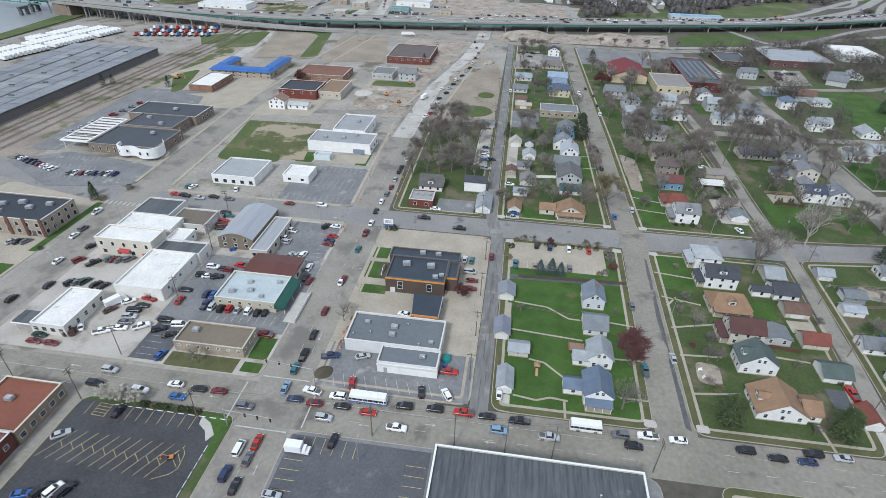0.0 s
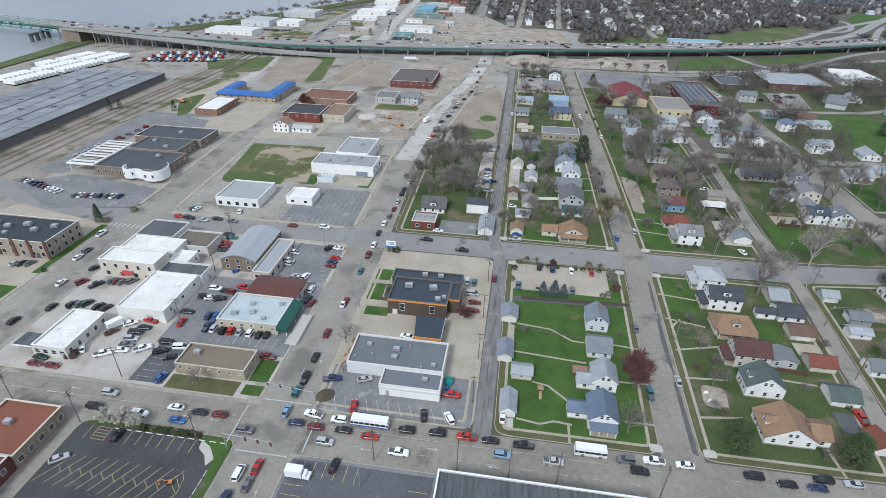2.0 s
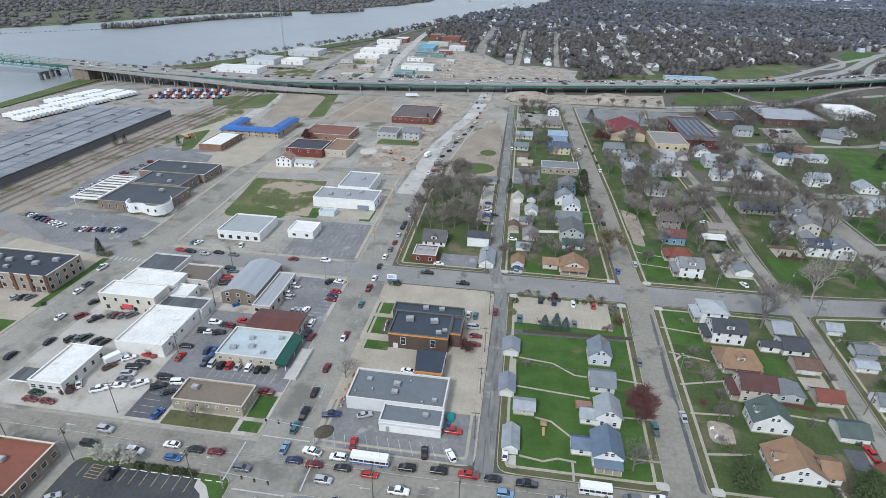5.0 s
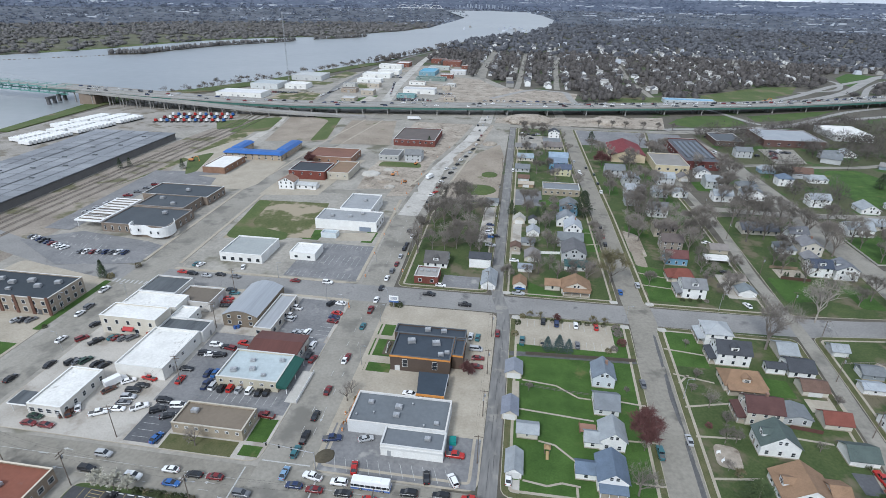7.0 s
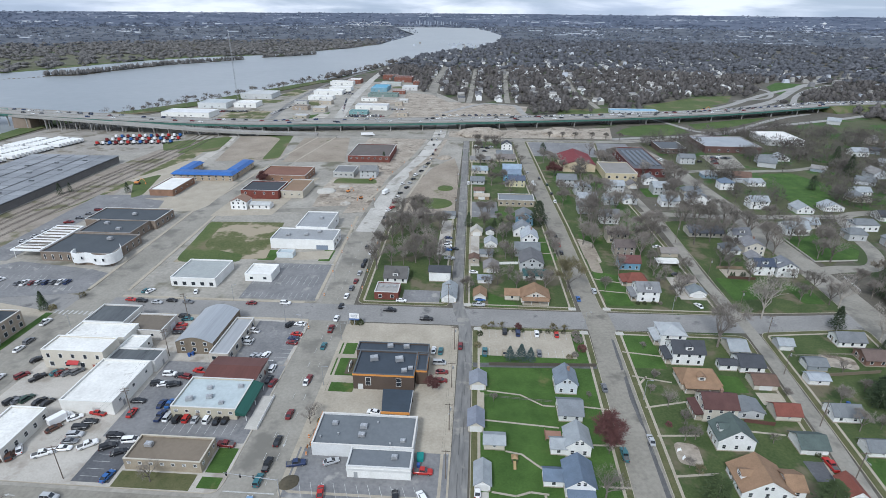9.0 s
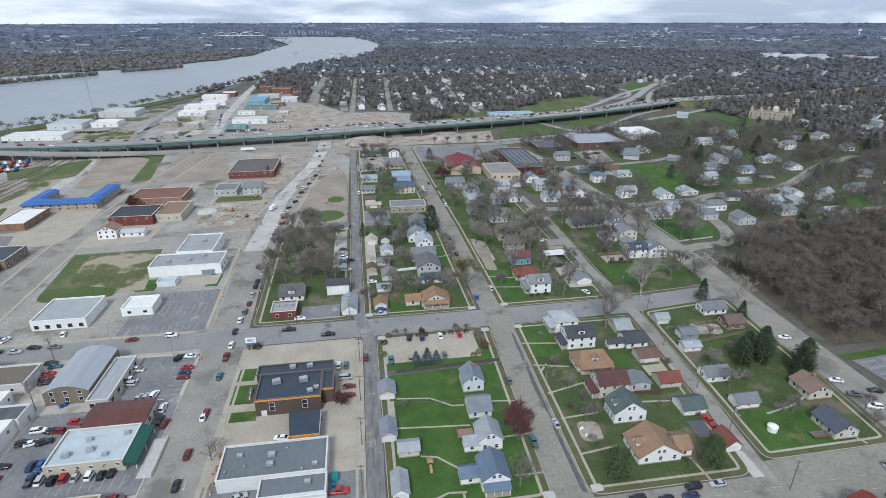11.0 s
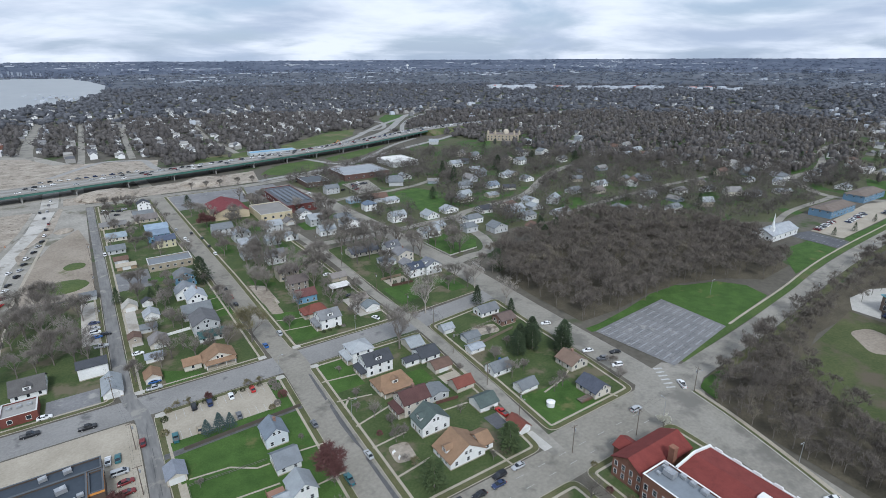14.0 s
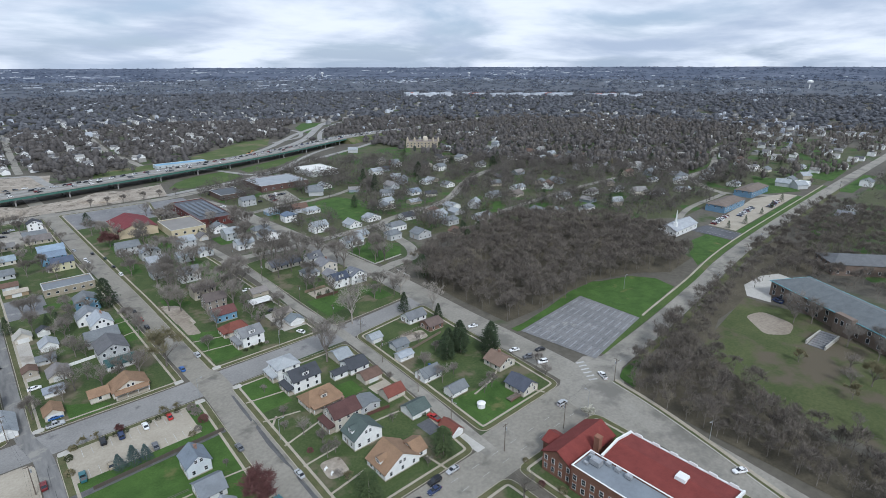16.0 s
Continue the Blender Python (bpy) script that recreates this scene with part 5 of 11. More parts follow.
hall("brick_office", "two-storey tan and brown brick office with a dark roof", -222, 160, -182, 179, 7.6, brick_wall, (0.40, 0.34, 0.27), membrane, (0.045, 0.055, 0.065), [("S", 9, 1.5, 1.7, 5.4), ("S", 9, 1.7, 2.0, 2.0), ("E", 5, 1.4, 1.7, 5.4), ("E", 5, 1.5, 1.9, 2.0)], [("S", 15, 2.2, 2.4, (0.1, 0.1, 0.1))], cap=(0.62, 0.6, 0.56))
for k in range(6):
    TAKEN.append((-222, 160, -182, 179))
    thing("brick_pier", "dark brown brick pier on the office front", "pier", (-219 + 7.4 * k, 159.95, 0.1), 0, "brick piers", mesh=cached("pier", lambda: Solid().box(-0.7, -0.3, -0.2, 0.7, 0.05, 8.3, 0, 0.04).mesh("pier", brick_wall)), color=(0.17, 0.09, 0.065))

for x, y, k in ((-214, 172, 1.2), (-207, 170, 1.2), (-200, 172.5, 1.3), (-194, 169, 1.2), (-188, 173, 1.2), (-204, 165, 0.9)):
    roof_unit(x, y, 7.1, 12 * k, k)
# arched hall with its lean-to
ob = thing("arched_hall", "old hall with a barrel metal roof and brown brick front", "building", (-103.3, 177.5, 0.1))
TAKEN.append((-111, 165, -88, 191))
s = Solid()
R = [(-7.3 + 14.6 * k / 10, 5.2 + 2.3 * math.sin(math.pi * k / 10)) for k in range(11)]
prof = [(-7.3, -0.3)] + R + [(7.3, -0.3)]
for y, flip in ((-12.4, 1), (12.4, -1)):
    s.face([(x, y, z - 0.05) for x, z in prof][::-flip])
s.face([(-7.3, -12.4, -0.3), (-7.3, -12.4, 5.2), (-7.3, 12.4, 5.2), (-7.3, 12.4, -0.3)]).face([(7.3, -12.4, -0.3), (7.3, 12.4, -0.3), (7.3, 12.4, 5.2), (7.3, -12.4, 5.2)])
part("wall", s.mesh("wall", brick_wall), ob, color=(0.24, 0.20, 0.15))
s = Solid()
for (xa, za), (xb, zb) in zip(R, R[1:]):
    s.face([(xa, -12.6, za), (xb, -12.6, zb), (xb, 12.6, zb), (xa, 12.6, za)]).face([(xa, -12.6, za - 0.2), (xb, -12.6, zb - 0.2), (xb, -12.6, zb), (xa, -12.6, za)])
part("roof", s.mesh("roof", metal_roof), ob, color=(0.42, 0.44, 0.46))
for k in range(3):
    window(ob, -4.6 + 4.4 * k, -12.42, 4.6, 0, 1.2, 1.3)
    window(ob, -4.6 + 4.4 * k, -12.42, 2.0, 0, 1.2, 1.4)
hall("lean_to_shop", "low grey lean-to shop with a flat metal roof", -95.6, 160.4, -88.4, 186, 3.9, stucco, (0.5, 0.46, 0.4), metal_roof, (0.45, 0.46, 0.47), [("S", 2, 1.5, 1.5, 1.9), ("E", 5, 2.0, 1.8, 2.0)], [("S", 2.6, 1.0, 2.1, (0.3, 0.06, 0.05))])

hall("tavern", "wide tavern with a pale patched flat roof", -94.4, 131, -73, 146.2, 4.2, stucco, (0.50, 0.46, 0.36), membrane, (0.47, 0.53, 0.54), [("S", 6, 1.1, 0.9, 2.6)], [("S", -2, 1.1, 2.1, (0.25, 0.2, 0.16))], cap=(0.6, 0.6, 0.57))
for x, y, k in ((-90, 135, 1.0), (-86, 141, 0.8), (-84, 136.5, 0.9), (-79, 134, 0.7), (-76, 142.5, 0.8)):
    roof_unit(x, y, 3.7, 15 * k, k)
ob = thing("brown_gable_hall", "shop with a low rust-brown metal roof", "building", (-81.6, 152.4, 0.1))
TAKEN.append((-91, 146.4, -72, 158.6))
part("wall", Solid().slab(rect(-9.2, -5.9, 9, 5.9), -0.3, 4.1).mesh("wall", stucco), ob, color=(0.55, 0.53, 0.48))
s = Solid()
s.face([(-9.6, -6.3, 4.1), (9.4, -6.3, 4.1), (9.4, 0, 5.1), (-9.6, 0, 5.1)]).face([(9.4, 6.3, 4.1), (-9.6, 6.3, 4.1), (-9.6, 0, 5.1), (9.4, 0, 5.1)])
s.face([(-9.6, 6.3, 4.1), (-9.6, -6.3, 4.1), (-9.6, 0, 5.1)]).face([(9.4, -6.3, 4.1), (9.4, 6.3, 4.1), (9.4, 0, 5.1)]).face([(-9.6, 6.3, 4.08), (9.4, 6.3, 4.08), (9.4, -6.3, 4.08), (-9.6, -6.3, 4.08)])
part("roof", s.mesh("roof", metal_roof), ob, color=(0.145, 0.062, 0.05))
window(ob, 9.02, -2, 2.2, 90, 2.0, 1.6)
door(ob, 9.02, 2, 90, 1.1, 2.1, (0.2, 0.1, 0.08))
ob = thing("green_awning", "long dark green awning along the tavern front", "awning", (-71.2, 138.4, 0.1))
part("canopy", Solid().face([(-1.8, -8.2, 4.0), (1.5, -8.2, 2.7), (1.5, 7.8, 2.7), (-1.8, 7.8, 4.0)]).face([(1.5, -8.2, 2.7), (1.5, -8.2, 2.3), (1.5, 7.8, 2.3), (1.5, 7.8, 2.7)]).face([(-1.8, -8.2, 4.0), (-1.8, -8.2, 2.4), (1.5, -8.2, 2.3), (1.5, -8.2, 2.7)]).mesh("canopy", metal_roof), ob, color=(0.03, 0.11, 0.085))
for y in (-7.6, 0, 7.4):
    part("post", cached("awning_post", lambda: Solid().box(-0.08, -0.08, -0.2, 0.08, 0.08, 2.5).mesh("post", white_paint)), ob, (1.3, y, 0))
ob = thing("terrace", "pale fenced terrace beside the tavern", "terrace", (-66.6, 135, 0.1))
part("floor", Solid().box(-2.6, -8, -0.2, 1.6, 8, 0.15).mesh("floor", pale_concrete), ob)
for k in range(9):
    part("fence_panel", cached("fence_panel", lambda: Solid().box(-0.05, -0.85, 0.1, 0.05, 0.85, 1.2).mesh("fence_panel", white_paint)), ob, (1.55, -7.1 + 1.78 * k, 0))
hall("tan_brick_office", "low tan brick office with a brown gravel roof", -96.4, 109.2, -74, 118.8, 3.9, brick_wall, (0.44, 0.38, 0.29), membrane, (0.20, 0.165, 0.125), [("S", 7, 0.9, 0.8, 2.6), ("E", 3, 0.9, 0.9, 2.4)], [("E", -3, 1.0, 2.1, (0.3, 0.26, 0.2))], cap=(0.5, 0.46, 0.38))
roof_unit(-92, 115, 3.4)

hall("corner_store", "low white corner store with a wide grey roof", -45, 118, -15.2, 131.4, 4.5, stucco, (0.62, 0.63, 0.63), membrane, (0.155, 0.17, 0.182), [], [], cap=(0.62, 0.6, 0.56), band=None)
ob = thing("orange_fascia", "orange edge band along the store roof", "fascia", (-45.1, 124.7, 4.3), mesh=Solid().box(-0.15, -6.8, -0.4, 0, 6.8, 0.45).mesh("orange_fascia", orange_paint))
hall("glazed_shop", "white store front with a deep pale fascia under a grey roof", -33, 110.6, -15, 117.9, 4.2, stucco, W, membrane, (0.165, 0.18, 0.195), [], [("S", -6.5, 1.1, 2.1, (0.35, 0.36, 0.36))], cap=(0.6, 0.6, 0.58), band=(2.7, 3.4, (0.62, 0.62, 0.60)))
for x, y, k in ((-40, 127, 0.8), (-31, 126, 1.0), (-31, 122.5, 0.9), (-20, 114.5, 0.8), (-18.5, 121, 0.7)):
    roof_unit(x, y, 4.0, 0, k)
for x, y in ((-43, 121), (-38, 122.6), (-27, 128), (-22, 119.5)):
    vent(x, y, 4.0)
hall("dark_pavilion", "dark brown wood-clad restaurant with orange roof edge", -39.4, 149, -18.4, 163, 6.4, siding, (0.10, 0.075, 0.06), membrane, (0.052, 0.065, 0.082), [("S", 2, 1.6, 3.0, 3.4), ("W", 2, 1.6, 2.4, 2.6)], [("S", -8, 1.8, 2.2, (0.6, 0.6, 0.58))], cap=(0.1, 0.11, 0.12), band=(5.7, 6.35, (0.62, 0.27, 0.07)))
hall("restaurant_annex", "rear wing of the dark restaurant", -41, 163.2, -14.6, 168.8, 6.2, siding, (0.10, 0.075, 0.06), membrane, (0.055, 0.068, 0.085), [("E", 2, 1.4, 1.4, 2.6)], [], cap=(0.1, 0.11, 0.12))
hall("restaurant_annex", "side wing of the dark restaurant", -18.2, 153, -14.4, 163, 5.9, siding, (0.12, 0.085, 0.065), membrane, (0.055, 0.068, 0.085), [], [], cap=(0.1, 0.11, 0.12), band=(5.2, 5.85, (0.62, 0.27, 0.07)))
for x, y, k in ((-33.5, 158, 1.3), (-24.5, 158, 1.3), (-22, 152, 0.9), (-29, 166.5, 1.0), (-23, 166.5, 1.0), (-20, 153.5, 0.8)):
    roof_unit(x, y, 5.9 if y < 163 else 5.7, 10 * k, k)
ob = thing("drive_canopy", "dark flat drive-through canopy with an orange edge", "canopy", (-23.3, 139, 0.1))
TAKEN.append((-29, 133, -17, 145))
part("roof", Solid().slab([(-5, 5.6), (-3.6, -5.6), (5, -5.6), (5.2, 5.6)][::-1][::-1], 3.6, 4.0).mesh("roof", membrane), ob, color=(0.045, 0.06, 0.078))
part("fascia", Solid().box(-3.9, -5.8, 3.3, 5.3, -5.6, 4.15).mesh("fascia", trim_paint), ob, color=(0.62, 0.27, 0.07), label="orange front edge")
part("side_trim", Solid().box(5.1, -5.6, 3.4, 5.3, 5.6, 4.12).mesh("side_trim", trim_paint), ob, color=(0.42, 0.43, 0.44))
for x, y in ((-3.4, -5), (4.6, -5), (4.8, 4.8), (-4.2, 4.8)):
    part("post", cached("brick_post", lambda: Solid().box(-0.35, -0.35, -0.2, 0.35, 0.35, 3.6).mesh("post", brick_wall)), ob, (x, y, 0), color=(0.10, 0.08, 0.065))
hall("workshop", "long workshop with a dark ribbed roof and white edge", -11.2, 40, 38.8, 83.6, 6.4, stucco, (0.55, 0.54, 0.5), tar_roof, G, [("E", 5, 1.6, 1.2, 4.4)], [("E", 10, 3.6, 3.6, (0.6, 0.6, 0.58))], cap=W)
s = Solid()
for k in range(30):
    s.box(-10.6 + 1.64 * k, 40.4, 5.9, -10.45 + 1.64 * k, 83.2, 6.05)
thing("roof_ribs", "standing seams of the dark workshop roof", "roof seam", (0, 0, 0.1), mesh=s.mesh("roof_ribs", tar_roof))
vent(28, 76, 5.9)
hall("brick_store", "red-brown roofed brick store with a stepped front", -133, 71.4, -116.2, 88, 4.6, brick_wall, (0.34, 0.27, 0.20), membrane, (0.22, 0.085, 0.055), [("E", 5, 1.6, 1.5, 2.0)], [], cap=(0.62, 0.56, 0.45))
roof_unit(-126, 81, 4.1)
hall("red_brick_house", "dark red brick building", -136, 50, -116.6, 71, 5.2, brick_wall, (0.16, 0.06, 0.05), membrane, (0.19, 0.09, 0.07), [("E", 4, 1.2, 1.4, 2.6)], [], cap=(0.6, 0.58, 0.54))

# north of the side street
hall("furniture_store", "long white store with a grey roof", -110, 264.5, -75, 281, 5.6, stucco, (0.80, 0.80, 0.78), membrane, (0.31, 0.32, 0.325), [("E", 3, 2.0, 1.6, 2.4)], [("S", 11, 6.5, 2.6, (0.22, 0.26, 0.32))], cap=W)
hall("furniture_annex", "taller rear wing of the white store", -101, 281.2, -82.4, 307, 6.4, stucco, (0.78, 0.78, 0.76), membrane, (0.33, 0.34, 0.345), [("E", 2, 1.4, 1.4, 3.2)], [], cap=W)
for x, y in ((-102, 271), (-92, 272), (-86, 277), (-90, 296)):
    roof_unit(x, y, 5.2 if y < 281 else 6.0)
hall("white_booth", "small white sales booth on the empty lot", -108.4, 225, -95.4, 236.4, 4.0, stucco, W, white_roof, W, [("S", 2, 1.6, 1.2, 1.9)], [], cap=W)
hall("lot_shop", "shop with a grey roof and white front", -141, 217.6, -119.4, 238, 4.6, stucco, (0.74, 0.74, 0.72), membrane, (0.36, 0.38, 0.37), [("S", 5, 1.8, 1.8, 1.7)], [], cap=W)
hall("white_shed", "small pale storage shed", -102.6, 252.6, -94, 257.6, 2.8, stucco, (0.62, 0.68, 0.7), metal_roof, (0.5, 0.56, 0.58))
hall("brick_diner", "small red brick shop with a flat grey roof", -43.4, 212, -32.6, 222, 3.8, brick_wall, (0.20, 0.07, 0.055), membrane, (0.36, 0.35, 0.33), [("S", 2, 1.4, 1.4, 1.8), ("W", 2, 1.2, 1.2, 1.8)], [], cap=(0.6, 0.58, 0.55))
for x in (-41, -38, -35):
    roof_unit(x, 218, 3.3, 0, 0.7)

# clinic
for a, h, col, nm in (((-239, 241, -222.8, 276), 4.6, (0.5, 0.5, 0.5), ""),):
    ob = thing("entry_canopy", "white open-framed entrance canopy of the clinic", "canopy", (-231, 258.5, 0.1))
    TAKEN.append((-239, 241, -222, 276))
    part("frame", Solid().box(-8, -17.5, 4.4, 8, -16.5, 5.1).box(-8, 16.5, 4.4, 8, 17.5, 5.1).box(-8, -16.5, 4.4, -7, 16.5, 5.1).box(7, -16.5, 4.4, 8, 16.5, 5.1).mesh("frame", white_paint), ob)
    for k in range(4):
        part("roof_panel", cached("roof_panel", lambda: Solid().box(-6.9, -3.2, 4.5, 6.9, 3.2, 4.8).mesh("roof_panel", white_roof)), ob, (0, -12.6 + 8.4 * k, 0))
    for k in range(9):
        part("joist", cached("joist", lambda: Solid().box(-7, -0.25, 4.85, 7, 0.25, 5.2).mesh("joist", pole_wood)), ob, (0, -15 + 3.8 * k, 0))
    for x in (-7.4, 7.4):
        for y in (-16, 0, 16):
            part("post", cached("clinic_post", lambda: Solid().tube((0, 0, -0.2), (0, 0, 4.4), 0.2, 0.2, 8).mesh("post", white_paint)), ob, (x, y, 0))
BK = (0.27, 0.22, 0.175)
hall("clinic", "brown brick clinic wing with a dark roof", -222, 240, -184, 266, 5.0, brick_wall, BK, membrane, (0.075, 0.085, 0.095), [("S", 9, 0.9, 2.6, 2.2), ("E", 5, 0.9, 2.6, 2.2)], [], cap=(0.3, 0.28, 0.26))
hall("clinic_annex", "middle wing of the clinic with a dark roof", -220, 266.2, -190, 286, 5.6, brick_wall, BK, membrane, (0.08, 0.09, 0.10), [("E", 4, 0.9, 2.2, 2.2)], [], cap=(0.3, 0.28, 0.26))
hall("clinic_annex", "rear wing of the clinic with a dark roof and white trim", -230, 286.2, -187, 307, 5.2, brick_wall, BK, membrane, (0.07, 0.08, 0.09), [("E", 4, 1.4, 2.0, 2.2)], [], cap=(0.6, 0.6, 0.58))
for x, y in ((-200, 272), (-205, 296), (-196, 258), (-212, 280)):
    roof_unit(x, y, 5.0, 0, 1.2)
ob = thing("curved_wall", "curving white entrance wall of the clinic", "wall", (-191, 240, 0.1))
s = Solid()
arc = smooth([(-12.5, 0.5), (-11.5, -3.6), (-8, -5.4), (-4, -4.0), (-1, -4.4), (3, -6.4), (7.6, -6.2), (10.6, -3.4), (11.2, 0.6), (9.6, 5), (6.8, 8)], 3)
for (xa, ya), (xb, yb) in zip(arc, arc[1:]):
    s.face([(xa, ya, 1.6), (xb, yb, 1.6), (xb, yb, 7.0), (xa, ya, 7.0)]).face([(xa * 0.96, ya + 0.4, 7.0), (xa, ya, 7.0), (xb, yb, 7.0), (xb * 0.96, yb + 0.4, 7.0)]).face([(xb * 0.96, yb + 0.4, 1.6), (xa * 0.96, ya + 0.4, 1.6), (xa * 0.96, ya + 0.4, 7.0), (xb * 0.96, yb + 0.4, 7.0)])
part("shell", s.mesh("shell", white_paint), ob)
for k in range(4):
    window(ob, (-9.4, -5.4, 3.0, 7.0)[k], (-5.0, -4.7, -6.6, -6.5)[k], 4.4, 0, 0.9, 1.5, (0.7, 0.7, 0.7))
part("base", Solid().box(-11, -3.4, -0.3, 9, 4, 1.7).mesh("base", brick_wall), ob, color=BK)

# warehouse, motel and the blocks beyond
ob = thing("warehouse", "huge low grey warehouse with a patched flat roof beside the rails", "warehouse", (-318, 335, 0.1))
TAKEN.append((-380, 120, -294, 438))
part("wall", Solid().slab([(-42, -215), (21, -215), (17, 96), (-58, 92)], -0.3, 5.2).mesh("wall", stucco), ob, color=(0.16, 0.155, 0.15))
s = Solid()
rgw = random.Random(12)
for k in range(32):
    for j in range(6):
        t0, t1 = k / 32, (k + 0.97) / 32
        y0, y1 = -216 + 313 * t0, -216 + 313 * t1
        def across(u, t):
            lo, hi = -43 - 16 * t, 22 - 4 * t
            return lo + (hi - lo) * u
        u0, u1 = j / 6, (j + 0.985) / 6
        z = 5.35 + 0.10 * (j % 2) + rgw.uniform(0, 0.06)
        s.face([(across(u0, t0), y0, z), (across(u1, t0), y0, z + 0.25), (across(u1, t1), y1, z + 0.25), (across(u0, t1), y1, z)], rgw.choice((0, 0, 0, 1, 2)))
s.face([(-43, -216, 5.25), (22, -216, 5.25), (18, 97, 5.25), (-59, 97, 5.25)], 3)
part("roof", s.mesh("roof", mat("roof_sheet", (0.180, 0.190, 0.203), (0.262, 0.272, 0.285), rough=0.7, s1=0.05, s2=0.5), mat("roof_sheet_pale", (0.215, 0.225, 0.238), (0.300, 0.310, 0.322), rough=0.7, s1=0.05, s2=0.5), mat("roof_sheet_dark", (0.155, 0.163, 0.174), (0.225, 0.233, 0.245), rough=0.7, s1=0.05, s2=0.5), mat("roof_joint", (0.12, 0.125, 0.132), (0.17, 0.176, 0.184), s1=0.1, s2=1.0)), ob)
for k in range(30):
    part("skylight", cached("roof_light", lambda: Solid().box(-1.8, -0.7, 0, 1.8, 0.7, 0.6, 0, 0.2).mesh("skylight", tar_roof)), ob, (-34 + (k % 3) * 17, -200 + 9.6 * k, 5.6))

MOTEL_BLUE = (0.05, 0.15, 0.42)
for x0, y0, x1, y1 in ((-231, 384, -182, 395), (-193, 395.2, -182, 428), (-231, 395.2, -221, 420)):
    cx, cy, w, d = (x0 + x1) / 2, (y0 + y1) / 2, x1 - x0, y1 - y0
    TAKEN.append((x0, y0, x1, y1))
    ob = thing("motel_wing", "tan brick motel wing with a bright blue metal roof", "motel", (cx, cy, 0.1), 0, "motel wings")
    part("wall", Solid().slab(rect(-w / 2 + 1, -d / 2 + 1, w / 2 - 1, d / 2 - 1), -0.3, 5.2).mesh("wall", brick_wall), ob, color=(0.48, 0.40, 0.30))
    part("roof", Solid().box(-w / 2, -d / 2, 4.6, w / 2, d / 2, 6.4, 0, 2.4).mesh("roof", metal_roof), ob, color=MOTEL_BLUE)
    n = int(w // 5)
    for k in range(n):
        window(ob, -w / 2 + (k + 0.5) * w / n, -d / 2 + 1, 3.4, 0, 1.4, 1.2)
        window(ob, -w / 2 + (k + 0.5) * w / n, -d / 2 + 1, 1.3, 0, 1.4, 1.2)
    for k in range(int(d // 6)):
        window(ob, w / 2 - 1, -d / 2 + 3 + 6 * k, 2.8, 90, 1.3, 1.3)
hall("motel_lobby", "brown brick block with a white roof", -226, 347, -209, 378, 4.6, brick_wall, (0.30, 0.18, 0.12), white_roof, W, [("E", 4, 1.2, 1.2, 2.2)])
hall("bar_house", "dark red brick bar with a black roof", -160, 346, -134, 368, 6.2, brick_wall, (0.20, 0.065, 0.05), membrane, (0.055, 0.06, 0.068), [("S", 4, 1.1, 1.4, 4.2)])
hall("tan_hall", "long tan hall with a brown roof", -133.6, 350, -118, 378, 5.0, stucco, (0.5, 0.46, 0.38), membrane, (0.25, 0.17, 0.11), [("S", 3, 1.0, 1.0, 2.6)])
hall("row_shops", "row of shops with a brown roof", -163, 386, -127, 412, 5.4, brick_wall, (0.32, 0.20, 0.14), membrane, (0.20, 0.10, 0.07), [("S", 5, 1.2, 1.4, 2.6), ("E", 3, 1.2, 1.3, 2.6)])
hall("dark_brick_works", "low dark red brick works", -109, 450, -73, 494, 5.6, brick_wall, (0.20, 0.075, 0.06), membrane, (0.13, 0.11, 0.10), [("S", 7, 1.6, 1.2, 3.4)])
hall("grey_store", "low grey store with a flat roof", -110, 403, -94, 422, 4.2, stucco, (0.45, 0.45, 0.43), membrane, (0.20, 0.20, 0.20), [("S", 4, 1.2, 1.2, 2.0)])
hall("flat_hall", "flat-roofed hall among the homes", 16.5, 344, 40.5, 358, 4.6, brick_wall, (0.40, 0.35, 0.27), membrane, (0.21, 0.225, 0.24), [("S", 6, 1.4, 1.2, 2.2)])

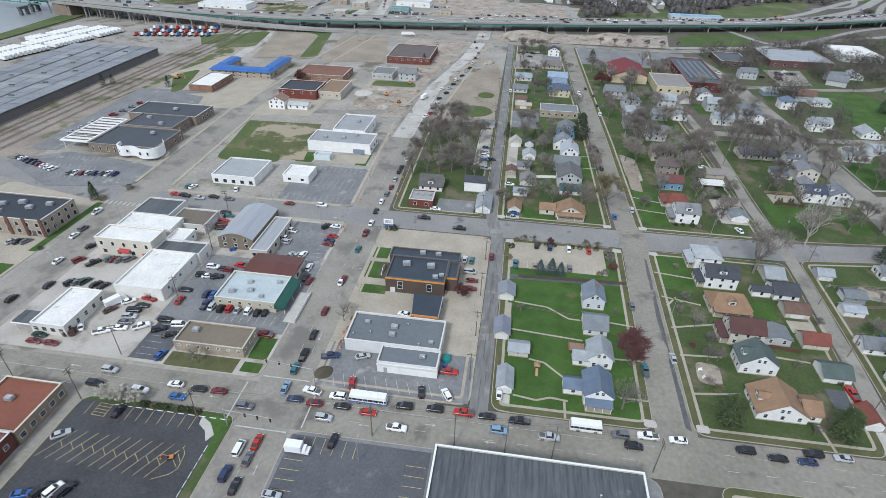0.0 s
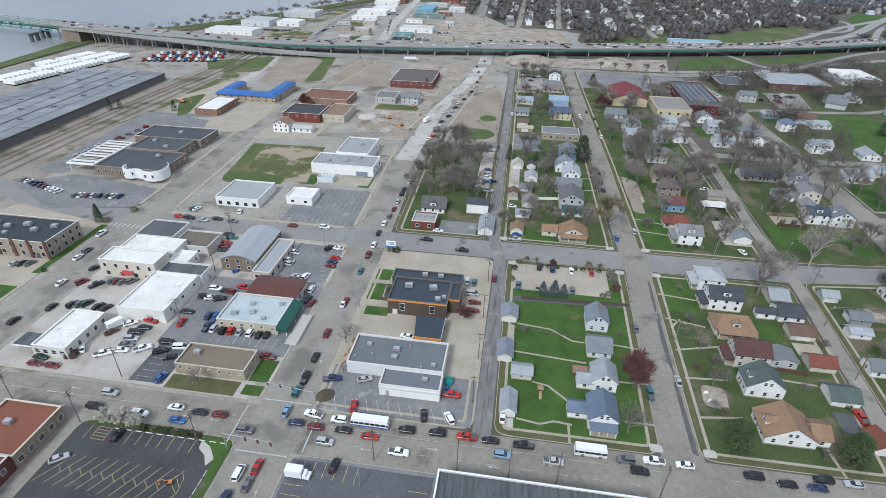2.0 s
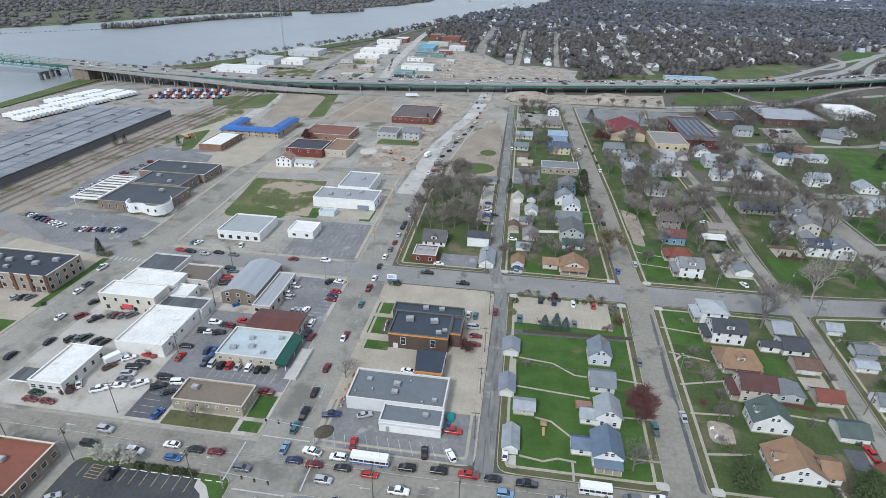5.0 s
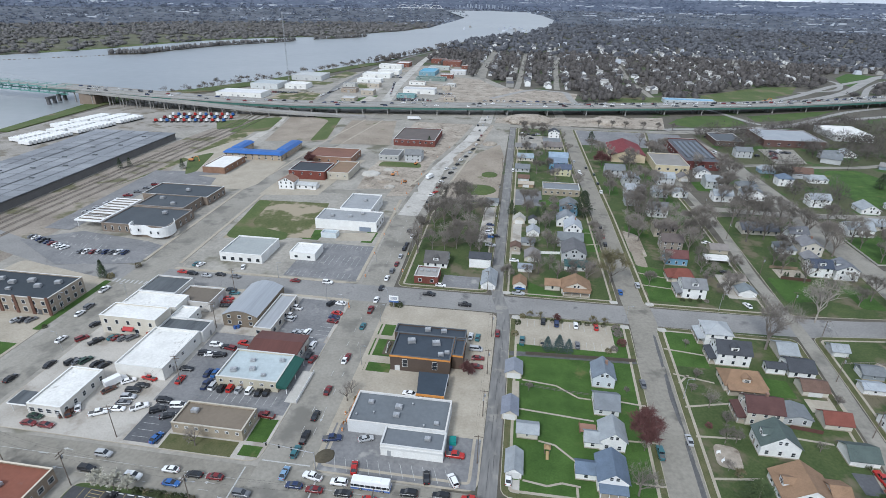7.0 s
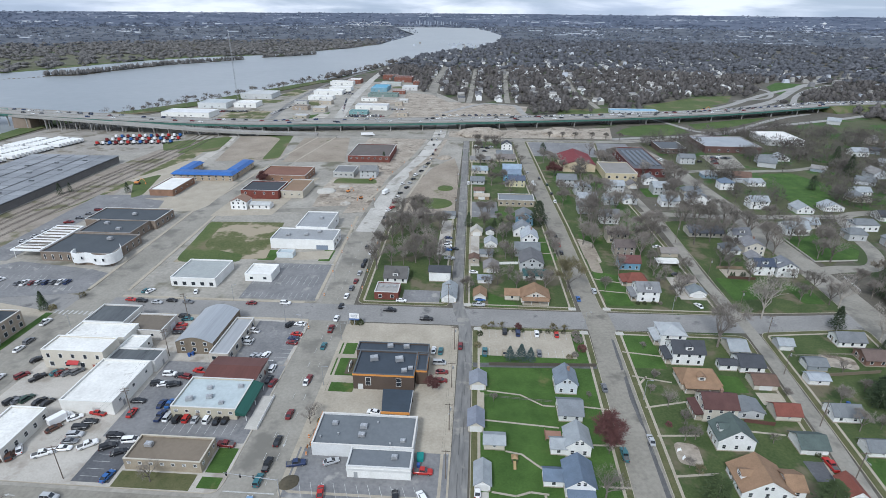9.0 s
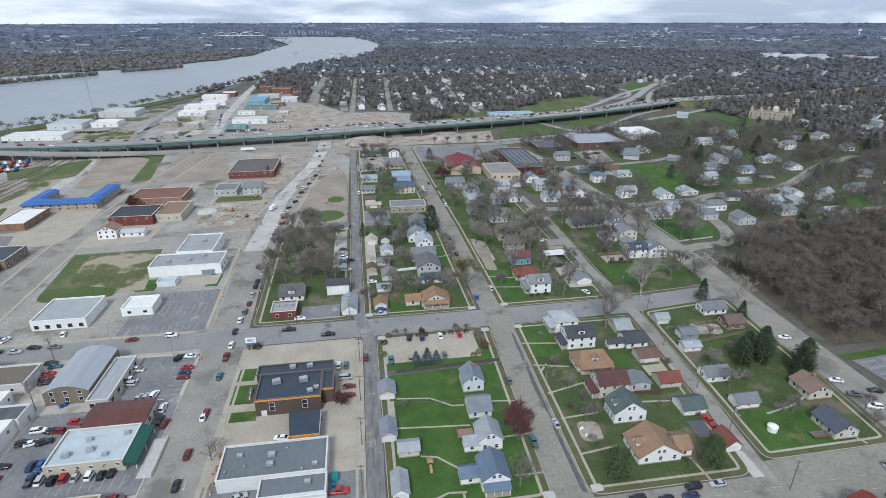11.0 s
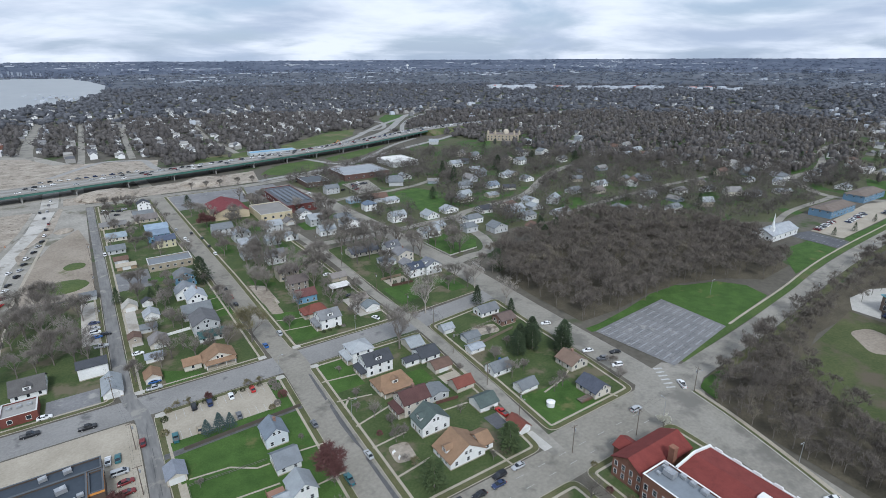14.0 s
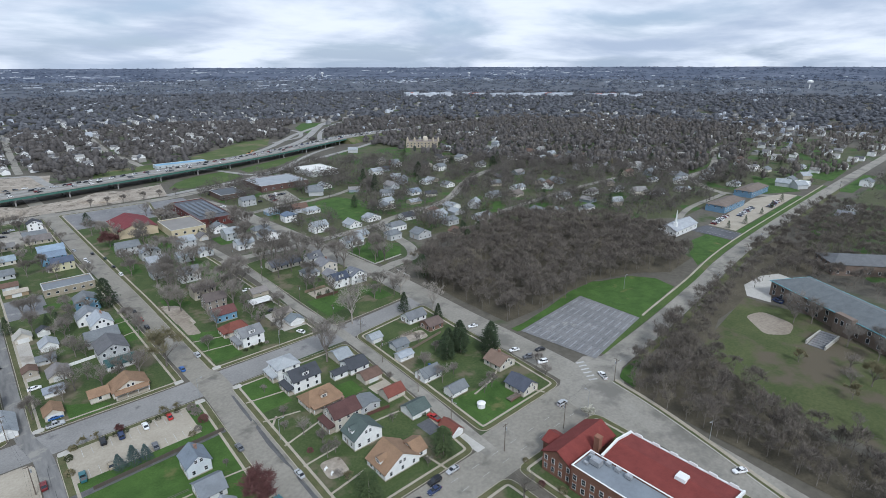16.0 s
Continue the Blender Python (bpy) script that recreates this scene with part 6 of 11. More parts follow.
# beyond the viaduct, by the river
for x0, y0, x1, y1, h, wc, rc, lab in (
        (-250, 840, -206, 864, 6, W, W, "long white works hall by the river"), (-237, 884, -202, 904, 6, W, W, "white works hall by the street"), (-254, 956, -214, 974, 6, W, W, "white works hall by the river"), (-228, 980, -206, 1006, 7, BRICK, W, "brick works hall with a white roof"),
        (-170, 884, -144, 930, 6, (0.2, 0.35, 0.42), (0.14, 0.36, 0.50), "hall with a light blue roof"), (-158, 711, -116, 730, 6, W, (0.55, 0.55, 0.55), "long white store"),
        (-164, 828, -119, 846, 4.5, (0.2, 0.26, 0.24), (0.10, 0.17, 0.15), "low green-roofed shop"), (-366, 704, -328, 738, 7, (0.6, 0.62, 0.62), (0.44, 0.47, 0.48), "wide grey works hall"), (-322, 714, -292, 738, 6, W, W, "white works hall"),
        (-378, 636, -319, 664, 6, W, (0.66, 0.66, 0.66), "pale works hall"), (-344, 790, -298, 828, 7, (0.55, 0.56, 0.56), (0.5, 0.51, 0.5), "wide pale works hall"), (-159, 678, -136, 691, 4, (0.2, 0.34, 0.34), (0.12, 0.26, 0.26), "low teal shop"),
        (-239, 702, -219, 716, 5, (0.36, 0.3, 0.24), (0.2, 0.17, 0.14), "brown roofed shop"), (-244, 790, -208, 806, 5, W, W, "white shop"), (-150, 1010, -118, 1036, 9, BRICK, (0.2, 0.1, 0.08), "dark brick hall"), (-178, 1050, -150, 1070, 8, BRICK, (0.2, 0.14, 0.12), "brown brick hall"),
        (-122, 905, -97, 925, 6, (0.6, 0.6, 0.6), (0.6, 0.62, 0.62), "pale shop"), (-166, 962, -132, 976, 5, (0.5, 0.52, 0.5), (0.42, 0.5, 0.46), "pale shop")):
    hall("river_works", lab + " beyond the viaduct", x0, y0, x1, y1, h, stucco, wc, membrane if rc != W else white_roof, rc, [("S", max(2, int((x1 - x0) // 14)), 1.5, 1.1, 2.6)], [("S", 0, 3.2, 3.2, (0.35, 0.35, 0.35))])

rgs = random.Random(31)
for x0, y0, x1, y1, k in ((-335, 640, -395, 930, 0), (-260, 640, -200, 930, 1), (-195, 660, -60, 880, 2), (-205, 900, -70, 1150, 3)):
    for n in range(15):
        x, y = rgs.uniform(min(x0, x1), max(x0, x1)), rgs.uniform(y0, y1)
        w, d = rgs.uniform(9, 24), rgs.uniform(8, 16)
        if x > -250 - 0.9 * max(0, 900 - y) * 0.3 and all(free(x + i * w / 2, y + j * d / 2, 2) for i in (-1, 0, 1) for j in (-1, 0, 1)):
            wc = rgs.choice((W, (0.5, 0.5, 0.48), BRICK, (0.45, 0.4, 0.33)))
            hall("river_works", "small %s beyond the viaduct" % rgs.choice(("works shed", "flat-roofed shop", "low store")), x - w / 2, y - d / 2, x + w / 2, y + d / 2, rgs.uniform(3.6, 6), stucco, wc, membrane, rgs.choice(((0.5, 0.5, 0.5), (0.2, 0.2, 0.21), (0.3, 0.26, 0.22), (0.62, 0.62, 0.6))), [("S", max(1, int(w // 6)), 1.6, 1.2, 2.0)])

# school with its halls, past the homes
hall("school_flat", "tan flat-roofed school wing", 101, 411, 125.4, 446, 6.0, stucco, (0.55, 0.48, 0.33), membrane, (0.27, 0.255, 0.235), [("S", 4, 1.8, 1.6, 3.0)], cap=(0.6, 0.58, 0.5))
hall("school_brick", "dark red brick school wing with glazed roof strips", 125.6, 424, 152, 498, 6.6, brick_wall, (0.15, 0.055, 0.05), membrane, (0.10, 0.105, 0.115), [("S", 5, 1.8, 1.8, 3.2), ("W", 9, 2.2, 1.8, 3.2)], cap=(0.2, 0.1, 0.09))
for k in range(5):
    thing("skylight", "long glazed skylight on the school roof", "skylight", (131 + 4.4 * k, 462, 6.2), 0, "skylights", mesh=cached("skylight", lambda: Solid().box(-1.4, -26, 0, 1.4, 26, 0.5, 0, 0.3).mesh("skylight", dark_glass)))
hall("bank_dark", "low dark office with a flat roof", 171, 504, 195, 536, 4.8, brick_wall, (0.13, 0.09, 0.075), membrane, (0.11, 0.12, 0.13), [("S", 5, 1.6, 1.4, 2.2)])
hall("market", "broad dark brick market with a grey roof", 214, 512, 265, 558, 6.0, brick_wall, (0.15, 0.09, 0.08), membrane, (0.34, 0.36, 0.38), [("S", 6, 2.0, 1.4, 2.4)])
hall("white_store", "white-roofed store behind the dark market", 288, 546, 322, 588, 6.0, stucco, (0.72, 0.73, 0.73), white_roof, W, [("S", 4, 2.0, 1.4, 2.4)], cap=W)


def gabled_hall(name, label, x0, y0, x1, y1, eave, ridge, wall_mat, wall_col, roof_col, along="y", wins=(), category="building", roof_mat=None, hip=0.0):
    """A large hall under a pitched roof."""
    cx, cy, w, d = (x0 + x1) / 2, (y0 + y1) / 2, x1 - x0, y1 - y0
    TAKEN.append((x0, y0, x1, y1))
    ob = thing(name, label, category, (cx, cy, 0.1))
    L, A = (d, w) if along == "y" else (w, d)

    def p(u, v, z):
        return (v, u, z) if along == "y" else (u, v, z)

    s = Solid().slab(rect(-w / 2, -d / 2, w / 2, d / 2), -0.3, eave)
    if not hip:
        for e in (-L / 2, L / 2):
            s.face([p(e, -A / 2, eave), p(e, A / 2, eave), p(e, 0, ridge - 0.1)])
    part("wall", s.mesh("wall", wall_mat), ob, color=wall_col)
    o, r = 0.5, Solid()
    drop = (ridge - eave) * o / (A / 2)
    for sg in (-1, 1):
        for dz in (0, -0.22):
            r.face([p(-L / 2 - o, sg * (A / 2 + o), eave - drop + dz), p(L / 2 + o, sg * (A / 2 + o), eave - drop + dz), p(L / 2 + o - hip, 0, ridge + dz), p(-L / 2 - o + hip, 0, ridge + dz)])
        r.face([p(-L / 2 - o, sg * (A / 2 + o), eave - drop), p(L / 2 + o, sg * (A / 2 + o), eave - drop), p(L / 2 + o, sg * (A / 2 + o), eave - drop - 0.22), p(-L / 2 - o, sg * (A / 2 + o), eave - drop - 0.22)])
        if hip:
            r.face([p(sg * (L / 2 + o), -A / 2 - o, eave - drop), p(sg * (L / 2 + o), A / 2 + o, eave - drop), p(sg * (L / 2 + o - hip), 0, ridge)])
    part("roof", r.mesh("roof", roof_mat or shingle), ob, color=roof_col)
    for side, n, ww, hh, z in wins:
        span = w if side in "SN" else d
        for k in range(n):
            x, y, turn = side_spot(side, w, d, (k + 0.5) / n * span - span / 2)
            window(ob, x, y, z, turn, ww, hh)
    return ob


RED_TILE = (0.21, 0.050, 0.042)
gabled_hall("gymnasium", "tan school gymnasium with a dull red gabled roof", 72, 434, 98, 472, 6.0, 10.5, stucco, (0.56, 0.47, 0.33), (0.20, 0.05, 0.055), "y", [("S", 1, 1.6, 1.6, 6.2), ("W", 4, 2.0, 1.2, 4.2)])
SCHOOL_BRICK = (0.26, 0.135, 0.095)
gabled_hall("brick_school_wing", "red brick school wing with a red gabled roof", 114.4, 71.8, 137.0, 82.6, 7.0, 10.0, brick_wall, SCHOOL_BRICK, RED_TILE, "x", [("W", 4, 1.0, 1.6, 2.2), ("W", 4, 1.0, 1.6, 5.2), ("N", 6, 1.2, 1.6, 5.2), ("N", 6, 1.2, 1.6, 2.2)])
gabled_hall("brick_school_porch", "low brick porch of the school with a red roof", 121.8, 82.8, 128.4, 88.0, 4.0, 5.8, brick_wall, SCHOOL_BRICK, RED_TILE, "y", [("N", 1, 1.2, 1.6, 2.0)])
ob = gabled_hall("brick_school_main", "main school hall with low red roof and white stepped parapet", 123.6, 34.0, 139.6, 67.4, 8.8, 10.2, brick_wall, SCHOOL_BRICK, RED_TILE, "y", [("E", 9, 1.3, 1.7, 2.4), ("E", 9, 1.3, 1.7, 6.2)])
step = Solid()
for k in range(6):
    y0 = -17.2 + 5.74 * k
    step.box(8.0, y0, 8.2, 8.5, y0 + 5.74, 9.1).box(8.0, y0 + 1.6, 9.1, 8.5, y0 + 4.1, 9.7, 0, 0.12)
part("parapet", step.mesh("parapet", white_paint), ob, label="white stepped parapet")
for y in (16.7, -17.3):
    gable = Solid()
    for xa, za, xb, zb in ((-8.5, 8.9, 0, 10.4), (0, 10.4, 8.5, 8.9)):
        gable.face([(xa, y, za + 0.5), (xb, y, zb + 0.5), (xb, y + 0.6, zb + 0.5), (xa, y + 0.6, za + 0.5)])
        for e in (0, 0.6):
            gable.face([(xa, y + e, za - 0.6), (xb, y + e, zb - 0.6), (xb, y + e, zb + 0.5), (xa, y + e, za + 0.5)])
    part("gable_coping", gable.mesh("gable_coping", white_paint), ob, label="white coping on the gable end")
hall("brick_school_flat", "brick school front with a flat grey roof", 113.6, 36, 123.4, 71.6, 8.8, brick_wall, SCHOOL_BRICK, membrane, (0.22, 0.245, 0.27), [("W", 12, 1.2, 1.8, 2.0), ("W", 12, 1.2, 1.8, 5.2), ("N", 2, 1.2, 1.6, 5.2)], cap=W)
for x, y, k in ((119.6, 67.2, 1.5), (122, 64.6, 0.8), (121.8, 61.4, 0.8), (121.6, 57.8, 0.9), (117.6, 69.4, 0.6), (121, 69.8, 0.7), (122.4, 70.4, 0.6)):
    roof_unit(x, y, 8.4, 90, k)
thing("chimney", "square red brick chimney on the school", "chimney", (126.4, 71.2, 7.0), mesh=Solid().box(-0.9, -0.9, 0, 0.9, 0.9, 5.6).box(-1.05, -1.05, 5.2, 1.05, 1.05, 5.5).mesh("chimney", brick_wall), color=(0.30, 0.15, 0.10))
thing("roof_hatch", "square white skylight on the red roof", "skylight", (131.0, 47.0, 10.3), mesh=Solid().box(-1.6, -1.6, -0.6, 1.6, 1.6, 0.7, 0, 0.15).mesh("roof_hatch", white_paint))
gabled_hall("chapel", "small white chapel with a grey roof", 376, 168, 410, 182, 4.6, 8.0, siding, (0.75, 0.75, 0.73), (0.42, 0.44, 0.46), "x", [("S", 5, 1.2, 1.6, 2.2), ("W", 2, 1.2, 1.6, 2.2)], "chapel")
ob = thing("steeple", "slim white steeple beside the chapel", "steeple", (382, 172, 4.0))
part("base", Solid().box(-1.2, -1.2, 0, 1.2, 1.2, 5.2).mesh("base", white_paint), ob)
part("spire", Solid().tube((0, 0, 5.2), (0, 0, 15), 0.9, 0.06, 8).mesh("spire", white_paint), ob)
for x0, y0 in ((470, 172), (545, 178)):
    gabled_hall("apartment_house", "two-storey blue apartment house with a brown roof", x0, y0, x0 + 42, y0 + 16, 6.0, 8.6, siding, (0.16, 0.27, 0.38), (0.20, 0.165, 0.14), "x", [("S", 8, 1.4, 1.2, 1.8), ("S", 8, 1.4, 1.2, 4.6), ("W", 3, 1.2, 1.2, 4.6)], "apartment house", hip=5)
ob = gabled_hall("park_building", "long brown brick park building with grey hipped roof", 282, -12, 306, 82.3, 8.4, 12.6, brick_wall, (0.20, 0.155, 0.125), (0.17, 0.185, 0.19), "y", [("W", 17, 1.6, 2.2, 2.4), ("W", 17, 1.6, 2.0, 6.0), ("N", 4, 1.4, 1.8, 2.6), ("N", 4, 1.4, 1.8, 6.0)], hip=9)
gut = Solid()
gut.box(-12.7, -47.9, 7.9, -12.4, 47.9, 8.35).box(12.4, -47.9, 7.9, 12.7, 47.9, 8.35).box(-12.4, 47.6, 7.9, 12.4, 47.9, 8.35).box(-12.4, -47.9, 7.9, 12.4, -47.6, 8.35)
part("gutter", gut.mesh("gutter", trim_paint), ob, color=(0.18, 0.42, 0.47), label="blue-green gutter")
bay = Solid().slab(rect(-15.0, -4.5, -12.0, 4.5), -0.3, 9.6)
part("entrance_bay", bay.mesh("entrance_bay", brick_wall), ob, color=(0.24, 0.19, 0.155))
for u in (-3, 0, 3):
    window(ob, -15.0, u, 6.0, 270, 1.4, 2.2)
door(ob, -15.0, 0, 270, 2.4, 2.8, (0.2, 0.16, 0.12))
ob.matrix_basis = pose(300.0, 38.0, 0.1, 0, 0, -31)
wing = gabled_hall("park_annex", "further park building with a grey hipped roof", 372, 44, 412, 66, 7.0, 10.5, brick_wall, (0.22, 0.17, 0.14), (0.16, 0.165, 0.17), "x", [("W", 4, 1.4, 1.8, 2.2), ("S", 7, 1.4, 1.8, 2.2), ("W", 4, 1.4, 1.8, 5.2)], hip=8)
wing.matrix_basis = pose(394, 62, 0.1, 0, 0, -50)
TAKEN.append((268, 8, 320, 64))
ob = hall("monastery", "large tan stone monastery with a domed tower", 507, 634, 555, 656, 9.4, stucco, (0.40, 0.34, 0.26), membrane, (0.22, 0.18, 0.16), [("S", 9, 1.6, 2.2, 2.6), ("S", 9, 1.6, 2.0, 6.4), ("W", 4, 1.6, 2.2, 5)], [], cap=(0.42, 0.37, 0.3))
ob.matrix_basis = pose(531, 646, 0.1, 0, 0, -42)
TAKEN.append((490, 610, 550, 655))
ob = thing("dome", "pale dome on a round tower over the monastery", "dome", (537, 646, 9.2))
s = Solid().tube((0, 0, 0), (0, 0, 3), 4, 4, 12)
for k in range(5):
    a, b = k * 0.3, (k + 1) * 0.3
    s.tube((0, 0, 3 + 4 * math.sin(a)), (0, 0, 3 + 4 * math.sin(b)), 4 * math.cos(a), 4 * math.cos(b), 12)
part("shell", s.mesh("shell", stucco), ob, color=(0.58, 0.52, 0.42))
for x, y in ((511, 657), (519, 650), (540, 631), (546, 626)):
    thing("turret", "small tan stone turret", "turret", (x, y, 8.6), 0, "turrets", mesh=cached("turret", lambda: Solid().box(-1.3, -1.3, 0, 1.3, 1.3, 4.5).tube((0, 0, 4.5), (0, 0, 7.5), 1.3, 0.1, 6).mesh("turret", stucco)), color=(0.46, 0.40, 0.31))
hall("long_blue_shelter", "long low building with a light blue roof past the highway", 172, 716, 232, 732, 4.2, stucco, (0.5, 0.55, 0.58), metal_roof, (0.25, 0.48, 0.66), [("S", 8, 2, 1.4, 1.8)])



# ---- homes ----
WHT, GRYW, CRM, BLU, TANW, YEL = (0.84, 0.84, 0.82), (0.5, 0.51, 0.51), (0.62, 0.58, 0.5), (0.17, 0.33, 0.47), (0.46, 0.41, 0.33), (0.58, 0.54, 0.36)
GR, DG, LG, BR, MR, OR_, GN, BL = (0.20, 0.215, 0.225), (0.075, 0.08, 0.09), (0.36, 0.385, 0.40), (0.17, 0.11, 0.085), (0.115, 0.06, 0.055), (0.31, 0.20, 0.125), (0.105, 0.135, 0.125), (0.155, 0.20, 0.265)
RD = (0.22, 0.08, 0.06)
COLOR_WORDS = {WHT: "white", GRYW: "grey", CRM: "cream", BLU: "blue", TANW: "tan", YEL: "pale yellow", GR: "grey", DG: "dark grey", LG: "light grey", BR: "brown", MR: "maroon", OR_: "orange-brown", GN: "grey-green", BL: "slate blue", RD: "red-brown"}


def pitched(w, d, eave, rise, ridge, over=0.45, hip=0.0):
    """Walls and roof meshes of a pitched house round the origin; ridge runs along x or y."""
    L, A = (w, d) if ridge == "x" else (d, w)

    def p(u, v, z):
        return (u, v, z) if ridge == "x" else (-v, u, z)

    s = Solid().slab(rect(-w / 2, -d / 2, w / 2, d / 2), -0.3, eave)
    top = eave + rise
    if hip == 0:
        for e in (-L / 2, L / 2):
            s.face([p(e, -A / 2, eave), p(e, A / 2, eave), p(e, 0, top - 0.08)])
    r, o, th = Solid(), over, 0.16
    drop = rise * o / (A / 2)
    hp = min(hip, L / 2)
    for sg in (-1, 1):
        lo = [p(-L / 2 - o, sg * (A / 2 + o), eave - drop), p(L / 2 + o, sg * (A / 2 + o), eave - drop)]
        hi = [p(L / 2 + o - hp, 0, top), p(-L / 2 - o + hp, 0, top)]
        for dz in (0, -th):
            r.face([(x, y, z + dz) for x, y, z in lo + hi])
        r.face(lo + [(x, y, z - th) for x, y, z in lo[::-1]])
        if hip:
            e = [p(sg * (L / 2 + o), -A / 2 - o, eave - drop), p(sg * (L / 2 + o), A / 2 + o, eave - drop)]
            r.face(e + [p(sg * (L / 2 + o - hp), 0, top)])
            r.face(e + [(x, y, z - th) for x, y, z in e[::-1]])
        else:
            for q in (-1, 1):
                a, b = p(sg * (L / 2 + o), q * (A / 2 + o), eave - drop), p(sg * (L / 2 + o), 0, top)
                r.face([a, b, (b[0], b[1], b[2] - th), (a[0], a[1], a[2] - th)])
    return s, r


def house(x0, y0, x1, y1, wall=WHT, roof=GR, storeys=1, ridge="y", rise=2.6, hip=0.0, porch="", dormer="", chimney=False, label="", name="house", group="", wins=True, trim=(0.76, 0.76, 0.74), eave=None, doors=True):
    cx, cy = (x0 + x1) / 2, (y0 + y1) / 2
    w, d = (x1 - x0) * (0.95 if wins else 0.88), (y1 - y0) * (0.95 if wins else 0.84)
    TAKEN.append((x0 - 1, y0 - 1, x1 + 1, y1 + 1))
    eave = eave or (2.9 if storeys == 1 else 5.5 if storeys == 2 else 4.3)
    words = label or "%s %s with a %s %s roof" % (COLOR_WORDS.get(wall, "pale"), {1: "one-storey wooden house", 2: "two-storey wooden house", 1.5: "storey-and-a-half wooden house"}[storeys], COLOR_WORDS.get(roof, "grey"), "hipped" if hip else "gabled")
    ob = thing(name, words, "garage" if name == "garage" else "shed" if name == "shed" else "house", (cx, cy, 0.14), 0, group)
    s, r = pitched(w, d, eave, rise, ridge, hip=hip)
    part("wall", s.mesh("wall", siding), ob, color=wall)
    part("roof", r.mesh("roof", shingle), ob, color=roof)
    if math.hypot(cx, cy) < 300:
        part("foundation", Solid().box(-w / 2 - 0.06, -d / 2 - 0.06, -0.3, w / 2 + 0.06, d / 2 + 0.06, 0.35).mesh("foundation", concrete), ob)
    if wins:
        for side in ("S" if math.hypot(cx, cy) > 300 else "SW" if cx > 0 else "SE"):
            span = w if side in "SN" else d
            n = max(1, int(span // 3.4))
            for level in range(int(math.ceil(storeys)) if storeys == 2 else 1):
                for k in range(n):
                    x, y, turn = side_spot(side, w, d, (k + 0.5) / n * span - span / 2)
                    window(ob, x, y, 1.65 + 2.7 * level, turn, 0.95, 1.35, trim)
        if storeys == 1.5 or (rise > 2.4 and not hip):
            for side in ("S" if ridge == "y" else "W" if cx > 0 else "E"):
                for u in (-0.8, 0.8):
                    x, y, turn = side_spot(side, w, d, u)
                    window(ob, x, y, eave + rise * 0.30, turn, 0.85, 1.1, trim)
    if doors:
        x, y, turn = side_spot("W" if not porch else porch, w, d, 0.6)
        door(ob, x, y, turn, 0.95, 2.1, (0.35, 0.3, 0.26), 0.15)
    if porch:
        pw, pd = (w if porch in "SN" else d) * 0.92, 2.3
        pr = part("porch", Solid().box(-pw / 2, -pd, -0.3, pw / 2, 0, 0.42).mesh("porch", concrete), ob, side_spot(porch, w, d, 0)[:2] + (0,), side_spot(porch, w, d, 0)[2])
        part("porch_roof", Solid().face([(-pw / 2 - 0.2, -pd - 0.3, 2.55), (pw / 2 + 0.2, -pd - 0.3, 2.55), (pw / 2 + 0.2, 0, 3.2), (-pw / 2 - 0.2, 0, 3.2)]).face([(-pw / 2 - 0.2, -pd - 0.3, 2.35), (pw / 2 + 0.2, -pd - 0.3, 2.35), (pw / 2 + 0.2, -pd - 0.3, 2.55), (-pw / 2 - 0.2, -pd - 0.3, 2.55)])
             .face([(-pw / 2 - 0.2, 0, 2.35), (-pw / 2 - 0.2, 0, 3.2), (-pw / 2 - 0.2, -pd - 0.3, 2.55), (-pw / 2 - 0.2, -pd - 0.3, 2.35)][::-1]).face([(pw / 2 + 0.2, 0, 2.35), (pw / 2 + 0.2, 0, 3.2), (pw / 2 + 0.2, -pd - 0.3, 2.55), (pw / 2 + 0.2, -pd - 0.3, 2.35)]).mesh("porch_roof", shingle), pr, color=roof)
        for k in range(4):
            part("post", cached("porch_post", lambda: Solid().box(-0.09, -0.09, 0.4, 0.09, 0.09, 2.5).mesh("post", white_paint)), pr, (-pw / 2 + 0.2 + (pw - 0.4) * k / 3, -pd + 0.15, 0))
    if dormer:
        x, y, turn = side_spot(dormer, w, d, 0, -1.1)
        dm = part("dormer", Solid().box(-1.3, -0.2, eave - 0.2, 1.3, 3.0, eave + 1.95).mesh("dormer", siding), ob, (x, y, 0), turn, wall)
        part("dormer_roof", Solid().face([(-1.7, -0.5, eave + 1.85), (0, -0.5, eave + 2.8), (0, 3.6, eave + 2.8), (-1.7, 3.6, eave + 1.85)]).face([(1.7, -0.5, eave + 1.85), (1.7, 3.6, eave + 1.85), (0, 3.6, eave + 2.8), (0, -0.5, eave + 2.8)]).face([(-1.3, -0.22, eave + 1.9), (1.3, -0.22, eave + 1.9), (0, -0.22, eave + 2.65)]).mesh("dormer_roof", shingle), dm, color=roof)
        window(dm, 0, -0.21, eave + 1.15, 0, 1.5, 1.0, trim)
    if chimney:
        part("chimney", cached("chimney", lambda: Solid().box(-0.4, -0.4, 0, 0.4, 0.4, 2.2).box(-0.48, -0.48, 2.0, 0.48, 0.48, 2.15).mesh("chimney", brick_wall)), ob, (w * 0.12, d * 0.12, eave + rise - 1.5), color=(0.34, 0.22, 0.17))
    return ob


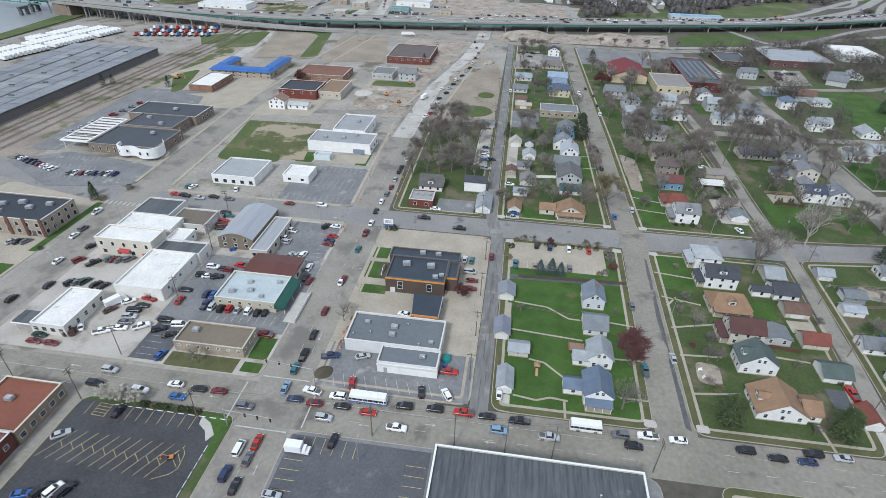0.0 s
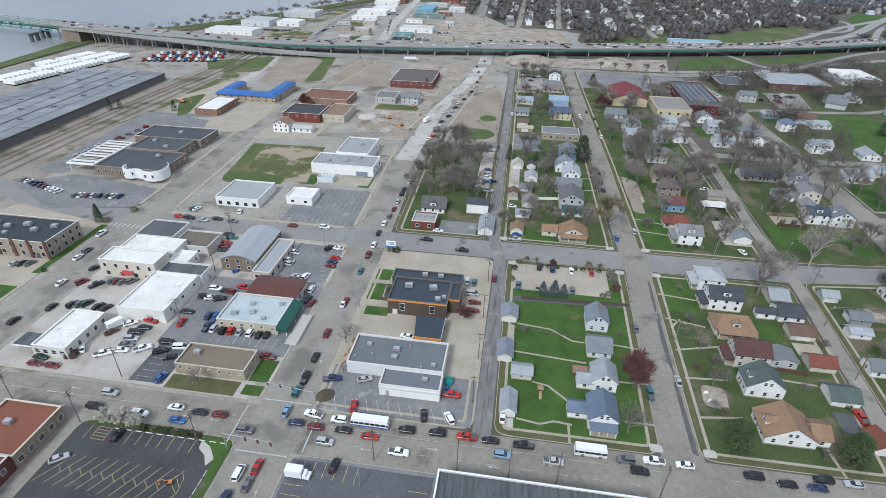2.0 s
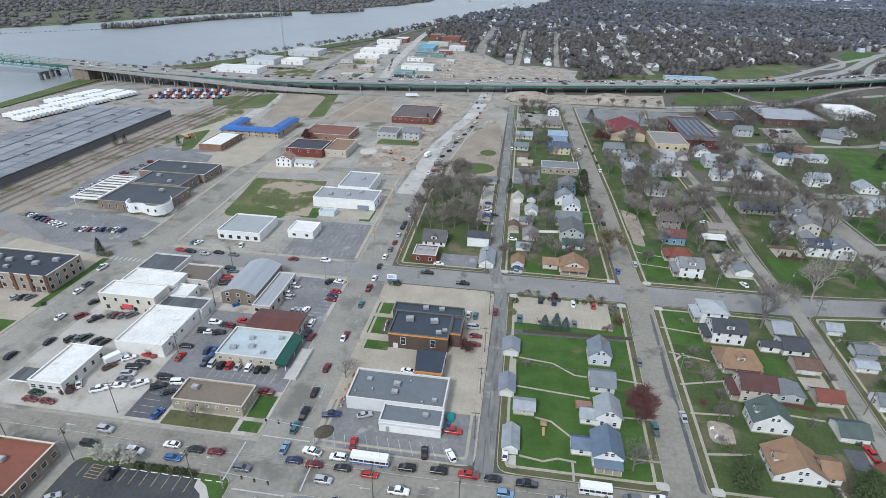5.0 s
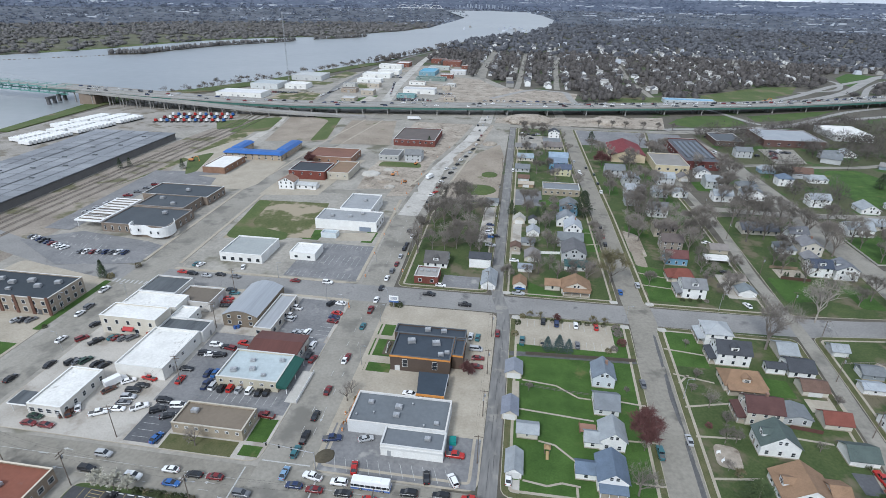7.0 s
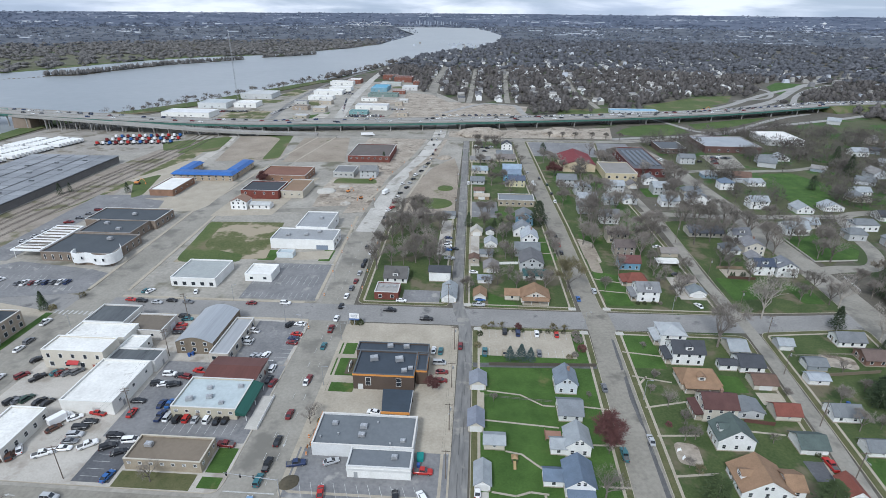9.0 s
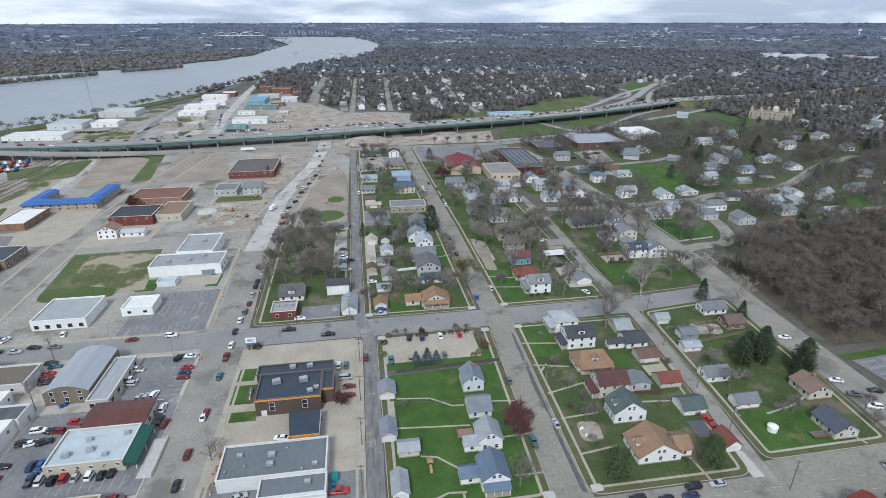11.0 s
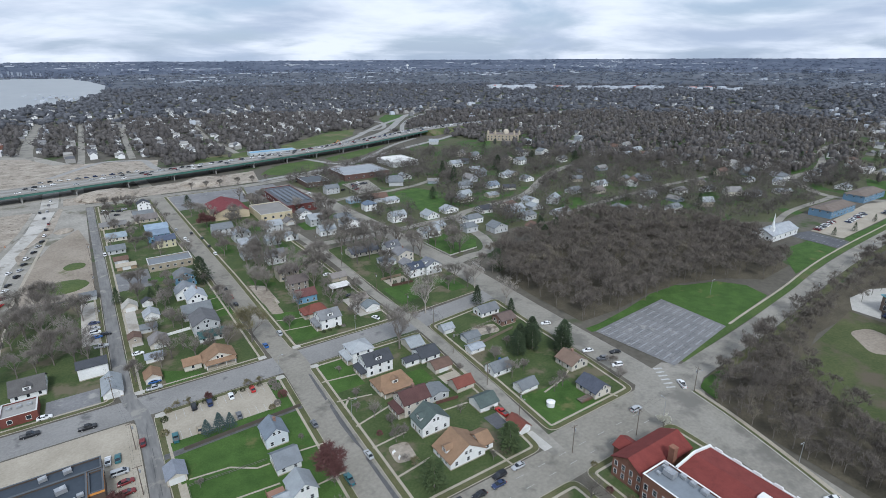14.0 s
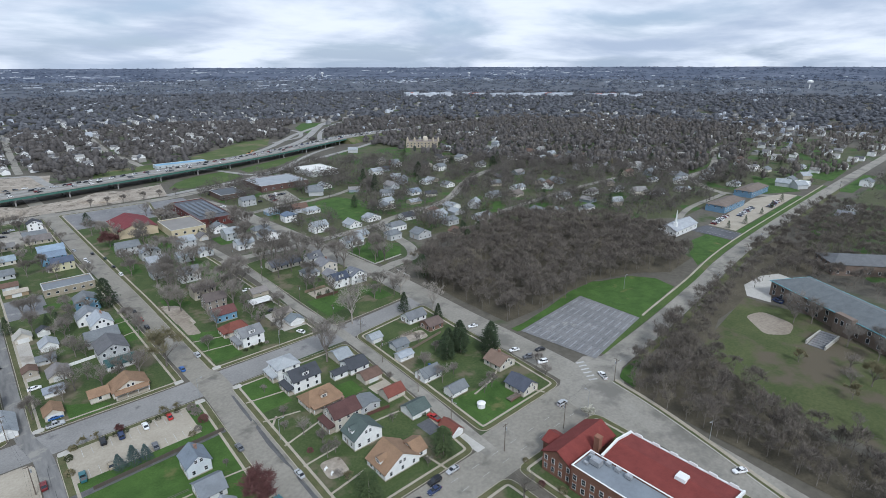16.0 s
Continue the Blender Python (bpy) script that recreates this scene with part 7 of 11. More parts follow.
def garage(x0, y0, x1, y1, wall=WHT, roof=GR, ridge="y", front="S", rise=1.5, name="garage", label=""):
    ob = house(x0, y0, x1, y1, wall, roof, 1, ridge, rise, wins=False, name=name, eave=2.5, doors=False, label=label or "small %s wooden %s with a %s roof" % (COLOR_WORDS.get(wall, "pale"), name, COLOR_WORDS.get(roof, "grey")), group="garages")
    w, d = (x1 - x0) * 0.88, (y1 - y0) * 0.84
    x, y, turn = side_spot(front, w, d, 0)
    door(ob, x, y, turn, min(4.4, (w if front in "SN" else d) - 1), 2.15, (0.68, 0.68, 0.66), 0, "garage_door")
    window(ob, *side_spot("S" if front != "S" else "E", w, d, 0)[:2], 1.5, side_spot("S" if front != "S" else "E", w, d, 0)[2], 0.7, 0.7)
    return ob


# between the alley and the street
garage(0.4, 150.6, 6.6, 158.6, CRM, (0.27, 0.29, 0.33))
garage(0.2, 130.2, 5.6, 139, CRM, (0.25, 0.27, 0.32))
garage(5.0, 123.2, 11.9, 129, CRM, LG, "x", "W", 1.2, "shed")
garage(2.4, 107.6, 7.3, 117, WHT, LG, "y", "S")
house(29.8, 150.8, 37.4, 159.4, (0.66, 0.70, 0.73), (0.22, 0.255, 0.295), 1.5, "y", 2.8, chimney=True, trim=WHT)
house(29.2, 137.2, 37, 146.0, (0.74, 0.75, 0.75), (0.23, 0.25, 0.27), 1, "x", 2.6)
house(29.2, 122.4, 36.8, 130.4, WHT, LG, 1.5, "y", 2.8)
house(25, 122.8, 29.6, 127.6, WHT, LG, 1, "x", 1.6, label="low white side wing with a pale grey roof", doors=False)
house(27.0, 107.4, 35.2, 117.0, WHT, BL, 1.5, "y", 2.8, porch="S")
house(21.6, 110.8, 27.2, 115.6, WHT, BL, 1, "x", 1.6, label="low white side wing with a slate blue roof", doors=False)
# east of the street
house(74.4, 182.8, 84.4, 192.6, WHT, (0.44, 0.46, 0.47), 2, "y", 2.4, hip=4.4, porch="W", chimney=False)
house(75, 170.6, 87, 179.6, WHT, DG, 2, "x", 3.0, porch="W", dormer="S")
house(73.6, 156.2, 87.6, 165.6, CRM, OR_, 1, "x", 3.2, hip=3.0, porch="S", dormer="S")
house(75.0, 140.4, 86.0, 149.2, CRM, MR, 2, "x", 2.8, porch="W", chimney=True)
house(86.6, 142.4, 95.4, 149.6, GRYW, GR, 1, "y", 1.2, label="low grey addition with a grey roof behind the house", doors=False)
house(74.6, 127.8, 86, 136.0, WHT, GN, 1.5, "y", 3.8, dormer="W")
house(74.0, 110.2, 88, 120.6, WHT, OR_, 1, "y", 4.2, dormer="W")
house(87.0, 111.4, 91.8, 119.2, WHT, OR_, 1, "x", 2.0, label="low east wing of the orange-roofed house", doors=False)
garage(99, 177.4, 106.6, 188, CRM, LG, "x", "E", 2.2, "shed")
house(98.4, 167.4, 107.4, 176.4, WHT, DG, 1, "x", 2.2, label="white cottage with a dark grey roof by the alley")
house(91.4, 168.4, 98, 172.4, WHT, DG, 1, "x", 1.0, label="long low white shed with a dark roof", name="shed", doors=False)
garage(98.6, 157.4, 107.6, 165.4, CRM, BR, "x", "S", 1.8)
garage(98.6, 142, 107.4, 149.4, CRM, RD, "x", "E", 2.2)
garage(98.6, 127.4, 107.6, 136, WHT, GN, "x", "S", 2.2)
garage(102.4, 110.6, 107.8, 118.6, WHT, RD, "y", "S", 1.8)
# past the alley
garage(119.6, 183.0, 126, 189.4, GRYW, LG, "x", "S", 1.6, "shed")
garage(123.4, 170.0, 131.4, 177, (0.3, 0.33, 0.35), GR, "x", "W", 1.4)
garage(119.4, 161.6, 127.2, 167.2, WHT, (0.4, 0.43, 0.46), "x", "W", 1.0)
house(116.8, 142.8, 126.0, 149.4, WHT, GR, 1, "x", 2.4)
garage(118.2, 127.8, 127.0, 134.2, WHT, GR, "x", "W", 2.0)
house(145.4, 129, 155, 138.6, (0.58, 0.55, 0.47), (0.24, 0.17, 0.13), 1, "y", 2.6, chimney=True)
house(138.9, 110.8, 147.6, 120.8, CRM, (0.10, 0.11, 0.14), 1, "y", 2.6)
ob = thing("deck", "reddish wooden deck behind a small house", "deck", (136.4, 114.2, 0.14))
part("floor", Solid().box(-3.2, -2.2, 0.6, 3.0, 0.4, 0.75).mesh("floor", pole_wood), ob)
for k in range(12):
    part("rail_board", cached("rail_board", lambda: Solid().box(-0.05, -0.03, 0.1, 0.05, 0.03, 1.6).mesh("rail_board", trim_paint)), ob, (-3.1 + 0.55 * k, -2.2, 0), color=(0.24, 0.12, 0.10))
for x in (-3, 2.8):
    part("post", cached("deck_post", lambda: Solid().box(-0.08, -0.08, -0.2, 0.08, 0.08, 0.6).mesh("post", pole_wood)), ob, (x, -2, 0))
thing("garden_shed", "tiny round white garden shed on the lawn", "shed", (123, 117.6, 0.1), mesh=Solid().tube((0, 0, -0.1), (0, 0, 1.9), 1.5, 1.5, 10).tube((0, 0, 1.9), (0, 0, 2.6), 1.7, 0.2, 10).mesh("garden_shed", white_paint))
house(144, 187, 155, 194.4, WHT, (0.20, 0.21, 0.22), 1, "x", 2.4)
house(146.8, 174.8, 155.4, 183, (0.22, 0.13, 0.10), (0.16, 0.12, 0.105), 1, "x", 2.0, label="small brown brick cottage with a brown gabled roof")
# north of the side street, west of the street
house(22.4, 213.4, 35.6, 222.4, CRM, OR_, 1, "y", 3.2, porch="S", dormer="")
house(15.4, 215.4, 22.2, 221.4, CRM, OR_, 1, "x", 1.8, label="side wing of the orange-roofed bungalow", doors=False)
garage(1.0, 213.4, 7.4, 221.6, CRM, OR_, "y", "S", 1.8)
garage(2.8, 230.4, 10.2, 236, WHT, (0.3, 0.33, 0.37), "x", "W", 1.4)
garage(5.6, 242, 14, 252, CRM, (0.26, 0.245, 0.24), "y", "S", 2.0)
garage(-1.6, 253, 4, 259.6, (0.4, 0.36, 0.3), BR, "y", "W", 1.2)
garage(3.8, 260.6, 11.4, 266.6, GRYW, GR, "x", "W", 1.4)
garage(6.4, 273.4, 14, 282.4, WHT, (0.42, 0.44, 0.46), "y", "S", 2.2)
garage(7.4, 292.2, 13, 297.6, WHT, DG, "y", "S", 1.4)
garage(-1.4, 290.4, 6, 297.6, CRM, (0.55, 0.53, 0.47), "y", "S", 2.6)
house(25, 236.4, 36, 241, WHT, (0.06, 0.13, 0.13), 1, "x", 2.2, label="long white house with a dark teal roof")
house(24, 244, 36, 258, GRYW, (0.16, 0.16, 0.165), 2, "y", 3.0, dormer="S")
house(22.6, 263, 36.2, 272, GRYW, GR, 1.5, "x", 2.8)
house(27, 276, 36.4, 288, WHT, (0.46, 0.49, 0.52), 2, "y", 3.2, chimney=True)
house(23.4, 290.6, 34.4, 300.6, WHT, (0.27, 0.29, 0.31), 1.5, "y", 3.2)
house(26, 310, 37, 321, BLU, GR, 2, "y", 2.6)
house(25.4, 387.6, 37.8, 397, YEL, (0.10, 0.12, 0.17), 2, "x", 2.4, porch="W")
house(22.2, 419, 37.4, 430, BLU, (0.30, 0.38, 0.47), 2, "x", 2.6)
house(22, 404, 36, 413, BLU, (0.22, 0.28, 0.36), 2, "x", 2.4)
house(-2, 422, 11, 432, CRM, (0.32, 0.38, 0.42), 1, "x", 2.4)
house(-3, 392, 8, 402, GRYW, GR, 1, "x", 2.2)
house(-4.6, 456.6, 13.6, 462, TANW, (0.24, 0.235, 0.23), 1, "x", 2.4)
house(18.6, 461, 35.2, 470, TANW, (0.2, 0.18, 0.17), 1, "x", 3.2)
house(24.4, 503, 34.6, 512, WHT, DG, 2, "y", 2.6)
house(19, 478, 34, 486, GRYW, GR, 1, "x", 2.4)
garage(-0.4, 356.6, 11.4, 363.6, (0.36, 0.27, 0.17), TANW, "x", "S", 1.2)
garage(-0.6, 370, 8, 377, GRYW, BR, "x", "S", 1.6)
# beside the avenue
house(-21, 230.6, -9.4, 239, WHT, DG, 2, "x", 1.6, wins=False, label="plain white two-storey house with a flat dark roof")
garage(-13.4, 210.2, -6, 226, WHT, LG, "y", "S", 2.2)
house(-42, 228, -30.5, 240, WHT, (0.13, 0.125, 0.12), 1, "x", 3.6, dormer="S")
house(-158, 323.4, -147, 333, WHT, (0.30, 0.2, 0.15), 2, "y", 2.6)
house(-146.6, 325.4, -132.5, 333, WHT, (0.5, 0.51, 0.5), 1, "x", 1.2, label="low white flat building beside the bar", doors=False)
house(-89.5, 403, -76, 416, GRYW, (0.22, 0.225, 0.225), 2, "x", 2.8)
garage(-19.4, 317, -10.8, 326, GRYW, GR, "x", "E", 1.4)
# east of the street, north of the side street
house(74.6, 218, 85, 228.4, WHT, (0.245, 0.25, 0.255), 2, "x", 2.6, porch="W", dormer="S")
house(74, 232.6, 84, 241.6, CRM, RD, 1, "x", 2.8, porch="W", hip=3)
house(74.6, 251, 85.4, 259, BLU, (0.16, 0.075, 0.07), 1.5, "x", 2.6)
garage(98.6, 235, 107.6, 242.6, CRM, (0.30, 0.265, 0.235), "x", "E", 1.4)
garage(99.8, 223.4, 108.2, 230.6, WHT, (0.24, 0.27, 0.285), "y", "S", 1.8)
garage(100.4, 268.4, 110.4, 277.4, TANW, (0.27, 0.245, 0.225), "x", "E", 1.8)
ob = thing("carport", "open white-roofed carport by the alley", "carport", (101, 259, 0.14))
TAKEN.append((94, 255, 107, 264))
part("roof", Solid().box(-6, -3.6, 2.4, 5.6, 3.4, 2.6).mesh("roof", white_roof), ob)
for x in (-5.6, 5.2):
    for y in (-3.3, 3.0):
        part("post", cached("carport_post", lambda: Solid().box(-0.07, -0.07, -0.3, 0.07, 0.07, 2.4).mesh("post", white_paint)), ob, (x, y, 0))
house(78.4, 315.8, 90, 325, WHT, (0.2, 0.21, 0.22), 2, "x", 3.0, dormer="S")
house(71.6, 372.6, 83.6, 383, GRYW, (0.34, 0.36, 0.38), 2, "y", 2.8)
house(70, 349.4, 83, 360, GRYW, (0.36, 0.38, 0.40), 2, "x", 2.6)
house(67.6, 333, 77, 343, GRYW, GR, 1.5, "y", 2.8)
house(76, 286, 88, 296, TANW, (0.16, 0.135, 0.125), 2, "x", 2.8)
house(76, 268, 87, 277, (0.3, 0.26, 0.22), (0.15, 0.125, 0.115), 2, "x", 2.8)
house(101.6, 355, 111, 363, WHT, LG, 1, "y", 2.2)
garage(113.6, 391, 122, 402, CRM, (0.2, 0.19, 0.185), "y", "S", 2.2)
house(88, 352, 98, 362, GRYW, LG, 1.5, "x", 2.6)
# far side of the back alley
house(125.6, 298.6, 146.4, 310, CRM, (0.14, 0.145, 0.16), 1, "x", 3.0)
house(147, 291, 157, 300, WHT, (0.17, 0.175, 0.19), 2, "x", 2.8, dormer="S")
house(135.8, 274.6, 145, 284, WHT, GR, 1, "x", 2.6, hip=3)
house(146, 274, 157, 285, CRM, (0.25, 0.25, 0.26), 2, "y", 2.4, chimney=True)
house(144, 262, 152, 271, CRM, (0.26, 0.26, 0.27), 1, "y", 2.2)
house(140.4, 249.4, 150, 258, WHT, (0.07, 0.085, 0.12), 2, "x", 2.6, dormer="S")
house(150.4, 248, 161, 258, WHT, (0.19, 0.20, 0.22), 2, "y", 2.6, dormer="W")
# wooded slope
SLOPE = ((181, 394, WHT, BL, 2), (184, 352, WHT, LG, 2), (183.6, 306, WHT, LG, 1.5), (210.6, 345, WHT, LG, 1), (206, 405, WHT, LG, 1), (200, 318, CRM, LG, 1), (232, 288, GRYW, GR, 1.5), (345, 508, WHT, LG, 1.5),
         (272, 300, GRYW, GR, 1.5), (231, 351, WHT, LG, 1), (357, 430, WHT, LG, 1), (315, 400, WHT, (0.25, 0.3, 0.36), 1), (456, 518, WHT, DG, 2), (400, 545, RD, GR, 1.5), (364, 340, GRYW, GR, 1), (361, 258, CRM, LG, 1), (385, 250, WHT, GR, 1.5),
         (405, 346, WHT, LG, 1), (364, 404, WHT, GR, 1), (278, 322, (0.34, 0.42, 0.48), LG, 1), (216, 300, GRYW, GR, 1.5), (258, 276, TANW, BR, 1), (300, 293, GRYW, LG, 1), (384, 328, TANW, (0.2, 0.17, 0.15), 1), (351, 278, GRYW, GR, 1),
         (471, 462, WHT, GR, 1.5), (417, 477, WHT, GR, 2), (482, 509, WHT, GR, 2), (630, 585, WHT, LG, 1), (656, 560, CRM, LG, 1), (396, 534, WHT, GR, 1.5), (643, 172, WHT, GR, 1.5), (742, 192, WHT, LG, 1), (638, 158, WHT, WHT, 1),
         (694, 214, CRM, GR, 1), (586, 206, WHT, LG, 1), (575, 258, WHT, GR, 2), (628, 252, WHT, GR, 1.5), (684, 114, WHT, GR, 2), (510, 92, GRYW, (0.22, 0.23, 0.25), 2), (754, 266, WHT, BR, 1), (126, 352, WHT, LG, 1.5), (146, 358, WHT, GR, 1.5), (128, 378, GRYW, LG, 2), (150, 380, CRM, GR, 1), (128, 402, WHT, GR, 1.5), (96, 380, GRYW, LG, 2), (62, 392, GRYW, GR, 2), (180, 424, (0.30, 0.42, 0.52), LG, 1), (176, 467, GRYW, GR, 2), (246, 474, GRYW, GR, 1.5), (265, 484, WHT, LG, 1), (229, 316, WHT, GR, 1.5), (274, 388, WHT, LG, 1), (262, 372, CRM, GR, 1))
for n, (x, y, wc, rc, st) in enumerate(SLOPE):
    w, d = 10.5 + (n * 7 % 5), 9 + (n * 5 % 4)
    house(x, y, x + w, y + d, wc, rc, st, "x" if n % 3 else "y", 2.4 + 0.2 * (n % 4), hip=0 if n % 4 else 2.5)


# ---- far homes, plainer ----
def plain_home(wall, roof):
    def make():
        s, r = pitched(11, 9, 3.6, 2.8, "x")
        return s.mesh("wall", siding), r.mesh("roof", shingle)
    return cached("plain_home", make)


rng = random.Random(4)
HOMES = ((249, 467), (265, 452), (198, 348), (312, 340), (206, 419), (303, 325), (275, 303), (351, 268), (428, 250), (422, 671), (398, 567), (428, 512), (416, 476), (207, 402), (602, 246), (596, 222), (721, 255), (627, 177), (627, 163), (685, 175),
         (518, 104), (563, 104), (385, 250), (367, 266), (629, 402), (759, 317), (497, 246), (527, 236), (483, 258), (690, 630), (610, 535), (715, 667), (616, 611), (580, 429), (330, 330), (360, 352), (298, 376), (288, 340), (262, 340), (320, 440), (345, 455), (375, 440), (330, 390), (410, 380), (440, 400), (300, 420), (285, 455), (400, 330), (440, 335), (470, 345), (500, 300), (450, 290), (480, 280), (415, 296), (550, 280), (580, 300))
near_homes = [p for p in HOMES if free(*p, 4)]
for k in range(90):
    x, y = rng.uniform(225, 640), rng.uniform(240, 620)
    if y < 0.55 * x + 330 and (x > 385 or y > 300) and free(x, y, 8) and all((x - a) ** 2 + (y - b) ** 2 > 380 for a, b in near_homes):
        near_homes.append((x, y))
PALE = (WHT, CRM, GRYW, TANW, (0.55, 0.57, 0.6), (0.3, 0.34, 0.38))
ROOFS = (GR, LG, DG, BR, LG, (0.27, 0.26, 0.25))
far_joined = []
for n, (x, y) in enumerate(near_homes):
    if not free(x, y, 4):
        continue
    wc, rc = rng.choice(PALE), rng.choice(ROOFS)
    wm, rm = plain_home(wc, rc)
    ob = thing("house", "%s house with a %s roof among bare trees" % (COLOR_WORDS.get(wc, "pale"), COLOR_WORDS.get(rc, "brown")), "house", (x, y, 0.1), rng.choice((0, 90, 30, -30)) + rng.uniform(-6, 6), "far houses")
    ob.scale = (rng.uniform(0.9, 1.35), rng.uniform(0.9, 1.2), rng.choice((0.75, 0.9, 1.2)))
    part("wall", wm, ob, color=wc)
    part("roof", rm, ob, color=rc)
    TAKEN.append((x - 5, y - 5, x + 5, y + 5))
# rows of homes along the streets beyond the viaduct
for street in ([(-68, 900), (-74, 1174), (-70, 1694)], [(-10, 800), (-5, 1228), (0, 1500)], [(45, 800), (55, 1138), (62, 1400)], [(100, 780), (112, 1138), (120, 1500)], [(163, 790), (156, 877), (175, 1171), (190, 1500)], [(225, 840), (240, 1180), (255, 1500)], [(285, 870), (300, 1180), (320, 1500)], [(345, 900), (365, 1200), (385, 1500)], [(430, 960), (450, 1300), (470, 1600)], [(520, 1100), (540, 1600)], [(620, 1150), (650, 1600)]):
    for (ax, ay), (bx_, by) in zip(street, street[1:]):
        d = math.hypot(bx_ - ax, by - ay)
        for k in range(int(d // 13)):
            for side in (-13, 13):
                t = k * 13 / d
                x, y = ax + (bx_ - ax) * t + side + rng.uniform(-2, 2), ay + (by - ay) * t + rng.uniform(-2, 2)
                if rng.random() < 0.5 and free(x, y, 3):
                    far_joined.append((x, y))
                    TAKEN.append((x - 4, y - 4, x + 4, y + 4)) if y < 1000 else None
for k in range(400):
    x, y = rng.uniform(560, 1250), rng.uniform(-60, 1050)
    if (y > 160 or y < 100) and free(x, y, 6) and y < 560 + 0.45 * (x - 200):
        far_joined.append((x, y))

s = Solid()
for x, y in far_joined:
    turn = rng.random() < 0.5
    h = rng.choice((3.2, 3.4, 5.4))
    w, d, up = (5.2, 4.2, h + 2.6) if turn else (4.2, 5.2, h + 2.8)
    s.box(x - w, y - d, 0, x + w, y + d, h, rng.choice((0, 0, 0, 1)))
    mi = rng.choice((2, 2, 3, 1))
    if turn:
        s.face([(x - w, y - d - 0.4, h), (x + w, y - d - 0.4, h), (x + w, y, up), (x - w, y, up)], mi).face([(x + w, y + d + 0.4, h), (x - w, y + d + 0.4, h), (x - w, y, up), (x + w, y, up)], mi)
    else:
        s.face([(x - w - 0.4, y + d, h), (x - w - 0.4, y - d, h), (x, y - d, up), (x, y + d, up)], mi).face([(x + w + 0.4, y - d, h), (x + w + 0.4, y + d, h), (x, y + d, up), (x, y - d, up)], mi)
        s.face([(x - w, y - d, h), (x + w, y - d, h), (x, y - d, up)], 0)
thing("far_homes", "pale far homes with grey roofs among bare trees", "houses", kind="stuff", mesh=s.mesh("far_homes", white_paint, deck_concrete, old_asphalt, asphalt))

# specks of roofs and halls in the far woods
s = Solid()
hubs = [(rng.uniform(12, 136), rng.uniform(1100, 2300)) for k in range(60)]
for k in range(800):
    if k % 3:
        ca, cr = rng.choice(hubs)
        a, r = radians(ca + rng.gauss(0, 1.6)), cr + rng.gauss(0, 60)
    else:
        a, r = radians(rng.uniform(5, 138)), rng.uniform(1050, 2400)
    x, y = r * math.cos(a), r * math.sin(a)
    if r > 2420 or x < -0.16 * y + 90 and y > 500:
        continue
    w, d, h = rng.uniform(6, 13), rng.uniform(6, 10), rng.uniform(5, 9)
    s.box(x - w / 2, y - d / 2, 0, x + w / 2, y + d / 2, h, rng.choice((0, 0, 1, 1, 2)), 1.5)
thing("far_roofs", "pale roofs scattered through the far woods", "houses", kind="stuff", mesh=s.mesh("far_roofs", hazed_pale, deck_concrete, old_asphalt))
s = Solid()
for k in range(70):
    a = radians(rng.uniform(29, 52))
    r = 2230 + rng.uniform(-60, 60)
    w = rng.uniform(10, 55)
    x, y = r * math.cos(a), r * math.sin(a)
    s.box(x - w / 2, y - 8, 0, x + w / 2, y + 8, rng.uniform(11, 14), 0 if k % 15 else 1, 1)
thing("far_mall", "pale and red roofs of a far shopping street", "shops", kind="stuff", mesh=s.mesh("far_mall", hazed_pale, mat("far_red", (0.40, 0.16, 0.13), (0.48, 0.22, 0.18))))
s = Solid()
hubs = [(rng.uniform(10, 140), rng.uniform(2400, 4700)) for k in range(90)]
for k in range(2000):
    ca, cr = rng.choice(hubs)
    a, r = radians(ca + rng.gauss(0, 2.2)), max(2380, min(4780, cr + rng.gauss(0, 70)))
    w = rng.uniform(3, 10) if k % 12 else rng.uniform(25, 70)
    x, y, z = r * math.cos(a), r * math.sin(a), far_height(r)
    s.box(x - w / 2, y - 5, z - 6, x + w / 2, y + 5, z + rng.uniform(2.5, 5), 0 if k % 3 == 0 else 1, 0.5)
for k in range(16):
    x, y, z = on_far(-620 + 28 * k, 5200 + rng.uniform(-100, 100))
    s.box(x - 4, y - 4, z - 8, x + 4, y + 4, z + rng.uniform(8, 26), 1, 0.3)
# both roof tints here include the blue of the haze
thing("far_town", "pale specks of far town roofs at the horizon, haze in their colour", "town", kind="stuff", mesh=s.mesh("far_town", hazed_pale, mat("hazed_grey", (0.19, 0.22, 0.27), (0.32, 0.35, 0.40), s1=0.004, s2=0.02)))


def water_tower(x, y, k):
    ob = thing("water_tower", "white ball water tower far away", "water tower", (x, y, far_height(math.hypot(x, y))), 0, "water towers")
    ob.scale = (k, k, k)
    part("stem", cached("stem", lambda: Solid().tube((0, 0, -5), (0, 0, 40), 6, 4, 8).mesh("stem", white_paint)), ob)
    part("tank", cached("tank", lambda: Solid().tube((0, 0, 36), (0, 0, 44), 6, 22, 12).tube((0, 0, 44), (0, 0, 54), 22, 22, 12).tube((0, 0, 54), (0, 0, 62), 22, 6, 12).mesh("tank", white_paint)), ob)


water_tower(1778, 3130, 0.42)
water_tower(2512, 2579, 0.40)
water_tower(2720, 745, 0.55)


# ---- viaduct and river bridge ----
deck = smooth([(-552, 581), (-517, 577), (-471, 573), (-431, 570), (-395, 568), (-350, 566), (-295, 567), (-240, 572), (-160, 585), (-78, 597), (45, 622), (174, 653), (300, 694), (427, 752), (510, 790), (590, 822), (700, 852), (850, 885), (1100, 950)], 6)
DECK_Z = 8.6


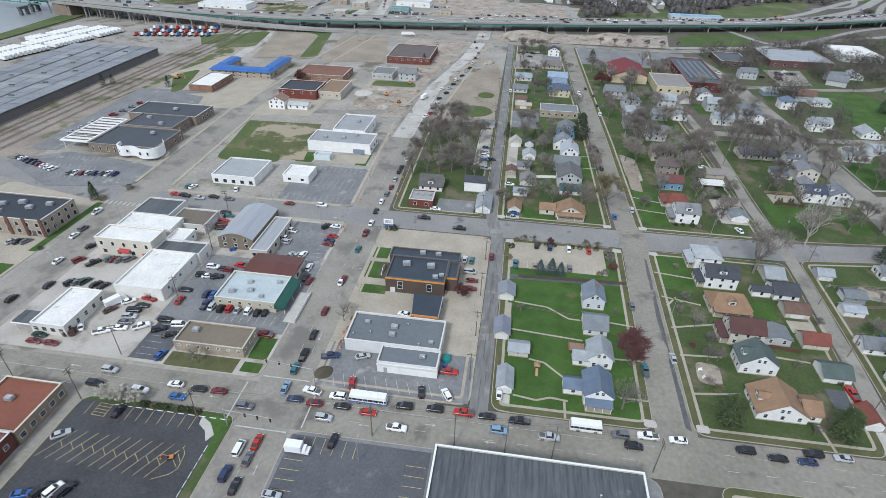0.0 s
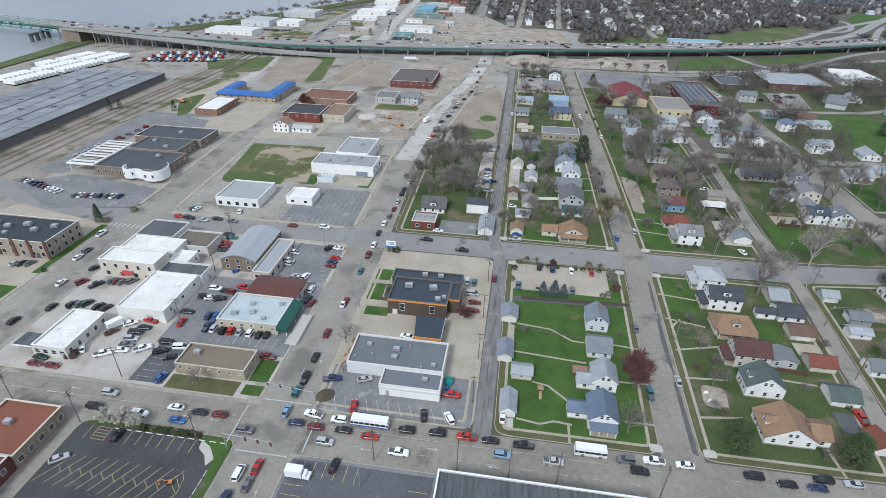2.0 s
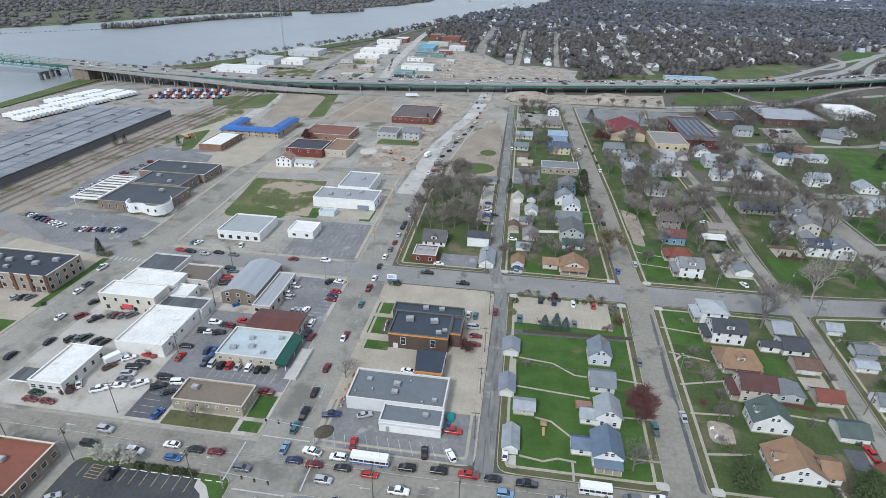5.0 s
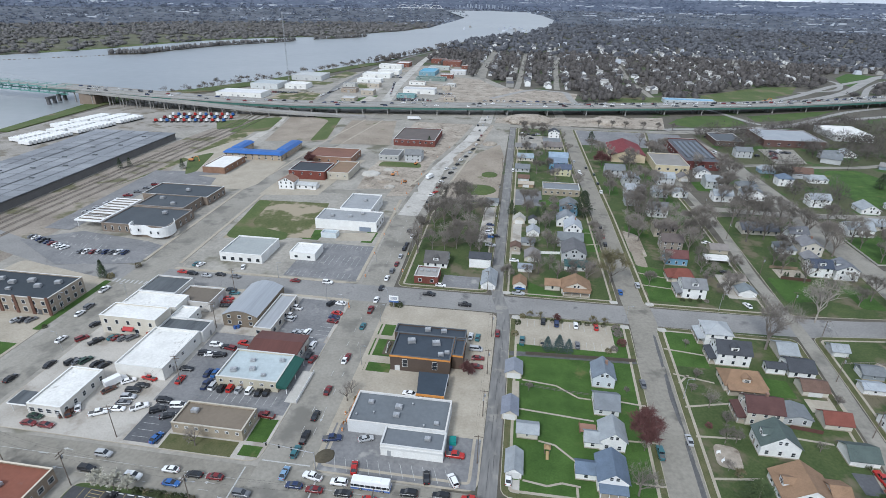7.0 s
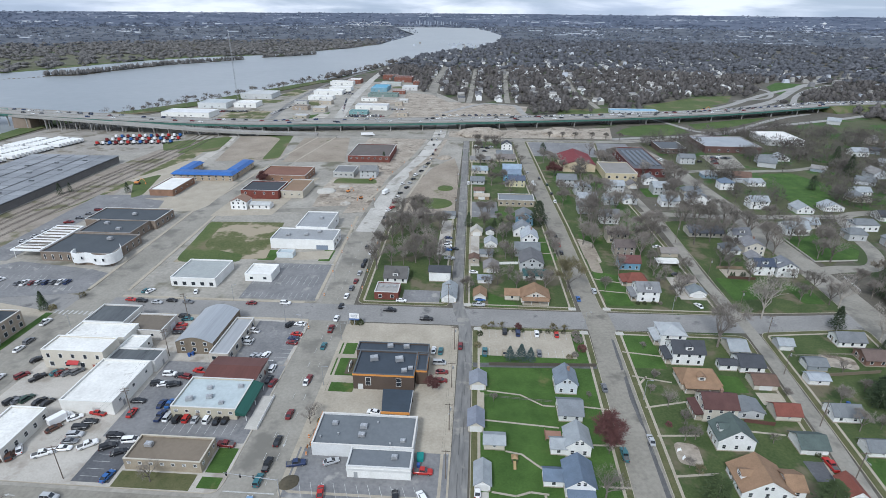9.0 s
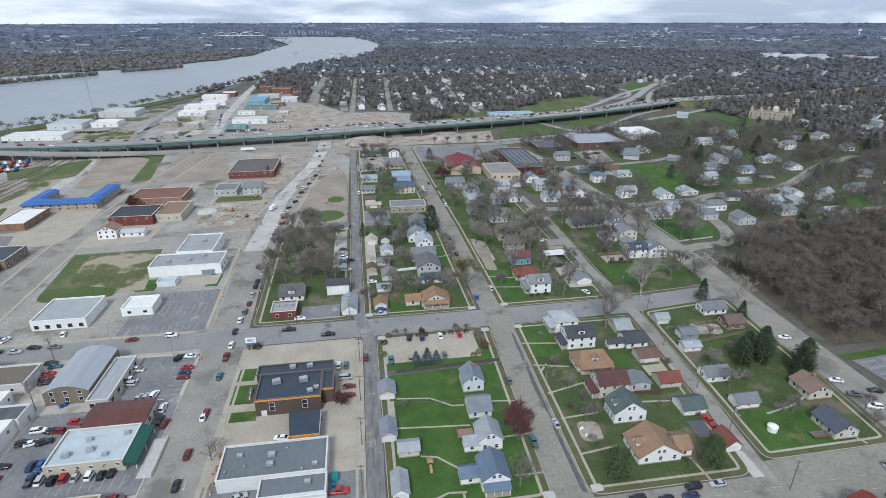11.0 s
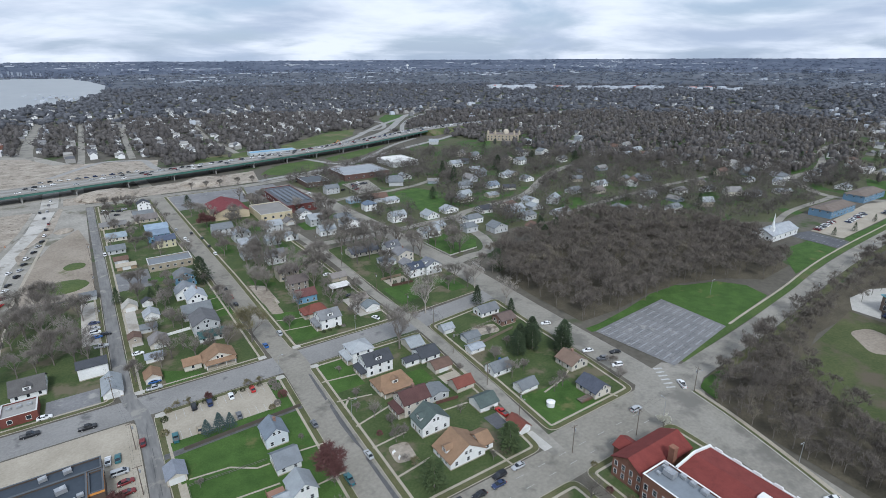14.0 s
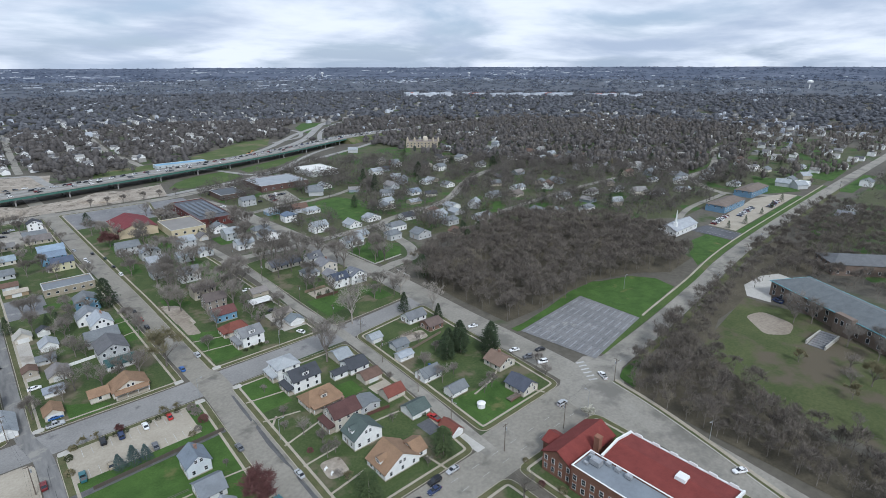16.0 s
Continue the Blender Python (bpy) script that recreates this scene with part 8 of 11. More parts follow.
def deck_height(i):
    x = deck[i][0]
    if x < -230:
        return DECK_Z + 6.4 * min(1.0, (-230 - x) / 285)
    return DECK_Z if x < 470 else max(0.9, DECK_Z * (1 - (x - 470) / 230))


LANES.append((deck, 16))
ob = thing("viaduct", "long grey concrete highway viaduct with dull green steel girders", "bridge")
left, right = offsets(deck, 13.5)
li, ri = offsets(deck, 13.1)
s, gm, gm2, br = Solid(), Solid(), Solid(), Solid()
for i in range(len(deck) - 1):
    a, b = deck_height(i), deck_height(i + 1)
    s.face([(*right[i], a), (*right[i + 1], b), (*left[i + 1], b), (*left[i], a)])
    s.face([(*left[i], a - 0.4), (*left[i + 1], b - 0.4), (*right[i + 1], b - 0.4), (*right[i], a - 0.4)])
    for o, inn in ((left, li), (right, ri)):
        br.face([(*o[i], a - 0.5), (*o[i + 1], b - 0.5), (*o[i + 1], b + 0.95), (*o[i], a + 0.95)])
        br.face([(*inn[i], a), (*inn[i + 1], b), (*inn[i + 1], b + 0.95), (*inn[i], a + 0.95)])
        br.face([(*inn[i], a + 0.95), (*inn[i + 1], b + 0.95), (*o[i + 1], b + 0.95), (*o[i], a + 0.95)])
    if a > 3:
        for o, gg in ((li, gm), (ri, gm2)):
            gg.face([(*o[i], a - 2.6), (*o[i + 1], b - 2.6), (*o[i + 1], b - 0.4), (*o[i], a - 0.4)])
part("deck", s.mesh("deck", deck_concrete), ob)
part("girder", gm.mesh("girder", green_steel), ob, label="dull green steel girder")
part("girder", gm2.mesh("girder", green_steel), ob, label="dull green steel girder")
part("barrier", br.mesh("barrier", deck_concrete), ob)
mid = Solid()
ml, mr = offsets(deck, 0.35)
for i in range(len(deck) - 1):
    a, b = deck_height(i), deck_height(i + 1)
    for o in (ml, mr):
        mid.face([(*o[i], a), (*o[i + 1], b), (*o[i + 1], b + 0.9), (*o[i], a + 0.9)])
    mid.face([(*mr[i], a + 0.9), (*mr[i + 1], b + 0.9), (*ml[i + 1], b + 0.9), (*ml[i], a + 0.9)])
part("median", mid.mesh("median", deck_concrete), ob)
pier = Solid()
for x in (-10.5, -3.5, 3.5, 10.5):
    pier.tube((x, 0, -7.0), (x, 0, DECK_Z - 3.6), 0.7, 0.7, 8)
pier.box(-12.4, -0.8, DECK_Z - 3.7, 12.4, 0.8, DECK_Z - 2.6)
pier_mesh = pier.mesh("pier", deck_concrete)
for i in range(7, len(deck) - 1, 2):
    if deck[i][0] > 470:
        break
    u = Vector(deck[i + 1]) - Vector(deck[i - 1])
    part("pier", pier_mesh, ob, (deck[i][0], deck[i][1], deck_height(i) - DECK_Z), math.degrees(math.atan2(u.y, u.x)) - 90)
# side ramp that joins from the river
ramp = smooth([(-500, 561), (-459, 556.5), (-423, 553), (-388, 550), (-351, 547), (-318, 545.3), (-285, 544), (-244, 545), (-205, 549), (-165, 556)], 6)


def ramp_height(i):
    return 13.8 - 12.9 * (i / (len(ramp) - 1)) ** 1.2


s = Solid()
left, right = offsets(ramp, 4.6)
for i in range(len(ramp) - 1):
    f = [ramp_height(i), ramp_height(i + 1)]
    s.face([(*right[i], f[0]), (*right[i + 1], f[1]), (*left[i + 1], f[1]), (*left[i], f[0])])
    for o in (left, right):
        s.face([(*o[i], f[0] - 1.5), (*o[i + 1], f[1] - 1.5), (*o[i + 1], f[1] + 0.9), (*o[i], f[0] + 0.9)])
ob2 = thing("side_ramp", "grey concrete ramp beside the viaduct", "ramp")
part("deck", s.mesh("deck", deck_concrete), ob2)
for i in range(3, len(ramp) - 8, 3):
    zt = ramp_height(i)
    part("pier", Solid().tube((-2.6, 0, -0.3), (-2.6, 0, zt - 2.2), 0.6, 0.6, 8).tube((2.6, 0, -0.3), (2.6, 0, zt - 2.2), 0.6, 0.6, 8).box(-4.2, -0.7, zt - 2.4, 4.2, 0.7, zt - 1.4).mesh("pier", deck_concrete), ob2, (*ramp[i], 0), 90)
# embankment where the highway comes down
s = Solid()
left, right = offsets(deck, 13)
l2, r2 = offsets(deck, 26)
for i in range(len(deck) - 1):
    if deck[i][0] > 455:
        a, b = deck_height(i) - 0.5, deck_height(i + 1) - 0.5
        s.face([(*r2[i], 0), (*r2[i + 1], 0), (*right[i + 1], b), (*right[i], a)]).face([(*left[i], a), (*left[i + 1], b), (*l2[i + 1], 0), (*l2[i], 0)])
k0 = min(i for i in range(len(deck)) if deck[i][0] > 455)
s.face([(*r2[k0], 0), (*right[k0], deck_height(k0) - 0.5), (*left[k0], deck_height(k0) - 0.5), (*l2[k0], 0)])
thing("embankment", "grassy embankment under the highway", "embankment", kind="structure", mesh=s.mesh("embankment", meadow))

# river bridge: green deck truss on tall piers
ob = thing("river_bridge", "green steel truss bridge with suspension cables over the river", "bridge")
bx = [(-520 - 13 * k, 573 + 0.9 * k) for k in range(24)]


def bz(k):
    return 15.0 + min(5.0, k * 0.45)


s = Solid()
rail = [[(x, y + e, bz(k) + dz) for k, (x, y) in enumerate(bx)] for e, dz in ((-6.5, -0.5), (-6.5, 0), (6.5, 0), (6.5, -0.5))]
for k in range(23):
    for j in range(4):
        s.face([rail[j][k], rail[j][k + 1], rail[(j + 1) % 4][k + 1], rail[(j + 1) % 4][k]])
part("deck", s.mesh("deck", deck_concrete), ob)
bridge_green = mat("bridge_green", (0.085, 0.215, 0.185), (0.15, 0.31, 0.27), rough=0.6, s1=0.2, s2=1.5)
for k in range(23):
    (xa, ya), (xb, yb) = bx[k], bx[k + 1]
    t = Solid()
    for off in (-7, 7):
        z0, z1 = bz(k) - 6.4, bz(k) + 0.4
        xm, ym = (xa + xb) / 2, (ya + yb) / 2
        t.box(xb, min(ya, yb) + off - 0.4, z1 - 1.0, xa, max(ya, yb) + off + 0.4, z1).box(xb, min(ya, yb) + off - 0.4, z0 - 0.5, xa, max(ya, yb) + off + 0.4, z0 + 0.5)
        t.tube((xa, ya + off, z0), (xm, ym + off, z1), 0.42, 0.42, 4).tube((xm, ym + off, z1), (xb, yb + off, z0), 0.42, 0.42, 4).tube((xa, ya + off, z0), (xa, ya + off, z1 + 1.6), 0.32, 0.32, 4).tube((xm, ym + off, z0), (xm, ym + off, z1), 0.22, 0.22, 4)
        t.tube((xa, ya + off, z1 + 1.6), (xb, yb + off, z1 + 1.6), 0.16, 0.16, 4)
    part("truss_panel", t.mesh("truss_panel", bridge_green), ob, label="green steel truss panel")
for off in (-7, 7):
    c = Solid()
    sag = [(bx[k][0], bx[k][1] + off, bz(k) + 1.5 + 0.11 * k * k) for k in range(2, 24)]
    for p, q in zip(sag, sag[1:]):
        c.tube(p, q, 0.22, 0.22, 4)
    for p in sag[2::2]:
        c.tube(p, (p[0], p[1], bz(2)), 0.07, 0.07, 3)
    part("cable", c.mesh("cable", steel), ob, label="grey suspension cable with hangers")
for k, y in ((1, 549), (1, 569), (19, 572), (19, 594)):
    x, zt = bx[k][0] + (6 if y < 560 else 2), bz(k) - 6.6
    p = Solid()
    for off in (-4.2, 4.2):
        p.box(x - 1.7, y + off - 1.5, -2, x + 1.7, y + off + 1.5, zt, 0, 0.35)
    p.box(x - 1.5, y - 6.2, zt - 2.2, x + 1.5, y + 6.2, zt - 0.02)
    part("pier", p.mesh("pier", tar), ob, label="dark weathered concrete pier")
p = Solid().box(-498, 556, -0.3, -478, 588, 13.0, 0, 0.6)
part("abutment", p.mesh("abutment", stucco), ob, color=(0.24, 0.19, 0.15), label="brown concrete abutment")
# arch bridge far upstream
ob = thing("arch_bridge", "far white arch bridge over the river", "bridge", on_far(-880, 4640))
s = Solid().box(-130, -5, 5, 130, 5, 7)
for k in range(4):
    for j in range(8):
        a, b = math.pi * j / 8, math.pi * (j + 1) / 8
        s.tube((-93 + 62 * k - 29 * math.cos(a), 0, 6 + 15 * math.sin(a)), (-93 + 62 * k - 29 * math.cos(b), 0, 6 + 15 * math.sin(b)), 0.9, 0.9, 4)
    s.box(-126 + 62 * k, -3, -4, -123 + 62 * k, 3, 6)
part("arches", s.mesh("arches", white_paint), ob)
# radio mast by the river
ob = thing("radio_mast", "tall slim lattice radio mast", "mast", (-340, 770, 0))
s = Solid()
for k in range(26):
    z0, z1 = 3.6 * k, 3.6 * (k + 1)
    c = [(0.9 * math.cos(a), 0.9 * math.sin(a)) for a in (0, 2.1, 4.2)]
    for j in range(3):
        s.tube((*c[j], z0), (*c[j], z1), 0.13, 0.13, 3).tube((*c[j], z0), (*c[(j + 1) % 3], z1), 0.08, 0.08, 3)
part("lattice", s.mesh("lattice", steel), ob)


# ---- vehicles ----
PAINT = {"white": (0.78, 0.78, 0.77), "silver": (0.42, 0.43, 0.44), "grey": (0.14, 0.145, 0.155), "black": (0.016, 0.017, 0.02), "red": (0.40, 0.025, 0.02), "darkred": (0.16, 0.018, 0.02), "navy": (0.025, 0.04, 0.10),
         "blue": (0.03, 0.11, 0.32), "lightblue": (0.20, 0.32, 0.46), "teal": (0.04, 0.14, 0.16), "darkgreen": (0.02, 0.05, 0.035), "brown": (0.09, 0.045, 0.03), "tan": (0.33, 0.28, 0.2)}
SPOKEN = {"darkred": "dark red", "lightblue": "light blue", "darkgreen": "dark green", "navy": "dark blue"}
# side outlines: bumper to bumper, (x, height of the body top), and the cabin as (x, z) from rear to front
SHAPES = {"sedan": (4.7, 1.80, [(-2.35, 0.72), (-2.25, 0.95), (-1.5, 1.0), (1.0, 0.98), (2.1, 0.80), (2.35, 0.6)], [(-1.95, 0.98), (-1.15, 1.42), (0.25, 1.44), (1.15, 0.97)]),
          "suv": (4.75, 1.90, [(-2.37, 0.80), (-2.3, 1.08), (-1.5, 1.10), (1.1, 1.08), (2.15, 0.98), (2.37, 0.7)], [(-2.25, 1.08), (-2.0, 1.70), (0.35, 1.74), (1.2, 1.07)]),
          "van": (5.0, 1.98, [(-2.5, 0.80), (-2.48, 1.10), (-1.5, 1.12), (1.5, 1.10), (2.3, 0.92), (2.5, 0.65)], [(-2.45, 1.1), (-2.35, 1.78), (0.9, 1.80), (1.9, 1.08)]),
          "pickup": (5.6, 1.95, [(-2.8, 0.80), (-2.78, 1.08), (-0.9, 1.10), (1.2, 1.10), (2.5, 1.02), (2.8, 0.75)], [(-0.95, 1.1), (-0.8, 1.78), (0.55, 1.80), (1.3, 1.09)])}


def body_meshes(kind):
    length, width, top, cab = SHAPES[kind]
    s = Solid()
    hw = width / 2
    rings = []
    for x, z in top:
        nose = 0.82 if abs(x) > length / 2 - 0.15 else 1.0
        rings.append([(x, -hw * nose * 0.94, 0.28), (x, -hw * nose, 0.55), (x, -hw * nose * 0.97, z - 0.1), (x, -hw * nose * 0.86, z), (x, hw * nose * 0.86, z), (x, hw * nose * 0.97, z - 0.1), (x, hw * nose, 0.55), (x, hw * nose * 0.94, 0.28)])
    for a, b in zip(rings, rings[1:]):
        for k in range(8):
            j = (k + 1) % 8
            s.face([a[k], b[k], b[j], a[j]])
    s.face(rings[0]).face(rings[-1][::-1])
    (x0, z0), (x1, z1), (x2, z2), (x3, z3) = cab
    t = 0.76
    s.face([(x1, -hw * t, z1), (x2, -hw * t, z2), (x2, hw * t, z2), (x1, hw * t, z1)])
    for e in (-1, 1):
        s.tube((x1, e * hw * t, z1 - 0.02), (x0, e * hw * 0.84, z0), 0.05, 0.05, 4).tube((x2, e * hw * t, z2 - 0.02), (x3, e * hw * 0.84, z3), 0.05, 0.05, 4)
        xm = (x1 + x2) / 2
        s.tube((xm, e * hw * t, z1 - 0.02), (xm - 0.1, e * hw * 0.87, z0), 0.05, 0.05, 4)
    if kind == "pickup":
        s.box(-2.6, -0.72, 1.105, -1.1, 0.72, 1.115, 1)
    g = Solid()
    u = t - 0.012
    g.face([(x0, -hw * 0.84, z0), (x3, -hw * 0.84, z3), (x2, -hw * u, z2 - 0.03), (x1, -hw * u, z1 - 0.03)]).face([(x3, hw * 0.84, z3), (x0, hw * 0.84, z0), (x1, hw * u, z1 - 0.03), (x2, hw * u, z2 - 0.03)])
    g.face([(x3, -hw * 0.84, z3), (x3, hw * 0.84, z3), (x2, hw * u, z2 - 0.03), (x2, -hw * u, z2 - 0.03)]).face([(x0, hw * 0.84, z0), (x0, -hw * 0.84, z0), (x1, -hw * u, z1 - 0.03), (x1, hw * u, z1 - 0.03)])
    return s.mesh("body", car_paint, tar), g.mesh("glazing", car_glass)


def wheel_mesh():
    s = Solid().tube((0, -0.11, 0), (0, 0.11, 0), 0.34, 0.34, 12, 0).tube((0, -0.125, 0), (0, 0.125, 0), 0.2, 0.2, 8, 1)
    return s.mesh("wheel", tyre_rubber, chrome_grey)


def car(kind, color, x, y, turn, z=0.06, lights=True):
    length, width, top, cab = SHAPES[kind]
    body, glass = cached(("car", kind), lambda: body_meshes(kind))
    said = SPOKEN.get(color, color)
    ob = thing({"sedan": "car", "suv": "car", "van": "van", "pickup": "pickup_truck"}[kind], "%s %s %s" % (said, {"sedan": "four-door sedan", "suv": "boxy sport wagon", "van": "family van", "pickup": "pickup truck with open bed"}[kind], "on the pavement"), "pickup" if kind == "pickup" else "car", (x, y, z), turn, "cars")
    part("body", body, ob, color=PAINT[color])
    part("glazing", glass, ob)
    wm = cached("wheel", wheel_mesh)
    for wx in (-length * 0.30, length * 0.31):
        for wy in (-width / 2 + 0.1, width / 2 - 0.1):
            part("wheel", wm, ob, (wx, wy, 0.34))
    if lights and math.hypot(x, y) < 215:
        lm = cached("headlight", lambda: Solid().box(-0.05, -0.2, -0.08, 0.05, 0.2, 0.08).mesh("headlight", lamp_clear))
        rm = cached("taillight", lambda: Solid().box(-0.05, -0.16, -0.12, 0.05, 0.16, 0.12).mesh("taillight", lamp_red))
        for e in (-1, 1):
            part("headlight", lm, ob, (length / 2 - 0.08, e * width * 0.33, 0.66))
            part("taillight", rm, ob, (-length / 2 + 0.04, e * width * 0.34, 0.78))
    return ob


def coach(x, y, turn, length, h, color, band, label, name="bus"):
    """A bus: body, window band, roof, wheels."""
    ob = thing(name, label, "bus", (x, y, 0.06), turn)
    hw, hl = 1.25, length / 2
    s = Solid().box(-hl, -hw, 0.3, hl, hw, 1.3).box(-hl + 0.05, -hw + 0.04, 2.1, hl - 0.1, hw - 0.04, h, 0, 0.12)
    part("body", s.mesh("body", car_paint), ob, color=color)
    part("skirt", Solid().box(-hl - 0.02, -hw - 0.02, 0.35, hl + 0.02, hw + 0.02, 0.95).mesh("skirt", car_paint), ob, color=band)
    part("glazing", Solid().box(-hl + 0.06, -hw + 0.03, 1.3, hl - 0.12, hw - 0.03, 2.1).mesh("glazing", car_glass), ob)
    for k in range(int(length // 1.5)):
        part("pillar", cached("bus_pillar", lambda: Solid().box(-0.06, -1.245, 1.28, 0.06, 1.245, 2.12).mesh("pillar", white_paint)), ob, (-hl + 0.9 + 1.5 * k, 0, 0))
    wm = cached("bus_wheel", lambda: Solid().tube((0, -0.15, 0), (0, 0.15, 0), 0.48, 0.48, 12).tube((0, -0.17, 0), (0, 0.17, 0), 0.26, 0.26, 8, 1).mesh("wheel", tyre_rubber, chrome_grey))
    for wx in (-hl * 0.5, hl * 0.62):
        for wy in (-1.12, 1.12):
            part("wheel", wm, ob, (wx, wy, 0.48))
    part("roof_hatch", Solid().box(-0.5, -0.4, h, 0.5, 0.4, h + 0.15).mesh("roof_hatch", white_paint), ob)
    part("roof_cooler", Solid().box(1.6, -0.5, h, 2.8, 0.5, h + 0.2, 0, 0.08).mesh("roof_cooler", white_paint), ob)
    return ob


def box_truck(x, y, turn, length=6.0, label="white box truck with a square cargo body", color=(0.78, 0.78, 0.77), h=3.1):
    ob = thing("box_truck", label, "truck", (x, y, 0.06), turn)
    hl = length / 2
    part("cargo_box", Solid().box(-hl, -1.15, 0.8, hl - 1.9, 1.15, h).mesh("cargo_box", car_paint), ob, color=color)
    part("cab", Solid().box(hl - 1.8, -1.05, 0.5, hl, 1.05, 1.2).box(hl - 1.75, -1.0, 1.2, hl - 0.7, 1.0, 2.1, 0, 0.15).mesh("cab", car_paint), ob, color=color)
    part("windshield", Solid().face([(hl - 0.72, -0.9, 1.25), (hl - 0.72, 0.9, 1.25), (hl - 0.84, 0.8, 2.0), (hl - 0.84, -0.8, 2.0)]).mesh("windshield", car_glass), ob)
    part("chassis", Solid().box(-hl, -0.5, 0.5, hl - 0.3, 0.5, 0.8).mesh("chassis", tyre_rubber), ob)
    for wx in (-hl * 0.55, hl * 0.6):
        for wy in (-0.95, 0.95):
            part("wheel", cached("wheel", wheel_mesh), ob, (wx, wy, 0.34))
    return ob


def trailer_meshes():
    b = Solid().box(-6.5, -1.28, 1.1, 6.5, 1.28, 4.0)
    c = Solid().box(-6.3, -0.5, 0.8, 5.5, 0.5, 1.1)
    for wx in (-5.4, -4.2):
        c.tube((wx, -1.15, 0.5), (wx, 1.15, 0.5), 0.5, 0.5, 8)
    c.box(3.6, -0.9, 0, 3.8, -0.7, 0.9).box(3.6, 0.7, 0, 3.8, 0.9, 0.9)
    return b.mesh("box", white_paint), c.mesh("running_gear", tyre_rubber)


def trailer(x, y, turn, color=None):
    b, c = cached("trailer", trailer_meshes)
    ob = thing("semi_trailer", "white box semi trailer parked in the truck yard", "trailer", (x, y, 0.05), turn, "parked trailers")
    part("box", b, ob)
    part("running_gear", c, ob)
    return ob


def tractor(x, y, turn, color):
    ob = thing("truck_tractor", "%s truck tractor parked in a row" % SPOKEN.get(color, color), "truck", (x, y, 0.05), turn, "parked tractors")

    def make():
        s = Solid().box(-0.6, -1.2, 0.9, 1.2, 1.2, 3.3, 0, 0.12).box(1.2, -0.95, 0.7, 2.9, 0.95, 1.9, 0, 0.1)
        g = Solid().box(-3.2, -0.45, 0.7, 1.0, 0.45, 0.95)
        for wx in (-2.7, -1.5, 2.1):
            g.tube((wx, -1.15, 0.5), (wx, 1.15, 0.5), 0.5, 0.5, 8)
        w = Solid().box(1.06, -1.0, 2.1, 1.16, 1.0, 2.9)
        return s.mesh("cab", car_paint), g.mesh("chassis", tyre_rubber), w.mesh("windshield", car_glass)
    a, b, c = cached("tractor", make)
    part("cab", a, ob, color=PAINT[color])
    part("chassis", b, ob)
    part("windshield", c, ob)
    return ob


car("suv", "silver", -110.3, 98.0, 0, 0.12)
car("suv", "black", -111.1, 92.5, 0, 0.12)
car("suv", "white", -97.1, 92.3, 0, 0.12)
car("sedan", "white", -88.4, 95.9, 180, 0.12)
car("sedan", "black", -81.1, 95.3, 180, 0.12)
car("sedan", "darkred", -75.2, 95.5, 180, 0.12)
car("sedan", "blue", -85.6, 91.7, 0, 0.12)
car("suv", "grey", -65.6, 91.5, 0, 0.12)
car("sedan", "darkred", -141.0, 105.2, 0, 0.17)
car("sedan", "darkred", -135.2, 105.2, 0, 0.17)
car("sedan", "darkgreen", -141.4, 108.0, 0, 0.17)
car("suv", "brown", -132.9, 110.8, 60, 0.17)
car("sedan", "blue", -99.5, 105.9, 80, 0.17)
car("sedan", "silver", -108.2, 75.4, 40, 0.17)
car("sedan", "black", -98.3, 84.6, 88, 0.17)
car("suv", "black", -101.4, 60.5, 70, 0.17)
car("suv", "white", -98.5, 61.0, 70, 0.17)
car("suv", "black", -95.9, 61.4, 70, 0.17)
car("sedan", "blue", -105.1, 59.0, 20, 0.17)
car("van", "white", -61.1, 78.7, 90, 0.12)
car("sedan", "red", -57.4, 81.2, 90, 0.12)
car("sedan", "grey", -57.6, 76.1, 90, 0.12)
car("suv", "navy", -61.2, 71.4, 90, 0.12)
car("sedan", "black", -57.4, 68.6, 90, 0.12)
car("sedan", "silver", -47.9, 67.8, 0, 0.17)
car("sedan", "black", -38.2, 84.6, 85, 0.17)
car("suv", "teal", -57.1, 107.3, 90, 0.12)
car("sedan", "lightblue", -57.2, 99.7, 90, 0.12)
car("pickup", "black", -56.6, 113.1, 90, 0.12)
car("sedan", "black", -56.8, 122.3, 90, 0.12)
car("pickup", "navy", -48.5, 114.0, 15, 0.17)
car("sedan", "silver", -38.7, 115.4, 25, 0.17)
car("sedan", "red", -38.9, 104.5, 100, 0.17)
car("sedan", "black", -18.5, 104.4, 100, 0.17)
car("suv", "white", -11.2, 104.5, 120, 0.17)
car("pickup", "red", -11.9, 113.4, 0, 0.17)
car("pickup", "white", -49.2, 99.8, 170, 0.12)
car("suv", "white", -41.5, 99.1, 180, 0.12)
car("sedan", "black", -39.3, 95.8, 180, 0.12)
car("sedan", "red", -31.7, 94.9, 0, 0.12)
car("suv", "silver", -43.0, 91.3, 0, 0.12)
car("sedan", "darkred", -47.2, 95.7, 180, 0.12)
car("sedan", "navy", -53.0, 96.2, 180, 0.12)
car("suv", "black", -22.2, 98.6, 180, 0.12)
car("suv", "black", -13.7, 99.0, 180, 0.12)
car("pickup", "white", -22.9, 91.2, 0, 0.12)
car("pickup", "red", -5.7, 99.0, 180, 0.12)
car("sedan", "black", 0.7, 98.8, 180, 0.12)
car("pickup", "black", 9.6, 98.7, 180, 0.12)
car("suv", "lightblue", 4.2, 94.7, 0, 0.12)
car("pickup", "silver", 17.4, 94.8, 0, 0.12)
car("sedan", "white", 3.6, 107.6, 88, 0.17)
